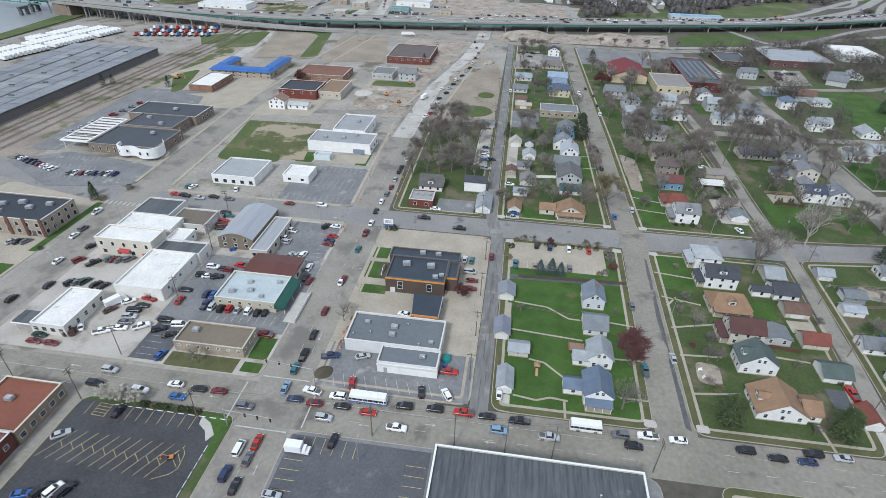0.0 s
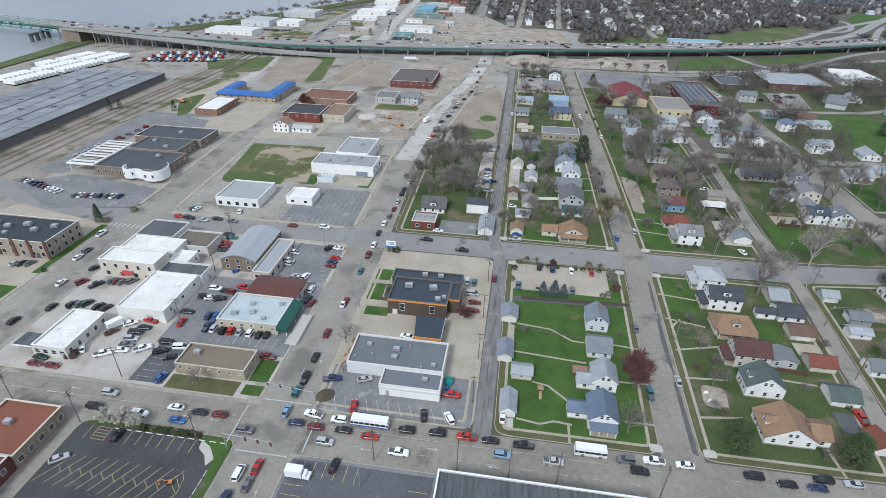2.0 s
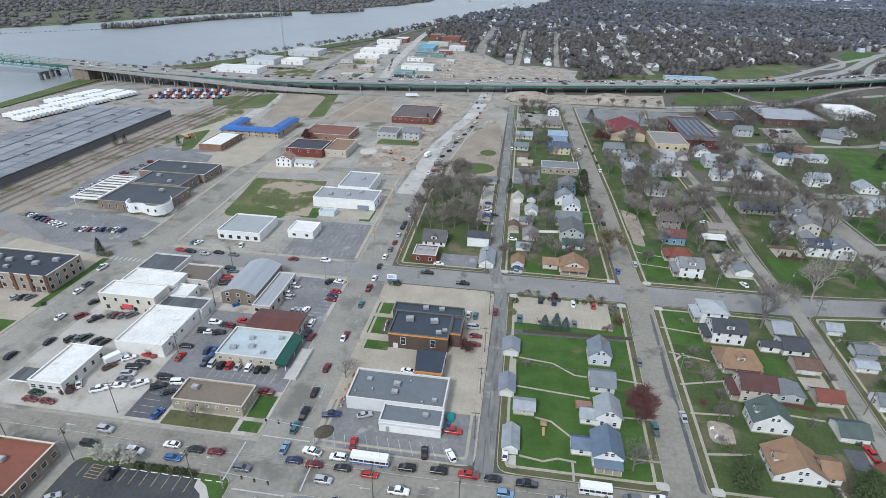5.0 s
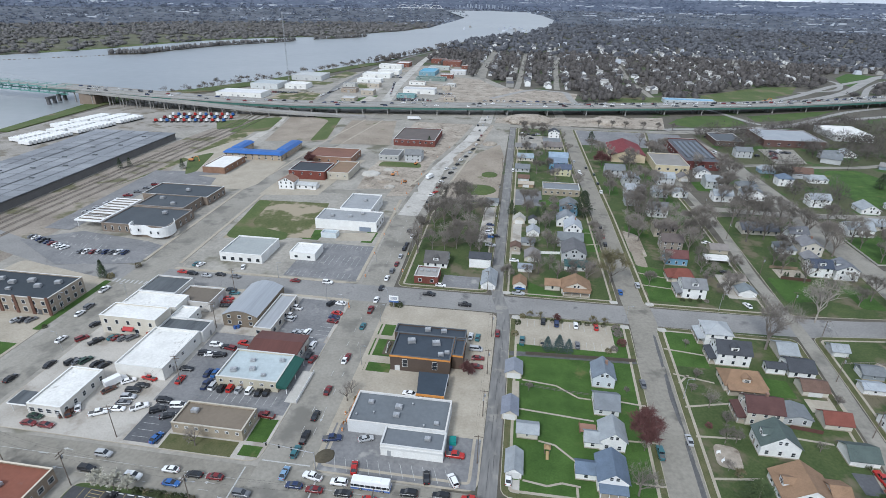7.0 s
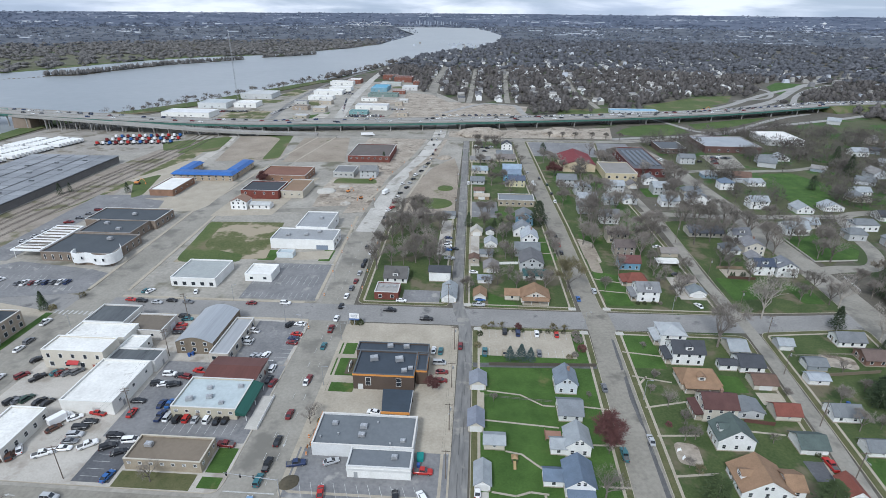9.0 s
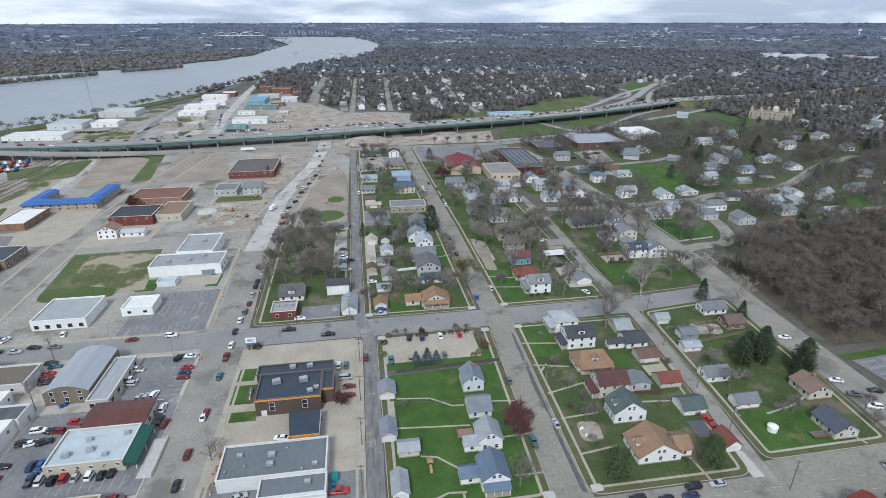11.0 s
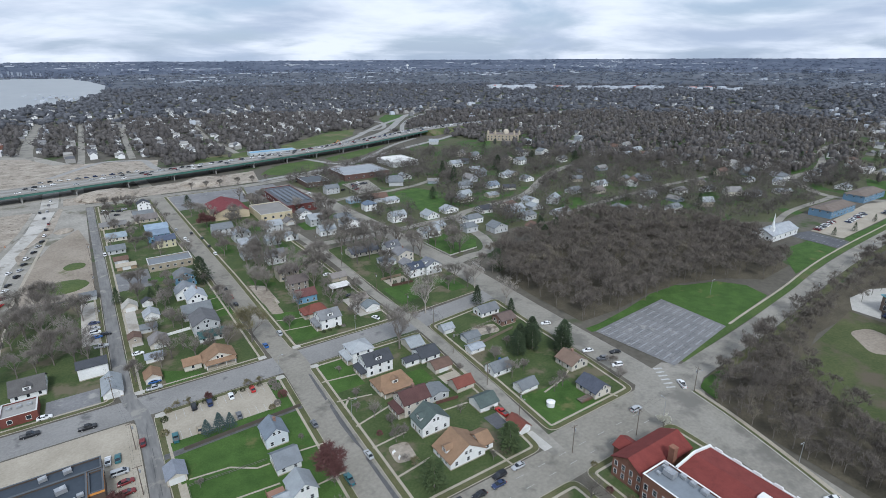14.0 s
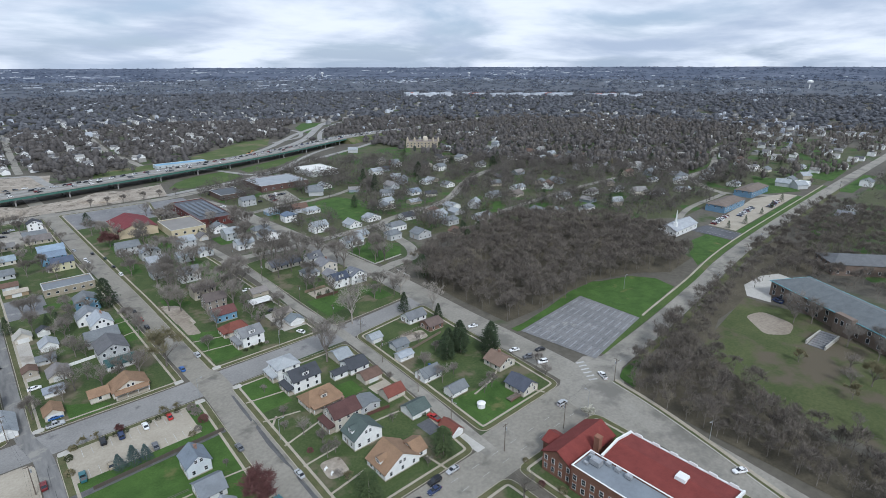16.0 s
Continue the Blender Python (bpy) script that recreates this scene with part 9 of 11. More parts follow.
car("suv", "grey", 36.2, 98.4, 180, 0.12)
car("suv", "black", 39.3, 95.4, 0, 0.12)
car("pickup", "white", 43.5, 99.2, 180, 0.12)
car("sedan", "white", 51.3, 99.2, 180, 0.12)
car("suv", "black", 68.1, 98.6, 180, 0.12)
car("sedan", "black", 75.7, 97.5, 180, 0.12)
car("suv", "black", 85.4, 100.3, 180, 0.12)
car("sedan", "navy", 82.9, 97.6, 180, 0.12)
car("sedan", "silver", 92.7, 100.2, 180, 0.12)
car("pickup", "red", 105.4, 124.1, 95, 0.17)
car("sedan", "silver", 56.3, 130.5, 90, 0.12, False)
car("pickup", "teal", 46.8, 123.9, 90, 0.12)
car("sedan", "grey", 47.3, 154.9, 90, 0.12, False)
car("sedan", "white", -171.5, 162.6, 88, 0.17, False)
car("suv", "grey", -171.8, 168.0, 88, 0.17, False)
car("sedan", "white", -165.0, 145.4, 88, 0.17, False)
car("sedan", "black", -157.3, 131.4, 88, 0.17, False)
car("sedan", "black", -164.2, 122.5, 88, 0.17)
car("suv", "darkred", -157.7, 147.1, 60, 0.17, False)
car("sedan", "black", -159.7, 156.7, 60, 0.17, False)
car("pickup", "black", -151.3, 146.4, 60, 0.17, False)
car("sedan", "teal", -146.8, 149.8, 60, 0.17, False)
car("sedan", "darkred", -145.0, 149.8, 60, 0.17, False)
car("sedan", "grey", -142.6, 149.8, 60, 0.17, False)
car("suv", "grey", -139.8, 150.7, 60, 0.17, False)
car("sedan", "silver", -192.3, 154.2, 70, 0.17, False)
car("sedan", "black", -189.6, 154.7, 70, 0.17, False)
car("sedan", "grey", -186.8, 155.2, 70, 0.17, False)
car("suv", "black", -150.9, 133.9, 70, 0.17, False)
car("sedan", "grey", -148.8, 134.6, 70, 0.17, False)
car("suv", "darkgreen", -146.5, 135.4, 70, 0.17, False)
car("sedan", "black", -141.5, 134.5, 70, 0.17, False)
car("sedan", "black", -138.3, 134.1, 70, 0.17, False)
car("pickup", "white", -123.5, 112.6, 30, 0.17)
car("sedan", "white", -118.9, 115.0, 10, 0.17)
car("sedan", "grey", -118.9, 117.8, 10, 0.17)
car("suv", "silver", -119.2, 120.6, 10, 0.17)
car("suv", "black", -119.8, 123.7, 10, 0.17)
car("sedan", "black", -118.5, 126.4, 10, 0.17, False)
car("pickup", "white", -112.7, 116.9, 40, 0.17)
car("sedan", "blue", -128.1, 127.2, 40, 0.17, False)
car("sedan", "white", -124.4, 127.8, 40, 0.17, False)
car("pickup", "red", -118.5, 130.4, 170, 0.17, False)
car("sedan", "brown", -127.7, 122.7, 60, 0.17)
car("sedan", "white", -131.6, 113.7, 130, 0.17)
car("suv", "brown", -132.7, 111.1, 130, 0.17)
car("suv", "black", -106.8, 121.0, 5, 0.17)
car("suv", "black", -106.3, 116.6, 30, 0.17)
car("van", "white", -101.0, 119.5, 10, 0.17)
car("sedan", "black", -101.6, 114.7, 30, 0.17)
car("sedan", "red", -107.8, 131.3, 90, 0.17, False)
car("sedan", "black", -109.0, 136.9, 5, 0.17, False)
car("sedan", "navy", -100.5, 136.1, 90, 0.17, False)
car("sedan", "blue", -98.0, 136.5, 90, 0.17, False)
car("pickup", "navy", -97.9, 130.5, 90, 0.17, False)
car("suv", "silver", -95.2, 130.4, 90, 0.17, False)
car("suv", "black", -107.7, 146.3, 20, 0.17, False)
car("sedan", "white", -105.2, 146.1, 20, 0.17, False)
car("suv", "black", -101.8, 146.0, 20, 0.17, False)
car("suv", "white", -106.2, 151.7, 5, 0.17, False)
car("sedan", "black", -101.6, 151.0, 5, 0.17, False)
car("sedan", "white", -95.4, 130.3, 90, 0.17, False)
car("suv", "black", -91.8, 129.7, 90, 0.17, False)
car("suv", "red", -89.0, 130.2, 90, 0.17, False)
car("sedan", "silver", -86.0, 130.1, 90, 0.17, False)
car("suv", "white", -82.3, 130.2, 90, 0.17, False)
car("sedan", "black", -79.0, 129.8, 90, 0.17, False)
car("sedan", "black", -76.4, 130.3, 90, 0.17, False)
car("pickup", "darkred", -71.8, 119.8, 175, 0.17)
car("pickup", "red", -96.2, 154.2, 170, 0.17, False)
car("suv", "darkred", -100.0, 150.6, 170, 0.17, False)
car("sedan", "teal", -118.3, 188.3, 10, 0.17, False)
car("sedan", "black", -121.1, 190.8, 10, 0.17, False)
car("sedan", "red", -118.6, 183.8, 10, 0.17, False)
car("sedan", "darkred", -118.0, 181.0, 10, 0.17, False)
car("sedan", "black", -116.9, 178.0, 10, 0.17, False)
car("pickup", "white", -87.5, 181.5, 170, 0.17, False)
car("pickup", "white", -87.5, 175.2, 170, 0.17, False)
car("suv", "silver", -86.9, 172.7, 170, 0.17, False)
car("suv", "black", -74.0, 187.2, 60, 0.17, False)
car("sedan", "white", -70.3, 187.9, 175, 0.17, False)
car("sedan", "red", -69.3, 180.3, 170, 0.17, False)
car("sedan", "navy", -69.5, 177.1, 170, 0.17, False)
car("sedan", "darkred", -69.2, 174.2, 170, 0.17, False)
car("sedan", "white", -56.5, 151.1, 90, 0.12, False)
car("sedan", "darkred", -57.0, 134.2, 90, 0.12, False)
car("suv", "white", -71.0, 157.5, 90, 0.17, False)
car("sedan", "black", -70.0, 151.2, 90, 0.17, False)
car("sedan", "darkred", -67.9, 149.4, 80, 0.17, False)
car("sedan", "silver", -80.8, 164.3, 80, 0.17, False)
car("sedan", "silver", -78.5, 164.3, 80, 0.17, False)
car("suv", "white", -76.1, 165.1, 80, 0.17, False)
car("sedan", "darkred", -97.0, 203.6, 180, 0.12, False)
car("suv", "white", -82.0, 204.8, 0, 0.12, False)
car("sedan", "grey", -125.4, 202.7, 0, 0.12, False)
car("sedan", "white", -126.5, 212.2, 110, 0.17, False)
car("sedan", "red", -151.7, 202.8, 0, 0.12, False)
car("suv", "black", -146.3, 202.1, 0, 0.12, False)
car("sedan", "silver", -138.9, 201.3, 0, 0.12, False)
car("sedan", "black", -133.2, 203.4, 0, 0.12, False)
car("sedan", "teal", -149.6, 211.4, 70, 0.17, False)
car("sedan", "white", -147.5, 211.2, 70, 0.17, False)
car("pickup", "black", -18.4, 195.9, 0, 0.12, False)
car("pickup", "black", -34.8, 202.1, 0, 0.12, False)
car("sedan", "darkred", -3.4, 176.9, 90, 0.17, False)
car("sedan", "white", -13.5, 173.1, 88, 0.17, False)
car("sedan", "teal", -10.8, 172.8, 88, 0.17, False)
car("van", "silver", -10.7, 165.2, 0, 0.17, False)
car("sedan", "darkred", -9.5, 159.7, 5, 0.17, False)
car("sedan", "darkred", -9.6, 154.8, 5, 0.17, False)
car("sedan", "white", -30.1, 137.0, 170, 0.17, False)
car("sedan", "white", -23.9, 136.9, 170, 0.17, False)
car("suv", "black", 14.3, 188.3, 88, 0.17, False)
car("suv", "navy", 19.6, 187.6, 88, 0.17, False)
car("sedan", "white", 27.2, 187.7, 88, 0.17, False)
car("sedan", "red", 35.1, 187.8, 88, 0.17, False)
car("pickup", "teal", 6.1, 173.4, 88, 0.17, False)
car("sedan", "grey", 26.8, 174.0, 88, 0.17, False)
car("sedan", "tan", 13.7, 173.6, 88, 0.17, False)
car("sedan", "black", -57.7, 269.0, 90, 0.12, False)
car("suv", "white", -54.3, 261.8, 90, 0.12, False)
car("sedan", "black", -55.2, 251.3, 90, 0.12, False)
car("suv", "black", -55.2, 245.7, 90, 0.12, False)
car("sedan", "silver", -55.3, 236.9, 90, 0.12, False)
car("sedan", "darkred", -55.3, 228.1, 90, 0.12, False)
car("suv", "grey", -55.8, 220.8, 90, 0.12, False)
car("sedan", "white", -56.5, 213.3, 90, 0.12, False)
car("sedan", "black", -56.8, 204.1, 90, 0.12, False)
car("sedan", "white", -56.3, 193.7, 90, 0.12, False)
car("pickup", "darkred", -56.5, 185.3, 90, 0.12, False)
car("sedan", "teal", -56.3, 173.0, 90, 0.12, False)
car("sedan", "darkred", -56.1, 152.6, 90, 0.12, False)
car("sedan", "black", -55.1, 316.0, 70, 0.12, False)
car("sedan", "white", -55.1, 328.9, 60, 0.12, False)
car("sedan", "red", -53.5, 334.8, 60, 0.12, False)
car("sedan", "darkred", -53.2, 345.4, 60, 0.12, False)
car("sedan", "white", -53.0, 356.6, 60, 0.12, False)
car("sedan", "black", -52.4, 365.8, 60, 0.12, False)
car("sedan", "white", -53.5, 387.8, 60, 0.12, False)
car("suv", "black", -49.2, 378.6, 60, 0.17, False)
car("sedan", "silver", -48.3, 390.3, 60, 0.17, False)
car("sedan", "black", -47.0, 401.1, 60, 0.17, False)
car("suv", "white", -46.2, 412.4, 60, 0.17, False)
car("sedan", "black", -43.1, 424.6, 55, 0.17, False)
car("sedan", "silver", -41.1, 437.2, 55, 0.17, False)
car("sedan", "black", -39.4, 448.5, 60, 0.17, False)
car("sedan", "white", -38.5, 464.1, 80, 0.17, False)
car("suv", "black", -38.0, 480.5, 85, 0.17, False)
car("sedan", "darkred", -36.9, 498.1, 85, 0.17, False)
car("sedan", "black", -40.3, 518.3, 85, 0.17, False)
car("sedan", "silver", -38.9, 541.2, 85, 0.17, False)
car("sedan", "black", -38.5, 565.6, 85, 0.17, False)
car("sedan", "white", -37.5, 583.2, 85, 0.17, False)
car("suv", "black", -43.9, 540.1, 90, 0.17, False)
car("sedan", "white", -31.0, 210.7, 0, 0.17, False)
car("sedan", "navy", -13.7, 285.3, 0, 0.17, False)
car("sedan", "silver", -13.6, 278.7, 0, 0.17, False)
car("suv", "white", -13.5, 273.9, 0, 0.17, False)
car("sedan", "blue", -13.2, 268.5, 0, 0.17, False)
car("pickup", "silver", -11.8, 257.7, 0, 0.17, False)
car("sedan", "black", -9.6, 269.9, 0, 0.17, False)
car("sedan", "white", 1.1, 241.8, 0, 0.17, False)
car("pickup", "silver", 3.8, 209.5, 0, 0.17, False)
car("sedan", "blue", 4.4, 214.3, 0, 0.17, False)
car("sedan", "black", 48.2, 293.3, 90, 0.12, False)
car("sedan", "red", 48.3, 280.4, 90, 0.12, False)
car("suv", "black", 48.2, 269.2, 90, 0.12, False)
car("sedan", "blue", 48.8, 218.4, 90, 0.12, False)
car("suv", "silver", 57.4, 226.2, 90, 0.12, False)
car("sedan", "white", 102.4, 281.2, 0, 0.17, False)
car("sedan", "black", 101.5, 246.8, 0, 0.17, False)
car("sedan", "white", 101.3, 215.8, 110, 0.17, False)
car("sedan", "silver", 42.7, 426.8, 90, 0.17, False)
car("suv", "white", 44.6, 399.8, 90, 0.17, False)
car("sedan", "white", 45.3, 392.8, 90, 0.17, False)
car("sedan", "black", 50.5, 411.2, 90, 0.12, False)
car("sedan", "darkgreen", 54.8, 394.7, 90, 0.12, False)
car("sedan", "black", 55.4, 373.6, 90, 0.12, False)
car("suv", "white", 55.7, 355.5, 90, 0.12, False)
car("sedan", "black", 6.2, 511.6, 0, 0.17, False)
car("suv", "black", 11.4, 508.2, 0, 0.17, False)
car("sedan", "silver", 15.1, 513.5, 0, 0.17, False)
car("sedan", "black", 8.9, 496.6, 0, 0.17, False)
car("van", "white", 0.9, 512.8, 0, 0.17, False)
car("van", "white", -4.3, 393.1, 90, 0.17, False)
car("suv", "black", 195.7, 474.2, 20, 0.17, False)
car("pickup", "black", 213.9, 485.0, 20, 0.17, False)
car("sedan", "darkgreen", 206.9, 474.7, 20, 0.17, False)
car("suv", "white", 220.6, 495.6, 20, 0.17, False)
car("suv", "black", 172.0, 534.9, 0, 0.17, False)
car("van", "white", 162.8, 478.3, 120, 0.17, False)
car("pickup", "white", -175.5, 181.8, 88, 0.17, False)
car("suv", "silver", 146.7, 98.8, 0, 0.12)
car("pickup", "white", 174.4, 99.3, 60, 0.12)
car("sedan", "white", 163.3, 136.9, 160, 0.17, False)
car("suv", "grey", 163.4, 129.0, 160, 0.17, False)
car("sedan", "black", 172.2, 129.6, 160, 0.17, False)
car("suv", "white", 164.6, 122.3, 160, 0.17)
car("sedan", "white", 165.8, 165.4, 160, 0.17, False)
car("sedan", "white", 158.7, 40.6, 150, 0.17)
coach(-32.6, 99.2, 0, 10.6, 3.1, (0.78, 0.78, 0.77), (0.10, 0.17, 0.42), "white and blue city bus waiting on the main road")
coach(27.2, 99.4, 0, 8.4, 2.9, (0.78, 0.78, 0.77), (0.72, 0.72, 0.71), "white shuttle bus waiting on the main road", "shuttle_bus")
box_truck(-46.2, 80.6, 0, 6.2)
box_truck(-128, 126.5, 60, 7.0, "old white delivery truck in the gravel lot")
box_truck(-103.5, 284, 5, 11, "white box truck beside the store")
box_truck(-62.5, 365, 70, 8, "white cement truck on the avenue")
box_truck(-112, 556, 10, 14, "long white truck under the viaduct")
for row, first, count in ((0, 0, 30), (1, 2, 28), (2, 14, 14)):
    for k in range(first, first + count):
        if (k * 7 + row * 3) % 11:
            trailer(-410 + 0.8 * k - 16.5 * row, 384 + 4.0 * k + 3.4 * row, 168 + (k * 5 + row) % 3)
for k in range(38):
    tractor(-361 + 5.4 * (k % 13), 491 + 15 * (k // 13) + 1.15 * (k % 13), 92, ("red", "white", "blue", "darkred", "white", "navy")[(k * 7 + k // 5) % 6])
JAM = []


def queue(kind, color, x, y, turn, z):
    JAM.append((kind, color, x, y, turn, z))


# jam on the viaduct
rng = random.Random(9)
d = 0
for lane, heading in ((-8.6, 180), (-5.0, 180), (4.6, 0), (8.4, 0)):
    i, along = 1, 6.0 + lane
    while i < len(deck) - 2:
        a, b = Vector(deck[i]), Vector(deck[i + 1])
        u = (b - a).normalized()
        step = rng.uniform(9, 15) if lane < 0 else rng.uniform(16, 48)
        along += step
        while i < len(deck) - 2 and along > (Vector(deck[i + 1]) - Vector(deck[i])).length:
            along -= (Vector(deck[i + 1]) - Vector(deck[i])).length
            i += 1
        a, b = Vector(deck[i]), Vector(deck[i + 1])
        u = (b - a).normalized()
        p = a + u * along + Vector((-u.y, u.x)) * (-lane)
        if p.x < -520 or p.x > 700 or (p.x < 40 and rng.random() < 0.5):
            continue
        zz = deck_height(i) + (deck_height(i + 1) - deck_height(i)) * along / (b - a).length
        queue(rng.choice(("sedan", "suv", "sedan", "van")), rng.choice(("white", "black", "silver", "grey", "black", "navy", "white", "silver", "darkred")), p.x, p.y, math.degrees(math.atan2(u.y, u.x)) + heading, zz + 0.03)
# rows in the lots
for x0, y0, dx_, dy_, n, turn in ((-252, 226, 3.4, -1.2, 9, 70), (-214, 214, 3.2, 0.4, 8, 92), (-250, 262, 1.2, 7.5, 8, 20), (430, 164, 3.2, 0.3, 11, 80), (470, 160, 3.2, 0.3, 12, 80), (520, 154, 3.4, 0.3, 9, 80), (-158, 660, 3.2, 0.3, 15, 90), (-156, 668, 3.2, 0.3, 12, 90), (-110, 715, 3.0, 0.6, 6, 90), (-254, 668, 0.6, 7, 9, 80), (-172, 700, -1.6, 9, 12, 95), (-200, 868, -3.4, 0.2, 9, 90), (-150, 870, 3.2, 0, 8, 90), (-330, 680, 3.4, 0.2, 12, 90), (208, 470, 1.0, 4, 6, 20), (214, 488, 3.2, 0.4, 5, 90), (306, 78, 3.4, 0.2, 4, 70), (-240, 850, 6, 0, 9, 0), (40, 690, -8, -1.2, 12, 8)):
    for k in range(n):
        (car if y0 < 230 else queue)(rng.choice(("sedan", "suv", "pickup")), rng.choice(("white", "black", "silver", "grey", "darkred", "navy", "white")), x0 + dx_ * k, y0 + dy_ * k, turn, 0.18)

def joined_cars(name, label, rows):
    """A whole queue of far cars in one body."""
    tints = list(PAINT)
    mats = [mat("paint_" + c, tuple(v * 0.9 for v in PAINT[c]), PAINT[c], rough=0.3, spec=0.5) for c in tints]
    s = Solid()
    for kind, color, x, y, turn, z in rows:
        m = pose(x, y, z, 0, 0, turn)
        body, glass = cached(("car", kind), lambda: body_meshes(kind))
        for me, mi in ((body, tints.index(color)), (glass, len(tints))):
            base = len(s.v)
            s.v += [tuple(m @ v.co) for v in me.vertices]
            for p in me.polygons:
                s.f.append(tuple(base + v for v in p.vertices))
                s.m.append(mi)
        length, width = SHAPES[kind][:2]
        for wx in (-length * 0.3, length * 0.31):
            for wy in (-width / 2 + 0.1, width / 2 - 0.1):
                c = m @ Vector((wx, wy, 0.34))
                s.box(c.x - 0.3, c.y - 0.3, c.z - 0.34, c.x + 0.3, c.y + 0.3, c.z + 0.3, len(tints) + 1)
    return thing(name, label, "cars", kind="stuff", mesh=s.mesh(name, *mats, car_glass, tyre_rubber))


joined_cars("traffic", "cars queued nose to tail on the viaduct and in far lots", JAM)


# ---- trees ----
def branching(seed, height, spread, levels=4, trunk=0.3):
    """Limbs as (start, end, r0, r1) and twig ends of a leafless tree."""
    rg = random.Random(seed)
    limbs, tips = [], []

    def grow(p, way, length, r, level):
        q = p + way * length
        limbs.append((p, q, r, r * 0.66))
        if level == 0:
            tips.append((q, way))
            return
        n = 2 if level == levels else rg.choice((2, 3, 3))
        if level == levels:
            n = 4
        for k in range(n):
            turn = rg.uniform(0, 2 * math.pi) if level < levels else 2 * math.pi * (k + rg.uniform(-0.2, 0.2)) / n
            tilt = rg.uniform(0.35, 0.8) * spread
            side = Vector((math.cos(turn), math.sin(turn), 0))
            w = (way * math.cos(tilt) + side * math.sin(tilt) + Vector((0, 0, 0.12))).normalized()
            start = p + way * length * rg.uniform(0.72, 1.0)
            grow(start, w, length * rg.uniform(0.62, 0.86), r * 0.58, level - 1)
            if level <= 2:
                tips.append((start + w * length * 0.4, w))
        if level == levels:
            grow(q, (way + Vector((rg.uniform(-0.2, 0.2), rg.uniform(-0.2, 0.2), 0))).normalized(), length * 0.8, r * 0.6, level - 1)

    grow(Vector((0, 0, 0)), Vector((0, 0, 1)), height * 0.26, trunk, levels)
    return limbs, tips


def twig_tris(tips, seed, per, size, wide, loose=1.0):
    rg = np.random.RandomState(seed)
    out = []
    for p, w in tips:
        for k in range(per):
            d = Vector(rg.normal(0, 0.65 * loose, 3)) + w * 0.8 + Vector((0, 0, 0.25))
            d.normalize()
            ln = size * rg.uniform(0.5, 1.2)
            s = d.orthogonal().normalized()
            s.rotate(Matrix.Rotation(rg.uniform(0, 6.28), 3, d))
            o = p + Vector(rg.normal(0, 0.25 * loose, 3)) * size * 0.5
            out.append((o - s * wide, o + s * wide, o + d * ln))
    return out


def tree_data(seed, height, spread, levels, trunk, per, size, wide, loose=1.0):
    limbs, tips = branching(seed, height, spread, levels, trunk)
    t = Solid()
    for a, b, r0, r1 in limbs:
        if r0 > trunk * 0.15:
            t.tube(a - (Vector((0, 0, 0.4)) if a.length == 0 else Vector()), b, r0, r1, 5 if r0 > trunk * 0.3 else 3)
    tris = twig_tris(tips, seed, per, size, wide, loose)
    top = max(p.z for tri in tris for p in tri)
    return t, tris, top


def tris_mesh(name, tris, m):
    v = [tuple(p) for tri in tris for p in tri]
    me = bpy.data.meshes.new(name)
    me.from_pydata(v, [], [(3 * k, 3 * k + 1, 3 * k + 2) for k in range(len(tris))])
    me.materials.append(m)
    return me


TREES, TRIS = {}, {}
for kind, seed, h, spread, lev, trunk, per, size, wide, bk, tw in (
        ("bare_a", 1, 12, 0.82, 5, 0.26, 3, 1.6, 0.036, bark, twigs), ("bare_b", 2, 12, 0.95, 5, 0.26, 3, 1.6, 0.036, bark, twigs), ("bare_c", 3, 12, 0.7, 5, 0.24, 3, 1.6, 0.036, bark, twigs), ("bare_d", 7, 12, 0.85, 5, 0.26, 3, 1.5, 0.04, bark, twigs),
        ("sycamore", 5, 13, 0.95, 5, 0.22, 2, 1.1, 0.03, pale_bark, pale_bark), ("open", 6, 12, 0.95, 4, 0.30, 3, 1.6, 0.03, bark, twigs), ("budding", 8, 12, 1.05, 5, 0.26, 5, 1.4, 0.045, bark, budding),
        ("red", 9, 8, 1.45, 5, 0.22, 6, 1.1, 0.05, bark, red_twigs), ("blossom", 10, 6, 1.2, 4, 0.16, 8, 0.6, 0.12, bark, blossom)):
    t, tris, top = tree_data(seed, h, spread, lev, trunk, per, size, wide)
    TREES[kind] = (t.mesh("trunk", bk), tris_mesh("crown", tris, tw), top)
    TRIS[kind] = np.array([[tuple(p) for p in tri] for tri in tris], dtype=np.float32)


def tree(kind, x, y, height, turn=0.0, label="", z=0.1):
    tm, cm, top = TREES[kind]
    k = height / top
    words = label or {"red": "tree with dark red budding crown", "blossom": "small tree in white blossom", "sycamore": "pale-barked leafless sycamore tree", "budding": "large tree with olive budding crown"}.get(kind, "leafless brown-grey tree with fine twigs")
    ob = thing("tree", words, "tree", (x, y, z), turn, "trees")
    ob.scale = (k, k, k)
    part("trunk", tm, ob)
    part("crown", cm, ob)
    return ob


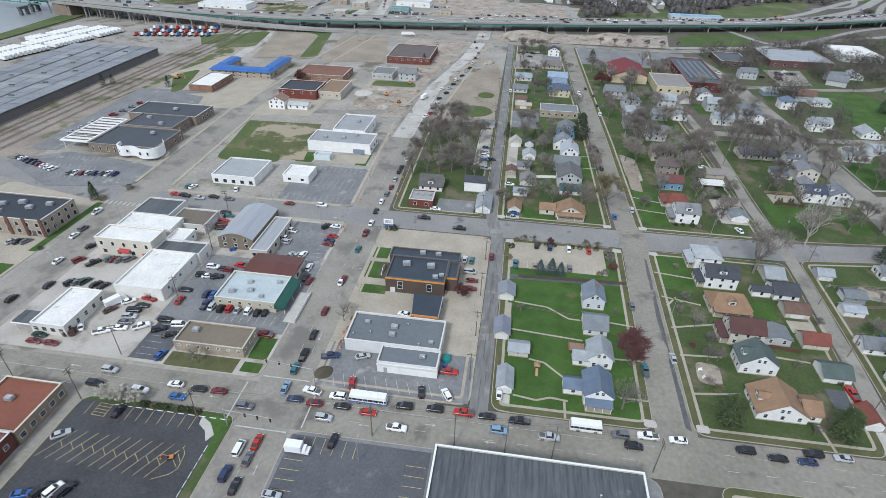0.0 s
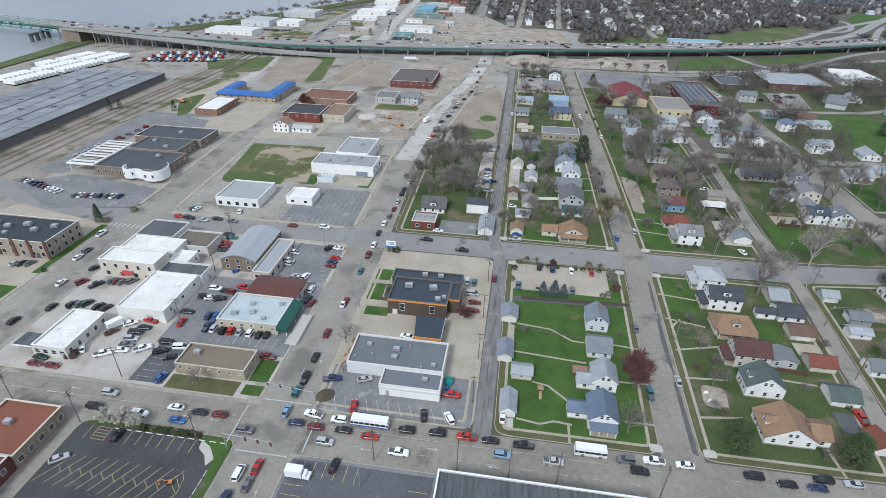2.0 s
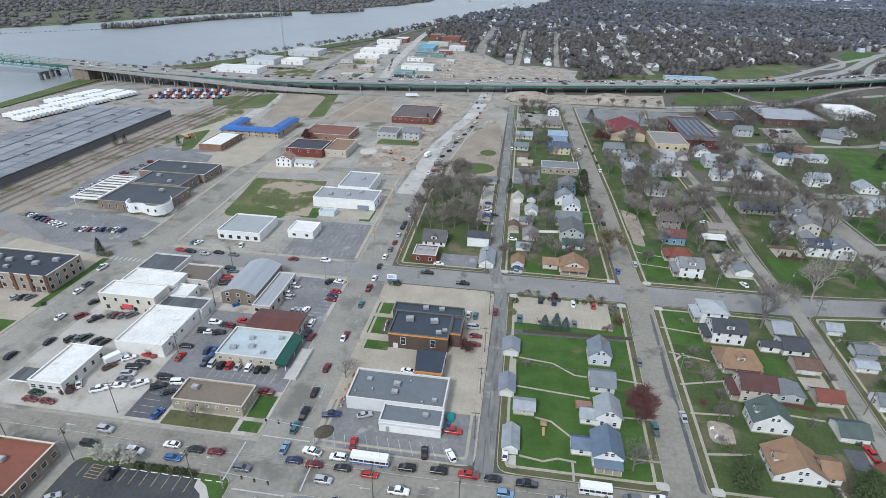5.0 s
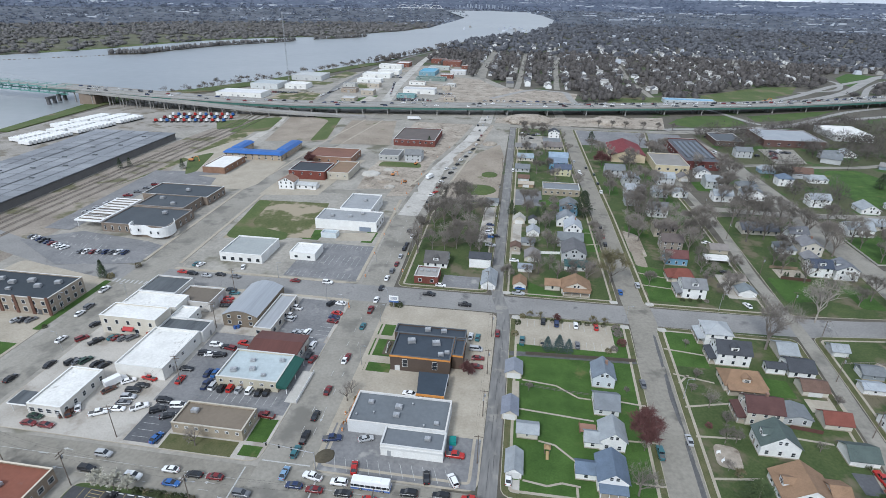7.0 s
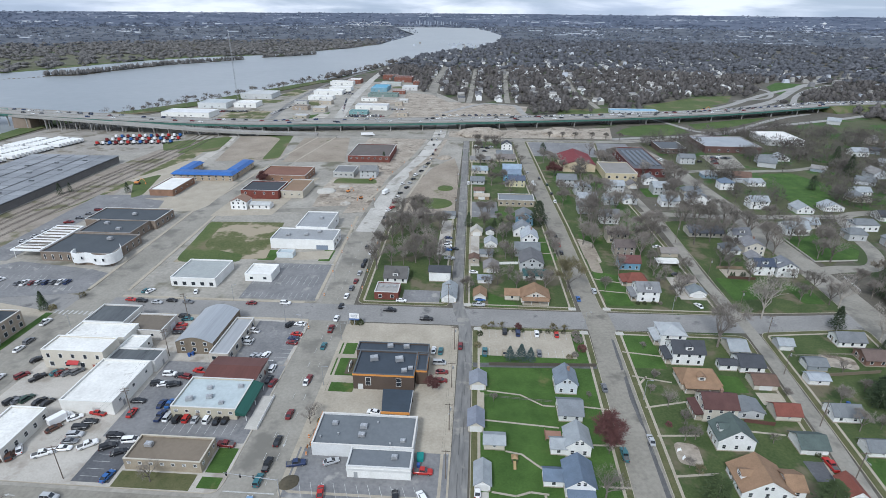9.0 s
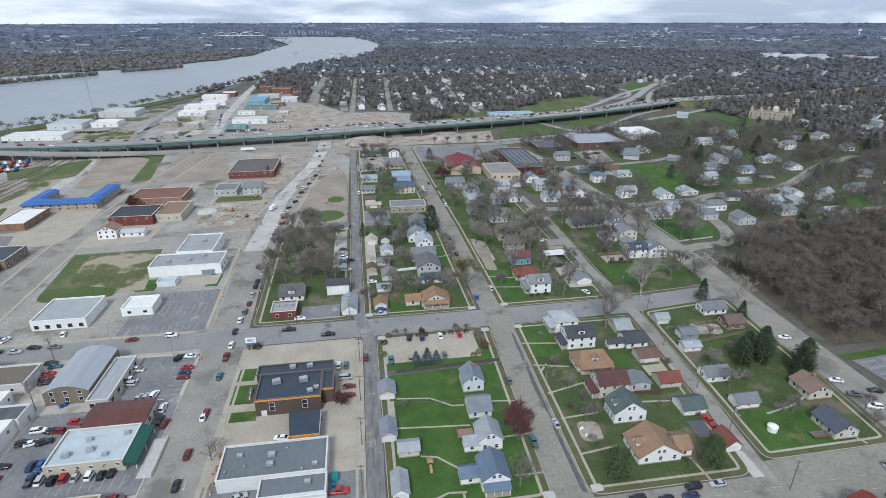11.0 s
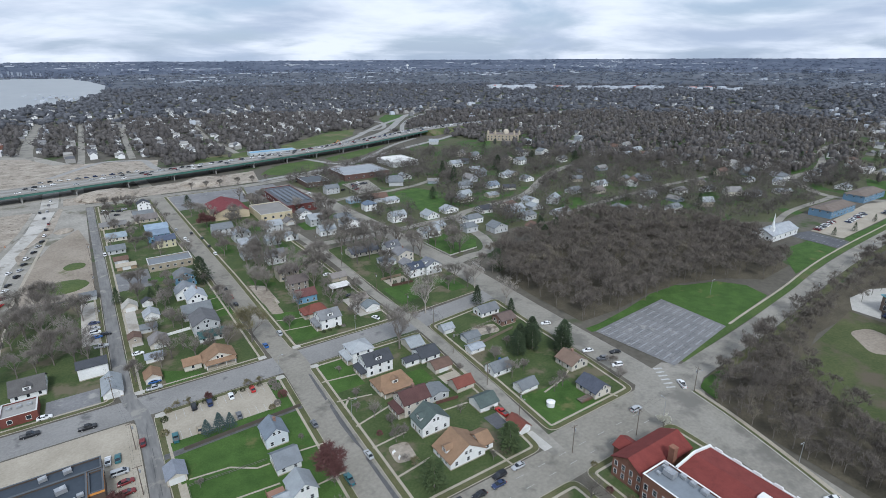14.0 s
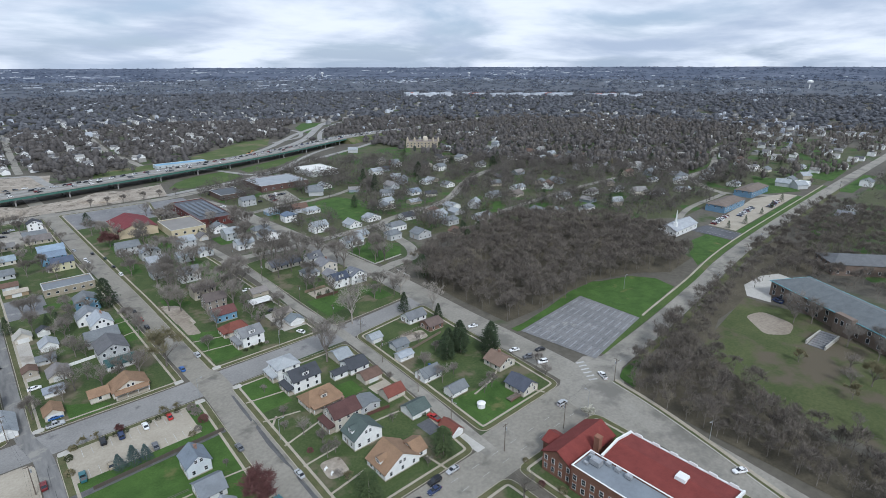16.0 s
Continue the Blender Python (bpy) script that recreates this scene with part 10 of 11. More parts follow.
def conifer_mesh(seed, m, lean=0.28, broad=False):
    rg = random.Random(seed)
    tris = []
    for k in range(1500):
        u = rg.random() ** 0.8
        z = 0.06 + 0.94 * u
        r = lean * (1 - u) ** 0.85 * rg.uniform(0.45, 1.08) + 0.01
        a = rg.uniform(0, 6.283)
        if broad:
            tier = 1 + 0.28 * math.sin(3 * a + 7 * u + seed) + 0.16 * math.sin(5 * a - 23 * u)
            r = lean * (1 - u ** 1.6) ** 0.7 * (0.62 + 0.38 * min(1, u / 0.3)) * tier * rg.uniform(0.5, 1.05) + 0.012
        c = Vector((r * math.cos(a), r * math.sin(a), z))
        d = Vector((math.cos(a), math.sin(a), rg.uniform(-0.5, 0.1 + 0.3 * broad))).normalized()
        s = Vector((-math.sin(a), math.cos(a), rg.uniform(-0.3, 0.3))).normalized()
        ln, w = rg.uniform(0.04, 0.09) * (1.15 - 0.5 * u), rg.uniform(0.010, 0.022) * (1.5 if broad else 1)
        tris.append((c - s * w, c + s * w, c + d * ln))
    return tris_mesh("crown", tris, m)


CON = [conifer_mesh(1, needles), conifer_mesh(2, needles), conifer_mesh(3, spruce_blue, 0.34), conifer_mesh(4, needles, 0.30, True), conifer_mesh(5, pine_green, 0.36, True)]
CON_TRUNK = Solid().tube((0, 0, -0.02), (0, 0, 0.9), 0.02, 0.004, 6).mesh("trunk", bark)


def conifer(x, y, height, which=0, label="tall dark green pointed conifer"):
    ob = thing("conifer", label, "tree", (x, y, 0.1), (x * 37 + y * 11) % 360, "conifers")
    ob.scale = (height,) * 3
    part("trunk", CON_TRUNK, ob)
    part("crown", CON[which], ob)
    return ob


def bush_mesh(seed, m):
    rg = random.Random(seed)
    tris = []
    for k in range(260):
        a, u = rg.uniform(0, 6.283), rg.random()
        r = math.sqrt(1 - (u - 0.15) ** 2) * rg.uniform(0.7, 1.05) if u < 1 else 0.1
        c = Vector((r * math.cos(a) * 0.8, r * math.sin(a) * 0.8, u * 0.95))
        d = Vector((rg.gauss(0, 1), rg.gauss(0, 1), rg.gauss(0.4, 1))).normalized()
        s = d.orthogonal().normalized()
        tris.append((c - s * 0.09, c + s * 0.09, c + d * 0.26))
    return tris_mesh("bush", tris, m)


BUSH = [bush_mesh(1, bush_green), bush_mesh(2, bush_green), bush_mesh(3, budding), bush_mesh(4, red_twigs), bush_mesh(5, twigs)]


def bush(x, y, size=1.2, which=0, label=""):
    ob = thing("bush", label or ("round dark green garden bush", "round dark green garden bush", "olive budding garden shrub", "dark red budding shrub", "bare brown twiggy shrub")[which], "bush", (x, y, 0.1), (x * 53 + y * 17) % 360, "bushes", mesh=BUSH[which])
    ob.scale = (size,) * 3
    return ob


# single trees that stand out
tree("red", 43.4, 128.0, 12.5, 0, "large tree with a dark red crown over the lawn")
tree("red", -12, 150.5, 6, 40, "dark red flowering tree beside the restaurant")
tree("open", 38, 108, 11, 60)
tree("budding", 45, 226, 20, 0, "large olive budding tree at the street corner")
tree("bare_b", 97, 184, 24, 90)
tree("sycamore", 163.4, 192.2, 17, 90)
tree("sycamore", 163.2, 219, 18, 200)
tree("sycamore", 124.6, 207.5, 23, 20)
tree("blossom", -103.5, 88, 5.6, 0)
tree("blossom", -99.6, 88, 6.0, 80)
tree("blossom", -95.8, 88.2, 5.0, 160)
tree("open", -87, 105.4, 7.5, 10)
tree("open", -49.4, 131, 6.5, 200)
tree("open", -49.2, 135, 5.5, 100)
tree("blossom", 146.6, 87.4, 5.5, 10)
tree("bare_a", 160.6, 122, 7.5, 30)
tree("red", 63, 420, 13, 70)
tree("red", -157, 380, 11, 20)
tree("open", 155, 416, 15, 50)
tree("open", 104, 492, 13, 150)
tree("budding", 66, 118, 4.5, 10)
tree("open", 66.5, 147, 7.5, 20)
tree("bare_b", 70, 132, 6, 20)
tree("red", 20, 190.6, 3.6, 20)
for x, y, h in ((9, 191, 4), (13, 190.8, 4), (34, 190.6, 4.4), (38.5, 190.4, 4)):
    tree("budding", x, y, h, x * 20, "small olive budding tree in the hedge")
conifer(66.6, 107.6, 11, 4, "broad dark green pine on the corner lawn")
conifer(95.4, 107.6, 11, 4, "broad dark green pine on the corner lawn")
for x, y, h, w in ((15.4, 170, 6, 2), (19.6, 170.2, 7, 2), (23, 169.6, 6, 2), (136.5, 151.5, 11, 3), (141, 155.5, 12, 3), (149.6, 157.4, 12, 3), (145, 152, 12, 3), (157.6, 146, 13, 3), (153.4, 143, 12, 3), (151.6, 201, 11, 1), (158.4, 182.4, 9, 0), (39.6, 310, 16, 3), (-2.6, 306, 9, 0), (61.4, 490, 11, 3), (13, 306, 6, 1), (17, 302, 7, 0), (190, 232, 14, 0),
                   (252, 262, 15, 3), (258, 270, 14, 0), (262, 258, 15, 1), (248, 254, 13, 3), (470, 440, 17, 3), (300, 440, 18, 0), (306, 470, 18, 1), (380, 470, 17, 3), (428, 152, 6, 0), (450, 148, 7, 0), (490, 150, 6, 0), (520, 152, 7, 1), (550, 154, 8, 0), (-290, 345, 8, 0), (-245, 352, 8, 1), (-286, 350, 7, 0), (-184, 192, 7, 0), (-188, 196, 7, 1), (118, 405, 5, 0), (-78, 452, 9, 0)):
    conifer(x, y, h, w)
for k in range(7):
    bush(15 + 3.2 * k + (k > 2) * 4, 189.6, 1.3, 0)
for x, y, sz, w in ((6, 191, 1.6, 2), (3.2, 178, 1.8, 2), (4.2, 186, 1.6, 1), (43, 184, 2.2, 4), (43.6, 178, 2.2, 3), (42.8, 188, 2.0, 4), (40.4, 174, 1.6, 4), (38, 172.4, 1.5, 2), (-48, 191, 2.2, 2), (-45.6, 190.6, 2, 0), (75, 216.4, 1.2, 0), (78, 216.6, 1.2, 0), (82, 216.8, 1.4, 0), (85, 217, 1.2, 4),
                    (-77.4, 87.8, 1.3, 2), (-46, 122, 1.3, 4), (-46.3, 127, 1.4, 4), (-46.4, 132, 1.3, 2), (64, 138, 1.3, 3), (36, 125, 1.3, 0), (104, 128, 1.2, 0), (108.6, 78, 1.4, 3), (111, 72, 1.6, 2), (113, 88, 1.2, 2), (-181, 193, 2, 2), (-176, 205, 2, 2), (-178, 152, 1.2, 0)):
    bush(x, y, sz, w)


for k in range(11):
    bush(-93.5 + 1.6 * k, 88.1, 1.25, (0, 1, 2, 0)[k % 4], "clipped green hedge bush in a row beside the lot")


def scatter(seed, n, x0, y0, x1, y1, h0, h1, gap=1.5, kinds=("bare_a", "bare_b", "bare_c", "bare_d", "open"), inside=None, apart=4.5):
    rg = random.Random(seed)
    spots = []
    tries = 0
    while len(spots) < n and tries < n * 30:
        tries += 1
        x, y = rg.uniform(x0, x1), rg.uniform(y0, y1)
        if inside and not inside(x, y) or not free(x, y, gap):
            continue
        if any((x - a) ** 2 + (y - b) ** 2 < apart * apart for a, b, *_ in spots):
            continue
        spots.append((x, y, rg.uniform(h0, h1), rg.choice(kinds), rg.uniform(0, 360)))
    return spots


for spec in ((11, 28, -50, 240, -14, 322, 12, 18), (12, 28, -2, 216, 44, 330, 7, 13), (13, 9, 62, 214, 106, 262, 8, 14), (14, 18, 62, 262, 108, 345, 14, 20), (15, 20, 0, 360, 42, 540, 9, 14), (16, 21, 58, 345, 112, 480, 12, 17),
             (17, 14, 122, 215, 192, 262, 9, 15), (18, 23, 118, 262, 190, 335, 13, 19), (23, 14, 116, 345, 165, 480, 12, 17), (19, 10, 120, 112, 160, 200, 5, 9), (20, 9, 62, 104, 108, 190, 4, 7), (21, 10, 62, 30, 102, 84, 7, 11), (22, 4, 4, 104, 44, 168, 3, 5)):
    for x, y, h, kind, turn in scatter(*spec):
        tree(kind, x, y, h, turn)
for x in (75, 88, 101, 118, 132, 146):
    tree("bare_c", x, 556, 9, x)


def inside_poly(poly):
    def test(x, y):
        ok, k = False, len(poly)
        for i in range(k):
            (xa, ya), (xb, yb) = poly[i], poly[i - 1]
            if (ya > y) != (yb > y) and x < (xb - xa) * (y - ya) / (yb - ya) + xa:
                ok = not ok
        return ok
    return test


def wood(name, label, spots, m, keep=1.0, stems=True, wide=1.9):
    """Many trees as one body of twigs and stems."""
    rg = np.random.RandomState(len(spots))
    chunks = []
    st = Solid()
    for x, y, h, kind, turn in spots:
        tris = TRIS[kind]
        if keep < 1:
            tris = tris[rg.rand(len(tris)) < keep]
        tris = tris.copy()
        base = (tris[:, 0] + tris[:, 1]) / 2
        for j in (0, 1):
            tris[:, j] = base + (tris[:, j] - base) * wide
        k = h / TREES[kind][2]
        a = radians(turn)
        c, s = math.cos(a), math.sin(a)
        rot = np.array([[c, -s, 0], [s, c, 0], [0, 0, 1]], dtype=np.float32)
        chunks.append(((tris * k) @ rot.T + np.array([x, y, 0.1], dtype=np.float32)).reshape(-1, 3))
        if stems:
            st.tube((x, y, -0.2), (x, y, h * 0.55), 0.14 * h / 9, 0.06, 4)
            for j in range(3):
                w = turn + j * 2.1
                st.tube((x, y, h * 0.3), (x + math.cos(w) * h * 0.22, y + math.sin(w) * h * 0.22, h * 0.7), 0.07 * h / 9, 0.03, 3)
    v = np.concatenate(chunks)
    n = len(v) // 3
    me = bpy.data.meshes.new(name)
    me.vertices.add(len(v))
    me.vertices.foreach_set("co", v.ravel())
    me.loops.add(len(v))
    me.loops.foreach_set("vertex_index", np.arange(len(v), dtype=np.int32))
    me.polygons.add(n)
    me.polygons.foreach_set("loop_start", np.arange(0, len(v), 3, dtype=np.int32))
    me.polygons.foreach_set("loop_total", np.full(n, 3, dtype=np.int32))
    me.update(calc_edges=True)
    me.materials.append(m)
    ob = thing(name, label, "trees", kind="stuff", mesh=me)
    if stems:
        part("stems", st.mesh("stems", bark), ob)
    return ob


grove = inside_poly([(182, 158), (183, 195), (186, 222), (196, 246), (222, 264), (262, 262), (300, 288), (340, 262), (372, 226), (372, 184), (340, 140), (306, 137), (286, 148), (262, 157), (236, 157.5), (205, 153.5)])
wood("grove", "dense grove of leafless brown trees beside the court", scatter(31, 420, 180, 135, 375, 292, 11, 17, 0.5, ("bare_a", "bare_c", "bare_c", "bare_d"), grove, 3.6), near_woods, 0.28, wide=2.2)
park_edge = inside_poly([(172, 84), (188, 95), (240, 102), (300, 109), (420, 121), (560, 130), (560, 60), (345, 20), (345, 92), (302, 92), (262, 92), (232, 82), (212, 56), (196, 30), (200, -30), (166, -30), (170, 50)])
wood("park_trees", "leafless trees and brush along the park", scatter(32, 330, 160, -30, 560, 130, 8, 14, 0.5, ("bare_a", "bare_b", "bare_c", "bare_d"), park_edge, 3.2), near_woods, 0.30, wide=2.3)
tree("budding", 246, 25, 13, 40, "large olive budding tree on the park lawn")
for x, y, h, t in ((276, 40, 14, 0), (283, 30, 13, 70), (291, 58, 15, 140), (285, 64, 13, 210), (296, 68, 14, 280), (272, 28, 13, 33)):
    tree("bare_b", x, y, h, t, "tall leafless tree in front of the park building")
for x, y, h, kind, turn in scatter(33, 12, 210, -20, 262, 60, 6, 9, 1, ("bare_a", "open", "budding"), None, 9):
    tree(kind, x, y, h, turn)
slope = inside_poly([(188, 285), (180, 345), (176, 450), (162, 545), (200, 560), (330, 640), (450, 720), (700, 800), (1300, 1000), (1300, 170), (660, 152), (600, 200), (430, 190), (375, 230), (300, 290), (262, 290), (225, 300)])
SLOPE_TEST = slope
south = inside_poly([(420, 100), (1100, 140), (1300, 100), (1300, -200), (600, -200), (345, -60), (345, 15)])
SOUTH_TEST = south
bankline = inside_poly([(-480, 425), (-462, 425), (-470, 560), (-395, 680), (-350, 780), (-315, 880), (-262, 1020), (-215, 1210), (-160, 1480), (-190, 1490), (-245, 1200), (-295, 1010), (-345, 870), (-385, 770), (-430, 680)])
wood("bank_trees", "bare trees along the river bank", scatter(35, 150, -480, 600, -150, 1490, 8, 14, 1, ("bare_a", "bare_b", "open"), bankline, 5), near_woods, 0.3)


def far_wood(name, label, seed, n, r0, r1, a0, a1, height, width, count, test, m, blade=1.0, limbs=0, core=0.0):
    """Far woods: each crown an uneven clump of twigs, with slim blades that fray its outline."""
    rg = np.random.RandomState(seed)
    a = np.radians(rg.uniform(a0, a1, n * 3))
    r = np.sqrt(rg.uniform(r0 * r0, r1 * r1, n * 3))
    x, y = r * np.cos(a), r * np.sin(a)
    ok = np.array([test(p, q) for p, q in zip(x, y)])
    x, y = x[ok][:n], y[ok][:n]
    n = len(x)
    h = height * rg.uniform(0.6, 1.25, n)
    w = width * rg.uniform(0.6, 1.25, n)
    lift = np.maximum(0.0, np.hypot(x, y) - FAR_FROM) * FAR_RISE
    d = rg.normal(size=(n, count, 3))
    d[:, :, 2] = np.abs(d[:, :, 2]) * 0.9 - 0.15
    d /= np.linalg.norm(d, axis=2, keepdims=True)
    c = d * rg.uniform(0.5, 0.9, (n, count, 1))
    c[:, :, 0] = c[:, :, 0] * w[:, None] / 2 + x[:, None]
    c[:, :, 1] = c[:, :, 1] * w[:, None] / 2 + y[:, None]
    c[:, :, 2] = h[:, None] * (0.38 + 0.62 * c[:, :, 2]) + lift[:, None]
    way = d + np.array([0, 0, 0.35]) + rg.normal(0, 0.22, d.shape)
    way /= np.linalg.norm(way, axis=2, keepdims=True)
    s = np.cross(way, rg.normal(size=d.shape))
    s /= np.linalg.norm(s, axis=2, keepdims=True)
    size = w[:, None, None] * rg.uniform(0.09, 0.19, (n, count, 1))
    v = np.stack([c - s * size * 0.30 * blade, c + s * size * 0.30 * blade, c + way * size], axis=2).reshape(-1, 3)
    if limbs:
        foot = np.stack([x, y, lift + 0.25 * h], axis=1)[:, None, :] + np.zeros((1, limbs, 1))
        side = np.cross(c[:, :limbs] - foot, rg.normal(size=(n, limbs, 3)))
        side *= 0.16 / np.linalg.norm(side, axis=2, keepdims=True)
        stem = np.stack([x, y, lift], axis=1)[:, None, :]
        v = np.concatenate([v, np.stack([foot - side, foot + side, c[:, :limbs]], axis=2).reshape(-1, 3), np.stack([stem - [0.25, 0, 0], stem + [0.25, 0, 0], foot[:, :1] + [0, 0, 2.5]], axis=2).reshape(-1, 3)])
    k = len(v) // 3
    faces = np.arange(3 * k).reshape(-1, 3)
    if core:
        pts = []
        for i, (rr, zz) in enumerate(((0.72, 0.26), (1.0, 0.50), (0.78, 0.76))):
            for j in range(6):
                b = 2 * math.pi * (j + 0.5 * (i % 2)) / 6
                q = core * rr * rg.uniform(0.6, 1.2, n) * w / 2
                pts.append(np.stack([x + q * math.cos(b), y + q * math.sin(b), lift + h * zz * rg.uniform(0.82, 1.1, n)], axis=1))
        pts.append(np.stack([x + w * rg.uniform(-0.1, 0.1, n), y + w * rg.uniform(-0.1, 0.1, n), lift + h * rg.uniform(0.86, 0.98, n)], axis=1))
        tri = []
        for i in (0, 6):
            for j in range(6):
                A, B = i + j, i + (j + 1) % 6
                tri += [(A, B, A + 6), (B, B + 6, A + 6)]
        tri += [(12 + j, 12 + (j + 1) % 6, 18) for j in range(6)]
        faces = np.concatenate([faces, (3 * k + 19 * np.arange(n)[:, None, None] + np.array(tri)[None]).reshape(-1, 3)])
        v = np.concatenate([v, np.stack(pts, axis=1).reshape(-1, 3)])
    m_ = len(faces)
    me = bpy.data.meshes.new(name)
    me.vertices.add(len(v))
    me.vertices.foreach_set("co", v.astype(np.float32).ravel())
    me.loops.add(3 * m_)
    me.loops.foreach_set("vertex_index", faces.astype(np.int32).ravel())
    me.polygons.add(m_)
    me.polygons.foreach_set("loop_start", np.arange(0, 3 * m_, 3, dtype=np.int32))
    me.polygons.foreach_set("loop_total", np.full(m_, 3, dtype=np.int32))
    me.polygons.foreach_set("use_smooth", np.arange(m_) >= k)
    me.update(calc_edges=True)
    me.materials.append(m)
    return thing(name, label, "woods", kind="stuff", mesh=me)


island_in, islet_in, far_open = inside_poly(ISLAND), inside_poly(ISLET), inside_poly(FAR_OPEN)
wet = inside_poly([(x, y) for x, y in bank_near + bank_far])
wet_far = inside_poly([on_far(x, y)[:2] for x, y in bank_near + bank_far])
works = inside_poly([(-480, 560), (-60, 560), (60, 640), (75, 765), (-85, 880), (-120, 990), (-195, 1080), (-208, 1250), (-250, 1100), (-340, 880), (-430, 680)])


exit_slope = inside_poly([(372, 800), (470, 862), (600, 1000), (650, 1085), (560, 1112), (482, 1020), (440, 905), (362, 835)])
long_field = inside_poly([(205, 700), (362, 818), (400, 895), (340, 880), (225, 784)])


def open_slope(x, y):
    return exit_slope(x, y) or long_field(x, y)


def wooded(x, y):
    if wet(x, y) or works(x, y) or not 2450 > math.hypot(x, y):
        return False
    if y < 690 + 0.33 * max(0, x - 60) and 60 < x < 480 or open_slope(x, y):
        return False
    return True


def wooded_free(x, y):
    return wooded(x, y) and free(x, y, 3)


far_wood("town_woods", "bare grey-brown trees between the streets beyond the viaduct", 41, 3600, 690, 1280, 20, 112, 11, 15.5, 44, wooded_free, town_wood_mat, 0.55, 4, 0.58)
far_wood("far_bank_woods", "bare woods on the far bank of the river", 42, 2700, 1100, 2420, 96, 140, 8, 23, 16, lambda x, y: wooded(x, y) and x < -0.1 * y - 150 and (not far_open(x, y) or math.sin(x * 0.071) * math.sin(y * 0.053) > 0.05), bank_wood_mat, 0.8, 0, 0.72)
far_wood("island_woods", "bare trees on the river islands", 43, 4200, 1270, 1730, 104, 131, 10, 9, 34, lambda x, y: island_in(x, y) or islet_in(x, y), bank_wood_mat, 0.8, 3, 0.6)
far_wood("distant_woods", "broad bare grey woods tinted with haze blue, reaching to the horizon", 44, 7600, 1250, 2450, -4, 100, 11, 23, 16, wooded, hazed_woods, 0.8, 0, 0.74)
kinds = ("bare_a", "bare_b", "bare_c", "bare_d", "open")
# tint halfway to the backdrop: haze carried by the trees' own colour
far_wood("horizon_woods", "far woods tinted blue with haze, thinning out towards the horizon", 49, 3400, 2380, 3500, -8, 148, 10, 24, 16, lambda x, y: not wet_far(x, y), mat("hazed_horizon_wood", (0.058, 0.070, 0.092), (0.135, 0.148, 0.176), rough=1.0, s1=0.02, s2=0.06, gaps=(0.5, 0.9, 0.3)), 2.4)
far_wood("slope_trees", "leafless trees among the houses on the slope", 45, 1300, 240, 720, 18, 76, 13, 12.5, 175, lambda x, y: SLOPE_TEST(x, y) and free(x, y, 3.0), slope_wood_mat, 0.28, 9)
far_wood("slope_woods", "bare trees further up the slope", 48, 1050, 640, 1380, 7, 60, 11.5, 15, 84, lambda x, y: SLOPE_TEST(x, y) and x > 560 and free(x, y, -1.0), slope_wood_mat, 0.45, 7, 0.36)
far_wood("south_trees", "leafless trees among houses past the park", 46, 620, 345, 1000, -20, 22, 14, 12.5, 120, lambda x, y: SOUTH_TEST(x, y) and free(x, y, -0.5), slope_wood_mat, 0.28, 8)
brush = inside_poly([(172, 84), (188, 95), (240, 102), (300, 109), (300, 100), (262, 93), (232, 84), (212, 58), (196, 30), (200, -30), (166, -30), (170, 50)])
wood("park_brush", "tangled bare brush along the edge of the park", scatter(47, 260, 160, -30, 300, 110, 4, 9, 0.5, kinds[:4], brush, 2.6), near_woods, 0.20, True, 2.6)
for k, (x, y, h) in enumerate(((510, 470, 16), (440, 480, 15), (430, 560, 17), (520, 560, 14), (640, 330, 15), (560, 340, 13), (700, 300, 14), (600, 225, 10), (770, 250, 14), (720, 210, 12), (520, 300, 14), (390, 300, 12), (340, 420, 13), (250, 400, 11), (420, 250, 12))):
    conifer(x, y, h, (0, 3, 1)[k % 3])
# far country: low dark clumps of wood, blue haze put into their colour
rg = np.random.RandomState(9)
n = 6000
a, r = np.radians(rg.uniform(-8, 150, n)), np.sqrt(rg.uniform(2330.0 ** 2, 4830.0 ** 2, n))
wd, hh = rg.uniform(6, 28, n), rg.uniform(3, 8, n)
base = np.stack([r * np.cos(a), r * np.sin(a), (r - FAR_FROM) * FAR_RISE - 1], axis=1)
tang = np.stack([-np.sin(a), np.cos(a), 0 * a], axis=1)
rad_ = np.stack([np.cos(a), np.sin(a), 0 * a], axis=1)
up = np.array([[0, 0, 1.0]])
tops = [base + tang * (wd * u)[:, None] + up * (hh * q)[:, None] for u, q in ((-0.5, 0.0), (-0.28, 0.8), (0.05, 1.1), (0.33, 0.7), (0.5, 0.0))]
back = [p + rad_ * (wd * 0.5)[:, None] for p in tops]
faces = []
for i in range(4):
    faces.append(np.stack([base + tang * (wd * (-0.5 + 0.25 * i))[:, None], tops[i], tops[i + 1]], axis=1))
    faces.append(np.stack([tops[i], back[i], back[i + 1]], axis=1))
    faces.append(np.stack([tops[i], back[i + 1], tops[i + 1]], axis=1))
dry = ~np.array([wet_far(px_, py_) for px_, py_ in zip(base[:, 0], base[:, 1])])
v = np.concatenate([q[dry] for q in faces]).reshape(-1, 3)
me = bpy.data.meshes.new("far_country")
me.from_pydata(v.tolist(), [], np.arange(len(v)).reshape(-1, 3).tolist())
me.materials.append(hazed_distance)
thing("far_country", "low clumps of far woods in painted blue haze towards the horizon", "woods", kind="stuff", mesh=me)


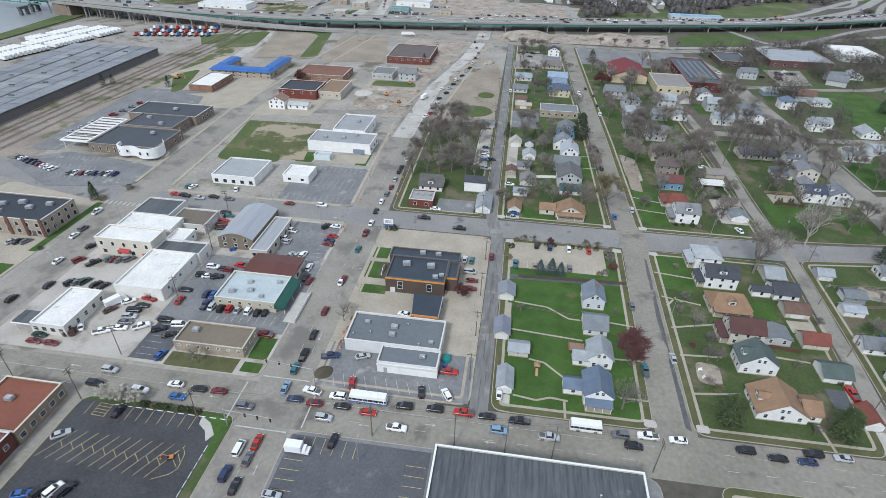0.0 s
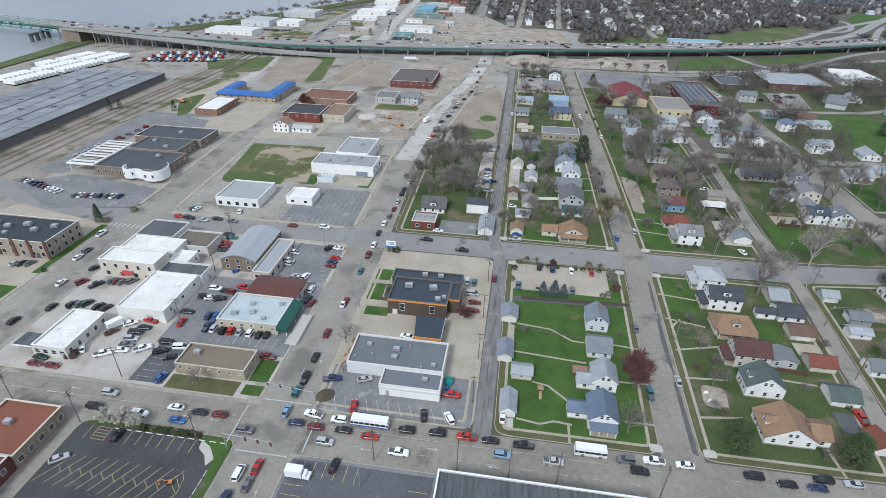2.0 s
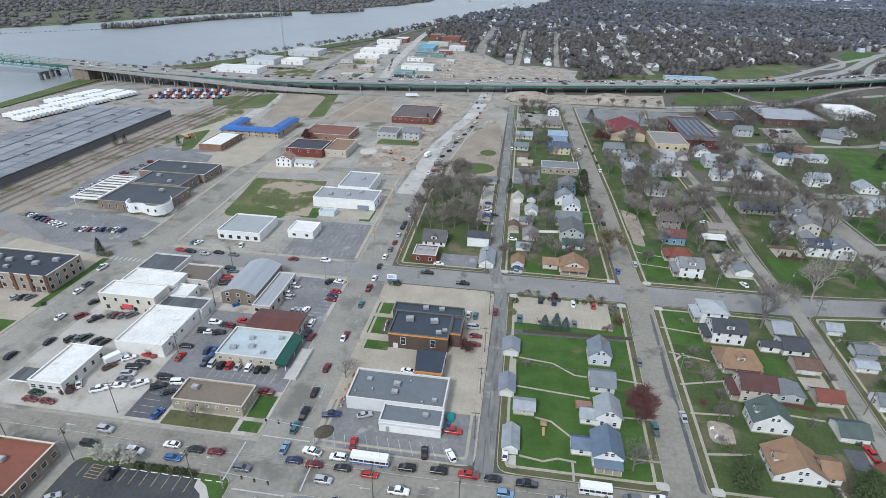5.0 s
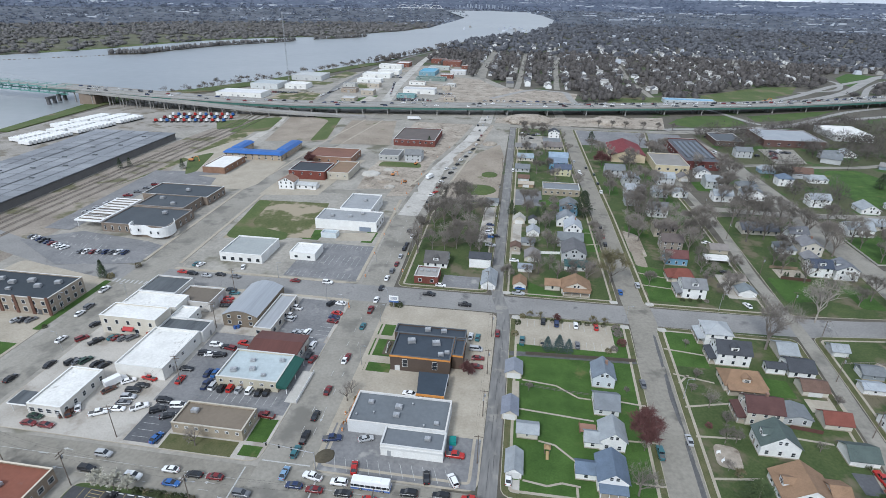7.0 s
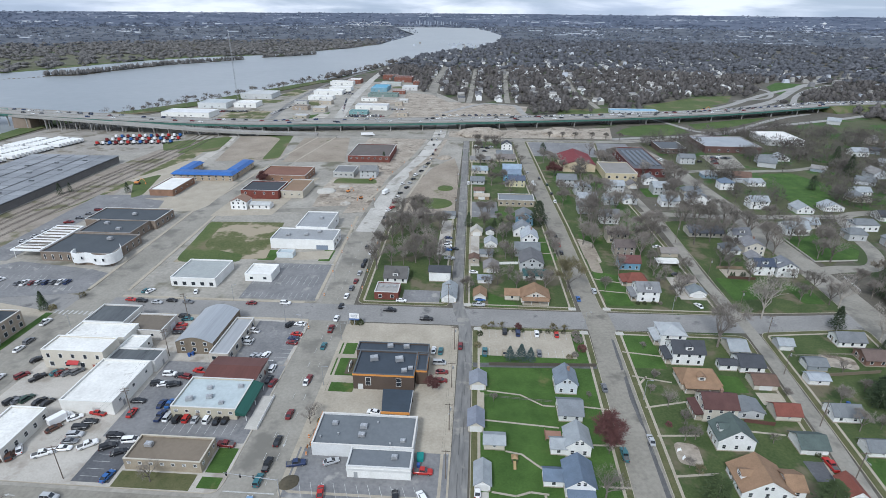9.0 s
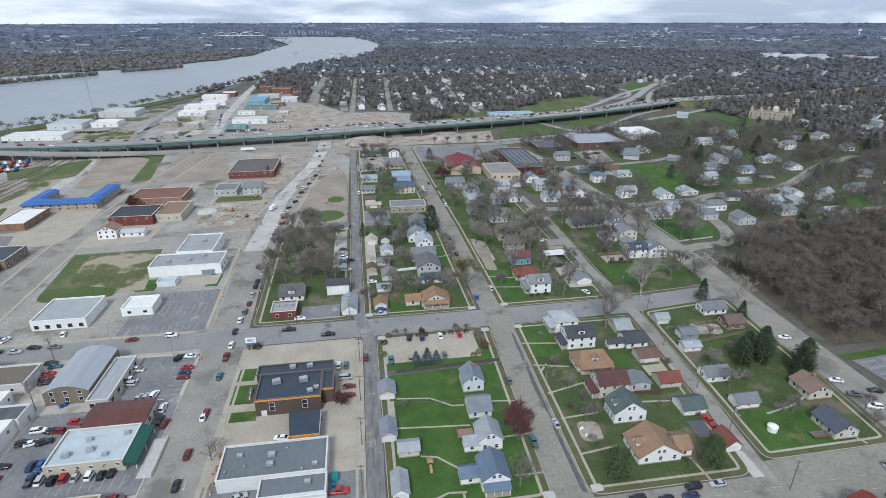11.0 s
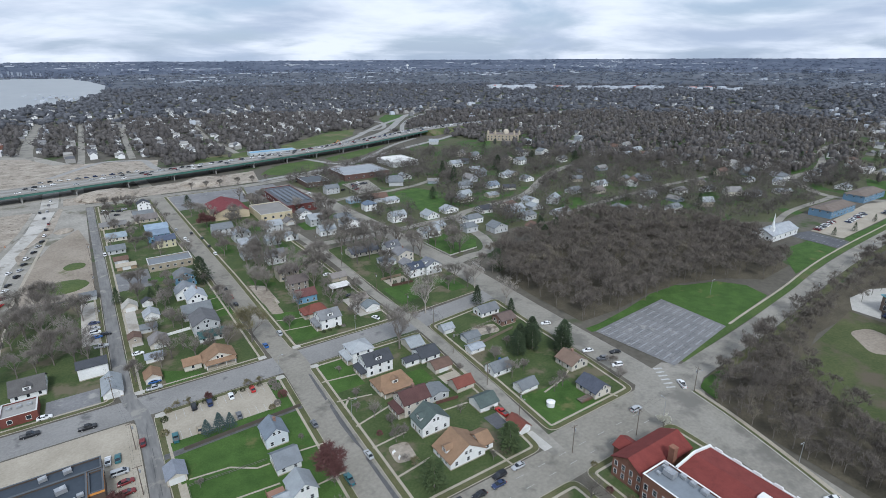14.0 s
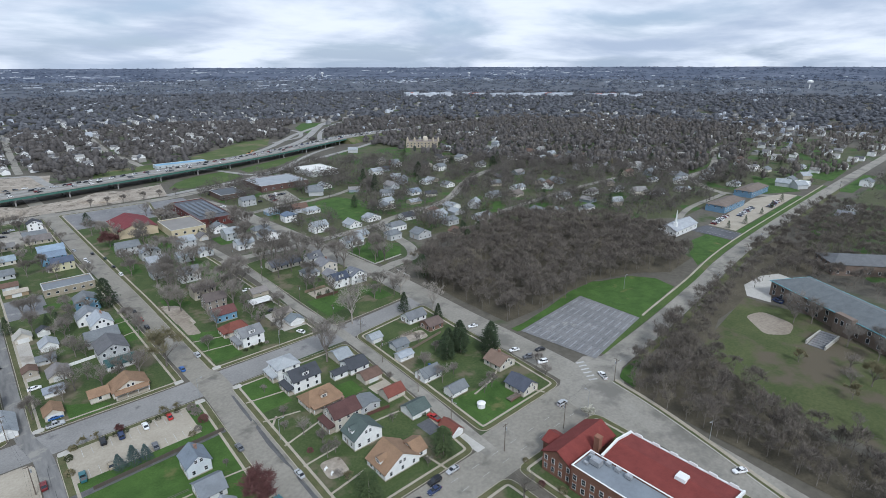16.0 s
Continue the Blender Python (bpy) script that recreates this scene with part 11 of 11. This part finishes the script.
# ---- poles, signals, signs and small things ----
def utility_pole(x, y, h=10.5, arms=1, turn=0, lamp=False):
    ob = thing("utility_pole", "brown wooden utility pole with crossarm", "pole", (x, y, 0.1), turn, "utility poles")
    part("shaft", cached(("shaft", h), lambda: Solid().tube((0, 0, -0.4), (0, 0, h), 0.16, 0.1, 6).mesh("shaft", pole_wood)), ob)
    for k in range(arms):
        part("crossarm", cached("crossarm", lambda: Solid().box(-1.25, -0.07, -0.08, 1.25, 0.07, 0.08).mesh("crossarm", pole_wood)), ob, (0, 0, h - 0.5 - 0.9 * k))
    part("transformer", cached("transformer", lambda: Solid().tube((0, 0, 0), (0, 0, 1.0), 0.26, 0.26, 8).mesh("transformer", steel)), ob, (0.4, 0, h - 2.6))
    if lamp:
        part("lamp_arm", cached("lamp_arm", lambda: Solid().tube((0, 0, 0), (0, -2.2, 0.5), 0.05, 0.05, 5).box(-0.15, -2.7, 0.42, 0.15, -2.1, 0.56).mesh("lamp_arm", steel)), ob, (0, 0, h - 2.4))
    return ob


def lamp_post(x, y, h=8, turn=0):
    ob = thing("street_lamp", "slim grey steel street lamp", "street lamp", (x, y, 0.1), turn, "street lamps")
    part("pole", cached(("lamp pole", h), lambda: Solid().tube((0, 0, -0.3), (0, 0, h), 0.11, 0.07, 6).mesh("pole", steel)), ob)
    part("head", cached("lamp head", lambda: Solid().tube((0, 0, 0), (1.6, 0, 0.2), 0.05, 0.05, 5).box(1.3, -0.16, 0.12, 2.1, 0.16, 0.26).mesh("head", steel)), ob, (0, 0, h - 0.1))
    return ob


ROW_A = [(-205, 86), (-165, 88), (-135, 90.6), (-111.6, 87.2), (-76, 85.6), (-28.8, 88.2), (-7.1, 88.6), (6, 88.6), (18, 88.8), (43.1, 88.8)]
ROW_B = [(-5.4, 112), (-5.4, 131), (-5.6, 152), (-5.6, 175), (-9.8, 209.6), (-10.4, 240), (-10.8, 280), (-11.6, 330), (-12.4, 390)]
ROW_C = [(111.6, 95.8), (109.2, 119), (112, 141), (114.4, 168), (119.6, 192), (117.6, 213), (116.8, 246), (115.4, 290), (114, 330)]
ROW_D = [(-111.5, 104.7), (-106.7, 129.6), (-112.6, 163), (-119, 190)]
ROW_E = [(135.7, 90), (174.6, 94.2), (230, 98), (300, 107), (400, 119.6), (520, 126), (640, 131)]
for row, turn, arms in ((ROW_A, 90, 2), (ROW_B, 0, 1), (ROW_C, 0, 1), (ROW_D, 20, 2), (ROW_E, 80, 1)):
    for k, (x, y) in enumerate(row):
        utility_pole(x, y, 10.5 if arms == 1 else 12, arms, turn, k % 3 == 1)
    h = 10.0 if arms == 1 else 11.5
    for side in (-1.1, 0.5, 1.1):
        c = Solid()
        for (xa, ya), (xb, yb) in zip(row, row[1:]):
            u = (Vector((xb, yb)) - Vector((xa, ya))).normalized()
            n = Vector((-u.y, u.x)) * side
            pts = [Vector((xa + (xb - xa) * t + n.x, ya + (yb - ya) * t + n.y, h + 0.35 - 3.2 * t * (1 - t))) for t in (0, 0.25, 0.5, 0.75, 1)]
            for a, b in zip(pts, pts[1:]):
                c.tube(a, b, 0.014, 0.014, 3)
        thing("cable", "thin dark overhead cable between poles", "cable", (0, 0, 0.1), 0, "cables", mesh=c.mesh("cable", tyre_rubber))
for x, y, t in ((47.4, 193.6, 0), (88, 210, 0), (-50.4, 190.6, 180), (-67.6, 152, 180), (-50.2, 150, 0), (-50.4, 178, 0), (-67.4, 183, 180), (-30.2, 80, 90), (-66, 230, 180), (-52, 250, 0), (166.8, 53.4, 180), (262, 142, 0), (151, 90.6, 90), (196, 84, 0), (-181, 165, 0), (-160, 140, 180), (-160, 176, 180), (59.4, 150, 0), (-77, 190, 0), (-106, 206, 0)):
    lamp_post(x, y, 8, t)


def signal(x, y, turn, reach=14.0):
    ob = thing("traffic_signal", "traffic signal on a long pale mast arm", "traffic signal", (x, y, 0.1), turn)
    part("mast", Solid().tube((0, 0, -0.3), (0, 0, 6.6), 0.16, 0.13, 8).mesh("mast", chrome_grey), ob)
    part("arm", Solid().tube((0, 0, 6.2), (reach, 0, 6.7), 0.12, 0.06, 8).mesh("arm", chrome_grey), ob)
    for u in (0.45, 0.7, 0.96):
        hd = part("signal_head", cached("signal_head", lambda: Solid().box(-0.2, -0.15, -1.0, 0.2, 0.15, 0.1).mesh("signal_head", tyre_rubber)), ob, (reach * u, -0.2, 6.5))
        for k, m in enumerate((lamp_red, orange_paint, green_steel)):
            part("lens", cached(("lens", k), lambda m=m: Solid().tube((0, -0.15, 0), (0, -0.19, 0), 0.11, 0.11, 8).mesh("lens", m)), hd, (0, 0, -0.1 - 0.33 * k))
    return ob


signal(-49.4, 102.6, 176, 15)
signal(-67.6, 85.2, -4, 14)
ob = thing("pylon_sign", "white and blue pylon sign on a steel post", "sign", (-47.6, 189.4, 0.1))
part("post", Solid().box(-0.15, -0.15, -0.3, 0.15, 0.15, 5.2).mesh("post", steel), ob)
part("panel", Solid().box(-2.0, -0.25, 3.0, 2.0, 0.25, 5.6).mesh("panel", white_paint), ob)
part("blue_band", Solid().box(-2.02, -0.27, 2.7, 2.02, 0.27, 3.5).mesh("blue_band", trim_paint), ob, color=(0.10, 0.17, 0.36))
for k in range(3):
    part("text_bar", cached("text_bar", lambda: Solid().box(-1.4, -0.28, -0.1, 1.4, -0.26, 0.1).mesh("text_bar", trim_paint)), ob, (0, 0, 4.2 + 0.45 * k), color=(0.12, 0.16, 0.25))
ob = thing("sculpture", "slender white sculpture on the lawn bed", "sculpture", (-43.2, 161, 0.1), mesh=Solid().box(-0.25, -3, 0, 0.25, 3, 1.2, 0, 0.2).box(-0.2, -1, 1.2, 0.2, 1.4, 2.0, 0, 0.15).mesh("sculpture", white_paint))
ob = thing("dumpster", "teal steel dumpster behind the store", "dumpster", (-13.2, 118.6, 0.17), 5)
part("bin", Solid().box(-0.9, -1.2, 0, 0.9, 1.2, 1.3, 0, -0.1).mesh("bin", trim_paint), ob, color=(0.03, 0.30, 0.27))
part("lid", Solid().box(-1.0, -1.3, 1.3, 1.0, 1.3, 1.4).mesh("lid", trim_paint), ob, color=(0.02, 0.22, 0.2))
for x, y in ((-13.4, 115.6), (-105, 163.4), (-104, 164.2), (127, 152)):
    b = thing("waste_bin", "blue plastic waste bin on wheels", "bin", (x, y, 0.17), 0, "waste bins", mesh=cached("waste_bin", lambda: Solid().box(-0.4, -0.4, 0, 0.4, 0.4, 1.2, 0, -0.06).box(-0.48, -0.48, 1.2, 0.48, 0.48, 1.28).mesh("waste_bin", trim_paint)), color=(0.04, 0.10, 0.30))
for x, y in ((-67, 214), (-51, 222), (-69, 238), (-52, 240), (-70, 262), (-53, 275), (-71, 280), (-73, 300), (-54, 310), (-68, 350), (-70, 372), (-48, 125), (-46.8, 118), (-66, 186), (-72, 330), (-66, 420), (-60, 450)):
    thing("traffic_drum", "orange and white plastic traffic drum", "traffic drum", (x, y, 0.1), 0, "traffic drums", mesh=cached("drum", lambda: Solid().tube((0, 0, 0), (0, 0, 0.4), 0.33, 0.3, 8).tube((0, 0, 0.4), (0, 0, 0.6), 0.3, 0.28, 8, 1).tube((0, 0, 0.6), (0, 0, 1.05), 0.28, 0.24, 8).mesh("drum", orange_paint, white_paint)))
for x, y, t in ((-47, 120, 70), (-66.6, 187, 80), (-71.4, 119.6, 10)):
    thing("warning_sign", "orange diamond roadwork sign on a stand", "sign", (x, y, 0.15), t, "roadwork signs", mesh=cached("warning", lambda: Solid().box(-0.03, -0.03, 0, 0.03, 0.03, 1.2).face([(0, -0.05, 0.7), (0.65, -0.05, 1.35), (0, -0.05, 2.0), (-0.65, -0.05, 1.35)]).face([(0, -0.03, 0.7), (-0.65, -0.03, 1.35), (0, -0.03, 2.0), (0.65, -0.03, 1.35)]).mesh("warning", orange_paint)))


def digger(x, y, turn, k=1.0):
    ob = thing("excavator", "orange tracked excavator on a building site", "excavator", (x, y, 0.15), turn, "excavators")
    ob.scale = (k, k, k)
    for e in (-1, 1):
        part("track", cached("track", lambda: Solid().box(-1.9, -0.3, 0, 1.9, 0.3, 0.85, 0, 0.12).mesh("track", tyre_rubber)), ob, (0, e * 1.1, 0))
    part("house", Solid().box(-1.9, -1.2, 0.95, 1.2, 1.2, 2.0, 0, 0.08).mesh("house", orange_paint), ob)
    part("cab", Solid().box(0.2, 0.2, 2.0, 1.4, 1.15, 3.0, 0, 0.1).mesh("cab", car_glass), ob)
    part("boom", Solid().tube((1.0, -0.3, 1.6), (3.4, -0.3, 4.2), 0.28, 0.22, 5).tube((3.4, -0.3, 4.2), (5.4, -0.3, 3.4), 0.22, 0.2, 5).mesh("boom", orange_paint), ob)
    part("stick", Solid().tube((5.4, -0.3, 3.4), (5.9, -0.3, 1.0), 0.18, 0.14, 5).box(5.5, -0.8, 0.2, 6.4, 0.2, 1.1, 0, 0.15).mesh("stick", orange_paint), ob)
    return ob


digger(-90, 366, 40, 0.7)
digger(-79, 396, 80, 0.7)
digger(-78, 352, 250, 0.7)
digger(298, 742, 20, 1.6)
digger(-250, 372, 10)
digger(-76.8, 73.6, 200, 0.4)

# fences
def fence(label, pts, h, m, color, step=2.4, board=True):
    ob = thing("fence", label, "fence", group="fences")
    for (xa, ya), (xb, yb) in zip(pts, pts[1:]):
        a, b = Vector((xa, ya)), Vector((xb, yb))
        n = max(1, int((b - a).length / step))
        turn = math.degrees(math.atan2(b.y - a.y, b.x - a.x))
        ln = (b - a).length / n
        for k in range(n):
            p = a + (b - a) * (k + 0.5) / n
            if board:
                part("panel", cached(("panel", h, round(ln, 1), m.name), lambda: Solid().box(-ln / 2 + 0.02, -0.03, 0.06, ln / 2 - 0.02, 0.03, h).mesh("panel", m)), ob, (p.x, p.y, 0.14), turn, color)
            else:
                part("panel", cached(("rails", h, round(ln, 1), m.name), lambda: Solid().box(-ln / 2, -0.025, h * 0.45, ln / 2, 0.025, h * 0.55).box(-ln / 2, -0.025, h - 0.12, ln / 2, 0.025, h).box(-ln / 2 - 0.05, -0.05, -0.2, -ln / 2 + 0.05, 0.05, h).mesh("panel", m)), ob, (p.x, p.y, 0.14), turn, color)
    return ob


FW = (0.20, 0.165, 0.125)
fence("weathered brown garden fence along the lawn", [(7.5, 165.6), (47, 167.6)], 1.4, trim_paint, (0.10, 0.085, 0.07), 3.2)
fence("thin wire garden fence across the lawn", [(6.2, 147.6), (28.6, 146)], 1.1, trim_paint, (0.16, 0.15, 0.13), 3.4, False)
fence("thin wire garden fence across the lawn", [(5.8, 140), (5.8, 148)], 1.1, trim_paint, (0.16, 0.15, 0.13), 3.0, False)
fence("weathered brown yard fence", [(128, 167.4), (150, 171)], 1.4, trim_paint, FW, 3.0)
fence("brown rail fence along a yard", [(121, 178.6), (150, 182), (166, 186)], 1.3, trim_paint, (0.28, 0.25, 0.21), 3.0, False)
fence("low dark fence along a back yard", [(88.6, 141.2), (97.6, 140)], 1.4, trim_paint, (0.12, 0.06, 0.05), 3.0)
fence("white yard fence by the house", [(12.4, 252.6), (24, 254)], 1.5, white_paint, None, 3.0)
fence("pale low wall round the corner lawn", [(179.6, 300), (180.2, 268.3), (203.6, 271.4)], 0.9, pale_concrete, None, 3.2)
fence("white rail fence by the road", [(183, 236), (184, 250)], 1.1, white_paint, None, 3.0, False)
fence("brown fence behind the sandy yard", [(125, 256.6), (138, 256.8)], 1.5, trim_paint, (0.26, 0.2, 0.14), 3.0)
fence("dark fence in front of the sandy yard", [(126, 245.4), (139, 244.6)], 1.5, trim_paint, (0.10, 0.06, 0.045), 3.0)
for k in range(4):
    conifer(128 + 1.3 * (k % 2) + 5 * (k // 2), 246.6, 3.2, 1, "small dark pointed evergreen shrub")
# court posts, ramp by the park building, swing set
ob = thing("stone_steps", "broad pale stone steps with side walls", "steps", (273.6, 49, 0.1), -4)
for k in range(8):
    part("step", cached("park_step", lambda: Solid().box(-1.0, -3.2, 0, 1.0, 3.2, 0.24).mesh("step", old_asphalt)), ob, (-7 + 2.0 * k, 0, 0.05 + 0.22 * k))
for e in (-3.8, 3.8):
    part("side_wall", Solid().box(-8, e - 0.25, 0, 8, e + 0.25, 2.0).mesh("side_wall", pale_concrete), ob)
ob = thing("play_tower", "small wooden play tower on the lawn", "play set", (14.2, 119.4, 0.14))
for x in (-0.7, 0.7):
    for y in (-0.7, 0.7):
        part("post", cached("play_post", lambda: Solid().box(-0.07, -0.07, -0.1, 0.07, 0.07, 2.0).mesh("post", pole_wood)), ob, (x, y, 0))
part("roof", Solid().box(-1.0, -1.0, 2.0, 1.0, 1.0, 2.7, 0, 0.8).mesh("roof", trim_paint), ob, color=(0.30, 0.2, 0.1))
part("slide", Solid().face([(-0.4, -0.8, 1.2), (0.4, -0.8, 1.2), (0.4, -3.0, 0.1), (-0.4, -3.0, 0.1)]).mesh("slide", trim_paint), ob, color=(0.35, 0.25, 0.12))
ob = thing("deck", "reddish wooden deck beside a white house", "deck", (26.6, 130.2, 0.14))
part("floor", Solid().box(-2.4, -1.6, 0.6, 2.6, 2, 0.75).mesh("floor", trim_paint), ob, color=(0.30, 0.17, 0.12))
for k in range(9):
    part("rail_board", cached("rail_board", lambda: Solid().box(-0.05, -0.03, 0.1, 0.05, 0.03, 1.6).mesh("rail_board", trim_paint)), ob, (-2.4, -1.6 + 0.45 * k, 0), color=(0.26, 0.15, 0.11))
for x in (-2.2, 2.4):
    part("post", cached("deck_post", lambda: Solid().box(-0.08, -0.08, -0.2, 0.08, 0.08, 0.6).mesh("post", pole_wood)), ob, (x, -1.4, 0))
for x, y in ((64, 124), (63.6, 127)):
    thing("garden_bench", "white garden bench on the lawn", "bench", (x, y, 0.15), x * 40, mesh=cached("bench", lambda: Solid().box(-0.7, -0.22, 0.38, 0.7, 0.22, 0.46).box(-0.7, 0.18, 0.46, 0.7, 0.24, 0.95).box(-0.65, -0.2, 0, -0.55, 0.2, 0.38).box(0.55, -0.2, 0, 0.65, 0.2, 0.38).mesh("bench", white_paint)))
for k in range(11):
    thing("wheel_stop", "white painted concrete wheel stop", "wheel stop", (-100 + 3.05 * k, 86.8, LOT_Z + 0.02), 0, "wheel stops", mesh=cached("wheel_stop", lambda: Solid().box(-0.95, -0.09, 0, 0.95, 0.09, 0.13, 0, 0.03).mesh("wheel_stop", white_paint)))
for k in range(9):
    thing("wheel_stop", "white painted concrete wheel stop", "wheel stop", (-69.6 - 0.02 * k, 77.5 - 2.5 * k, LOT_Z + 0.02), 89, "wheel stops", mesh=CACHE["wheel_stop"])
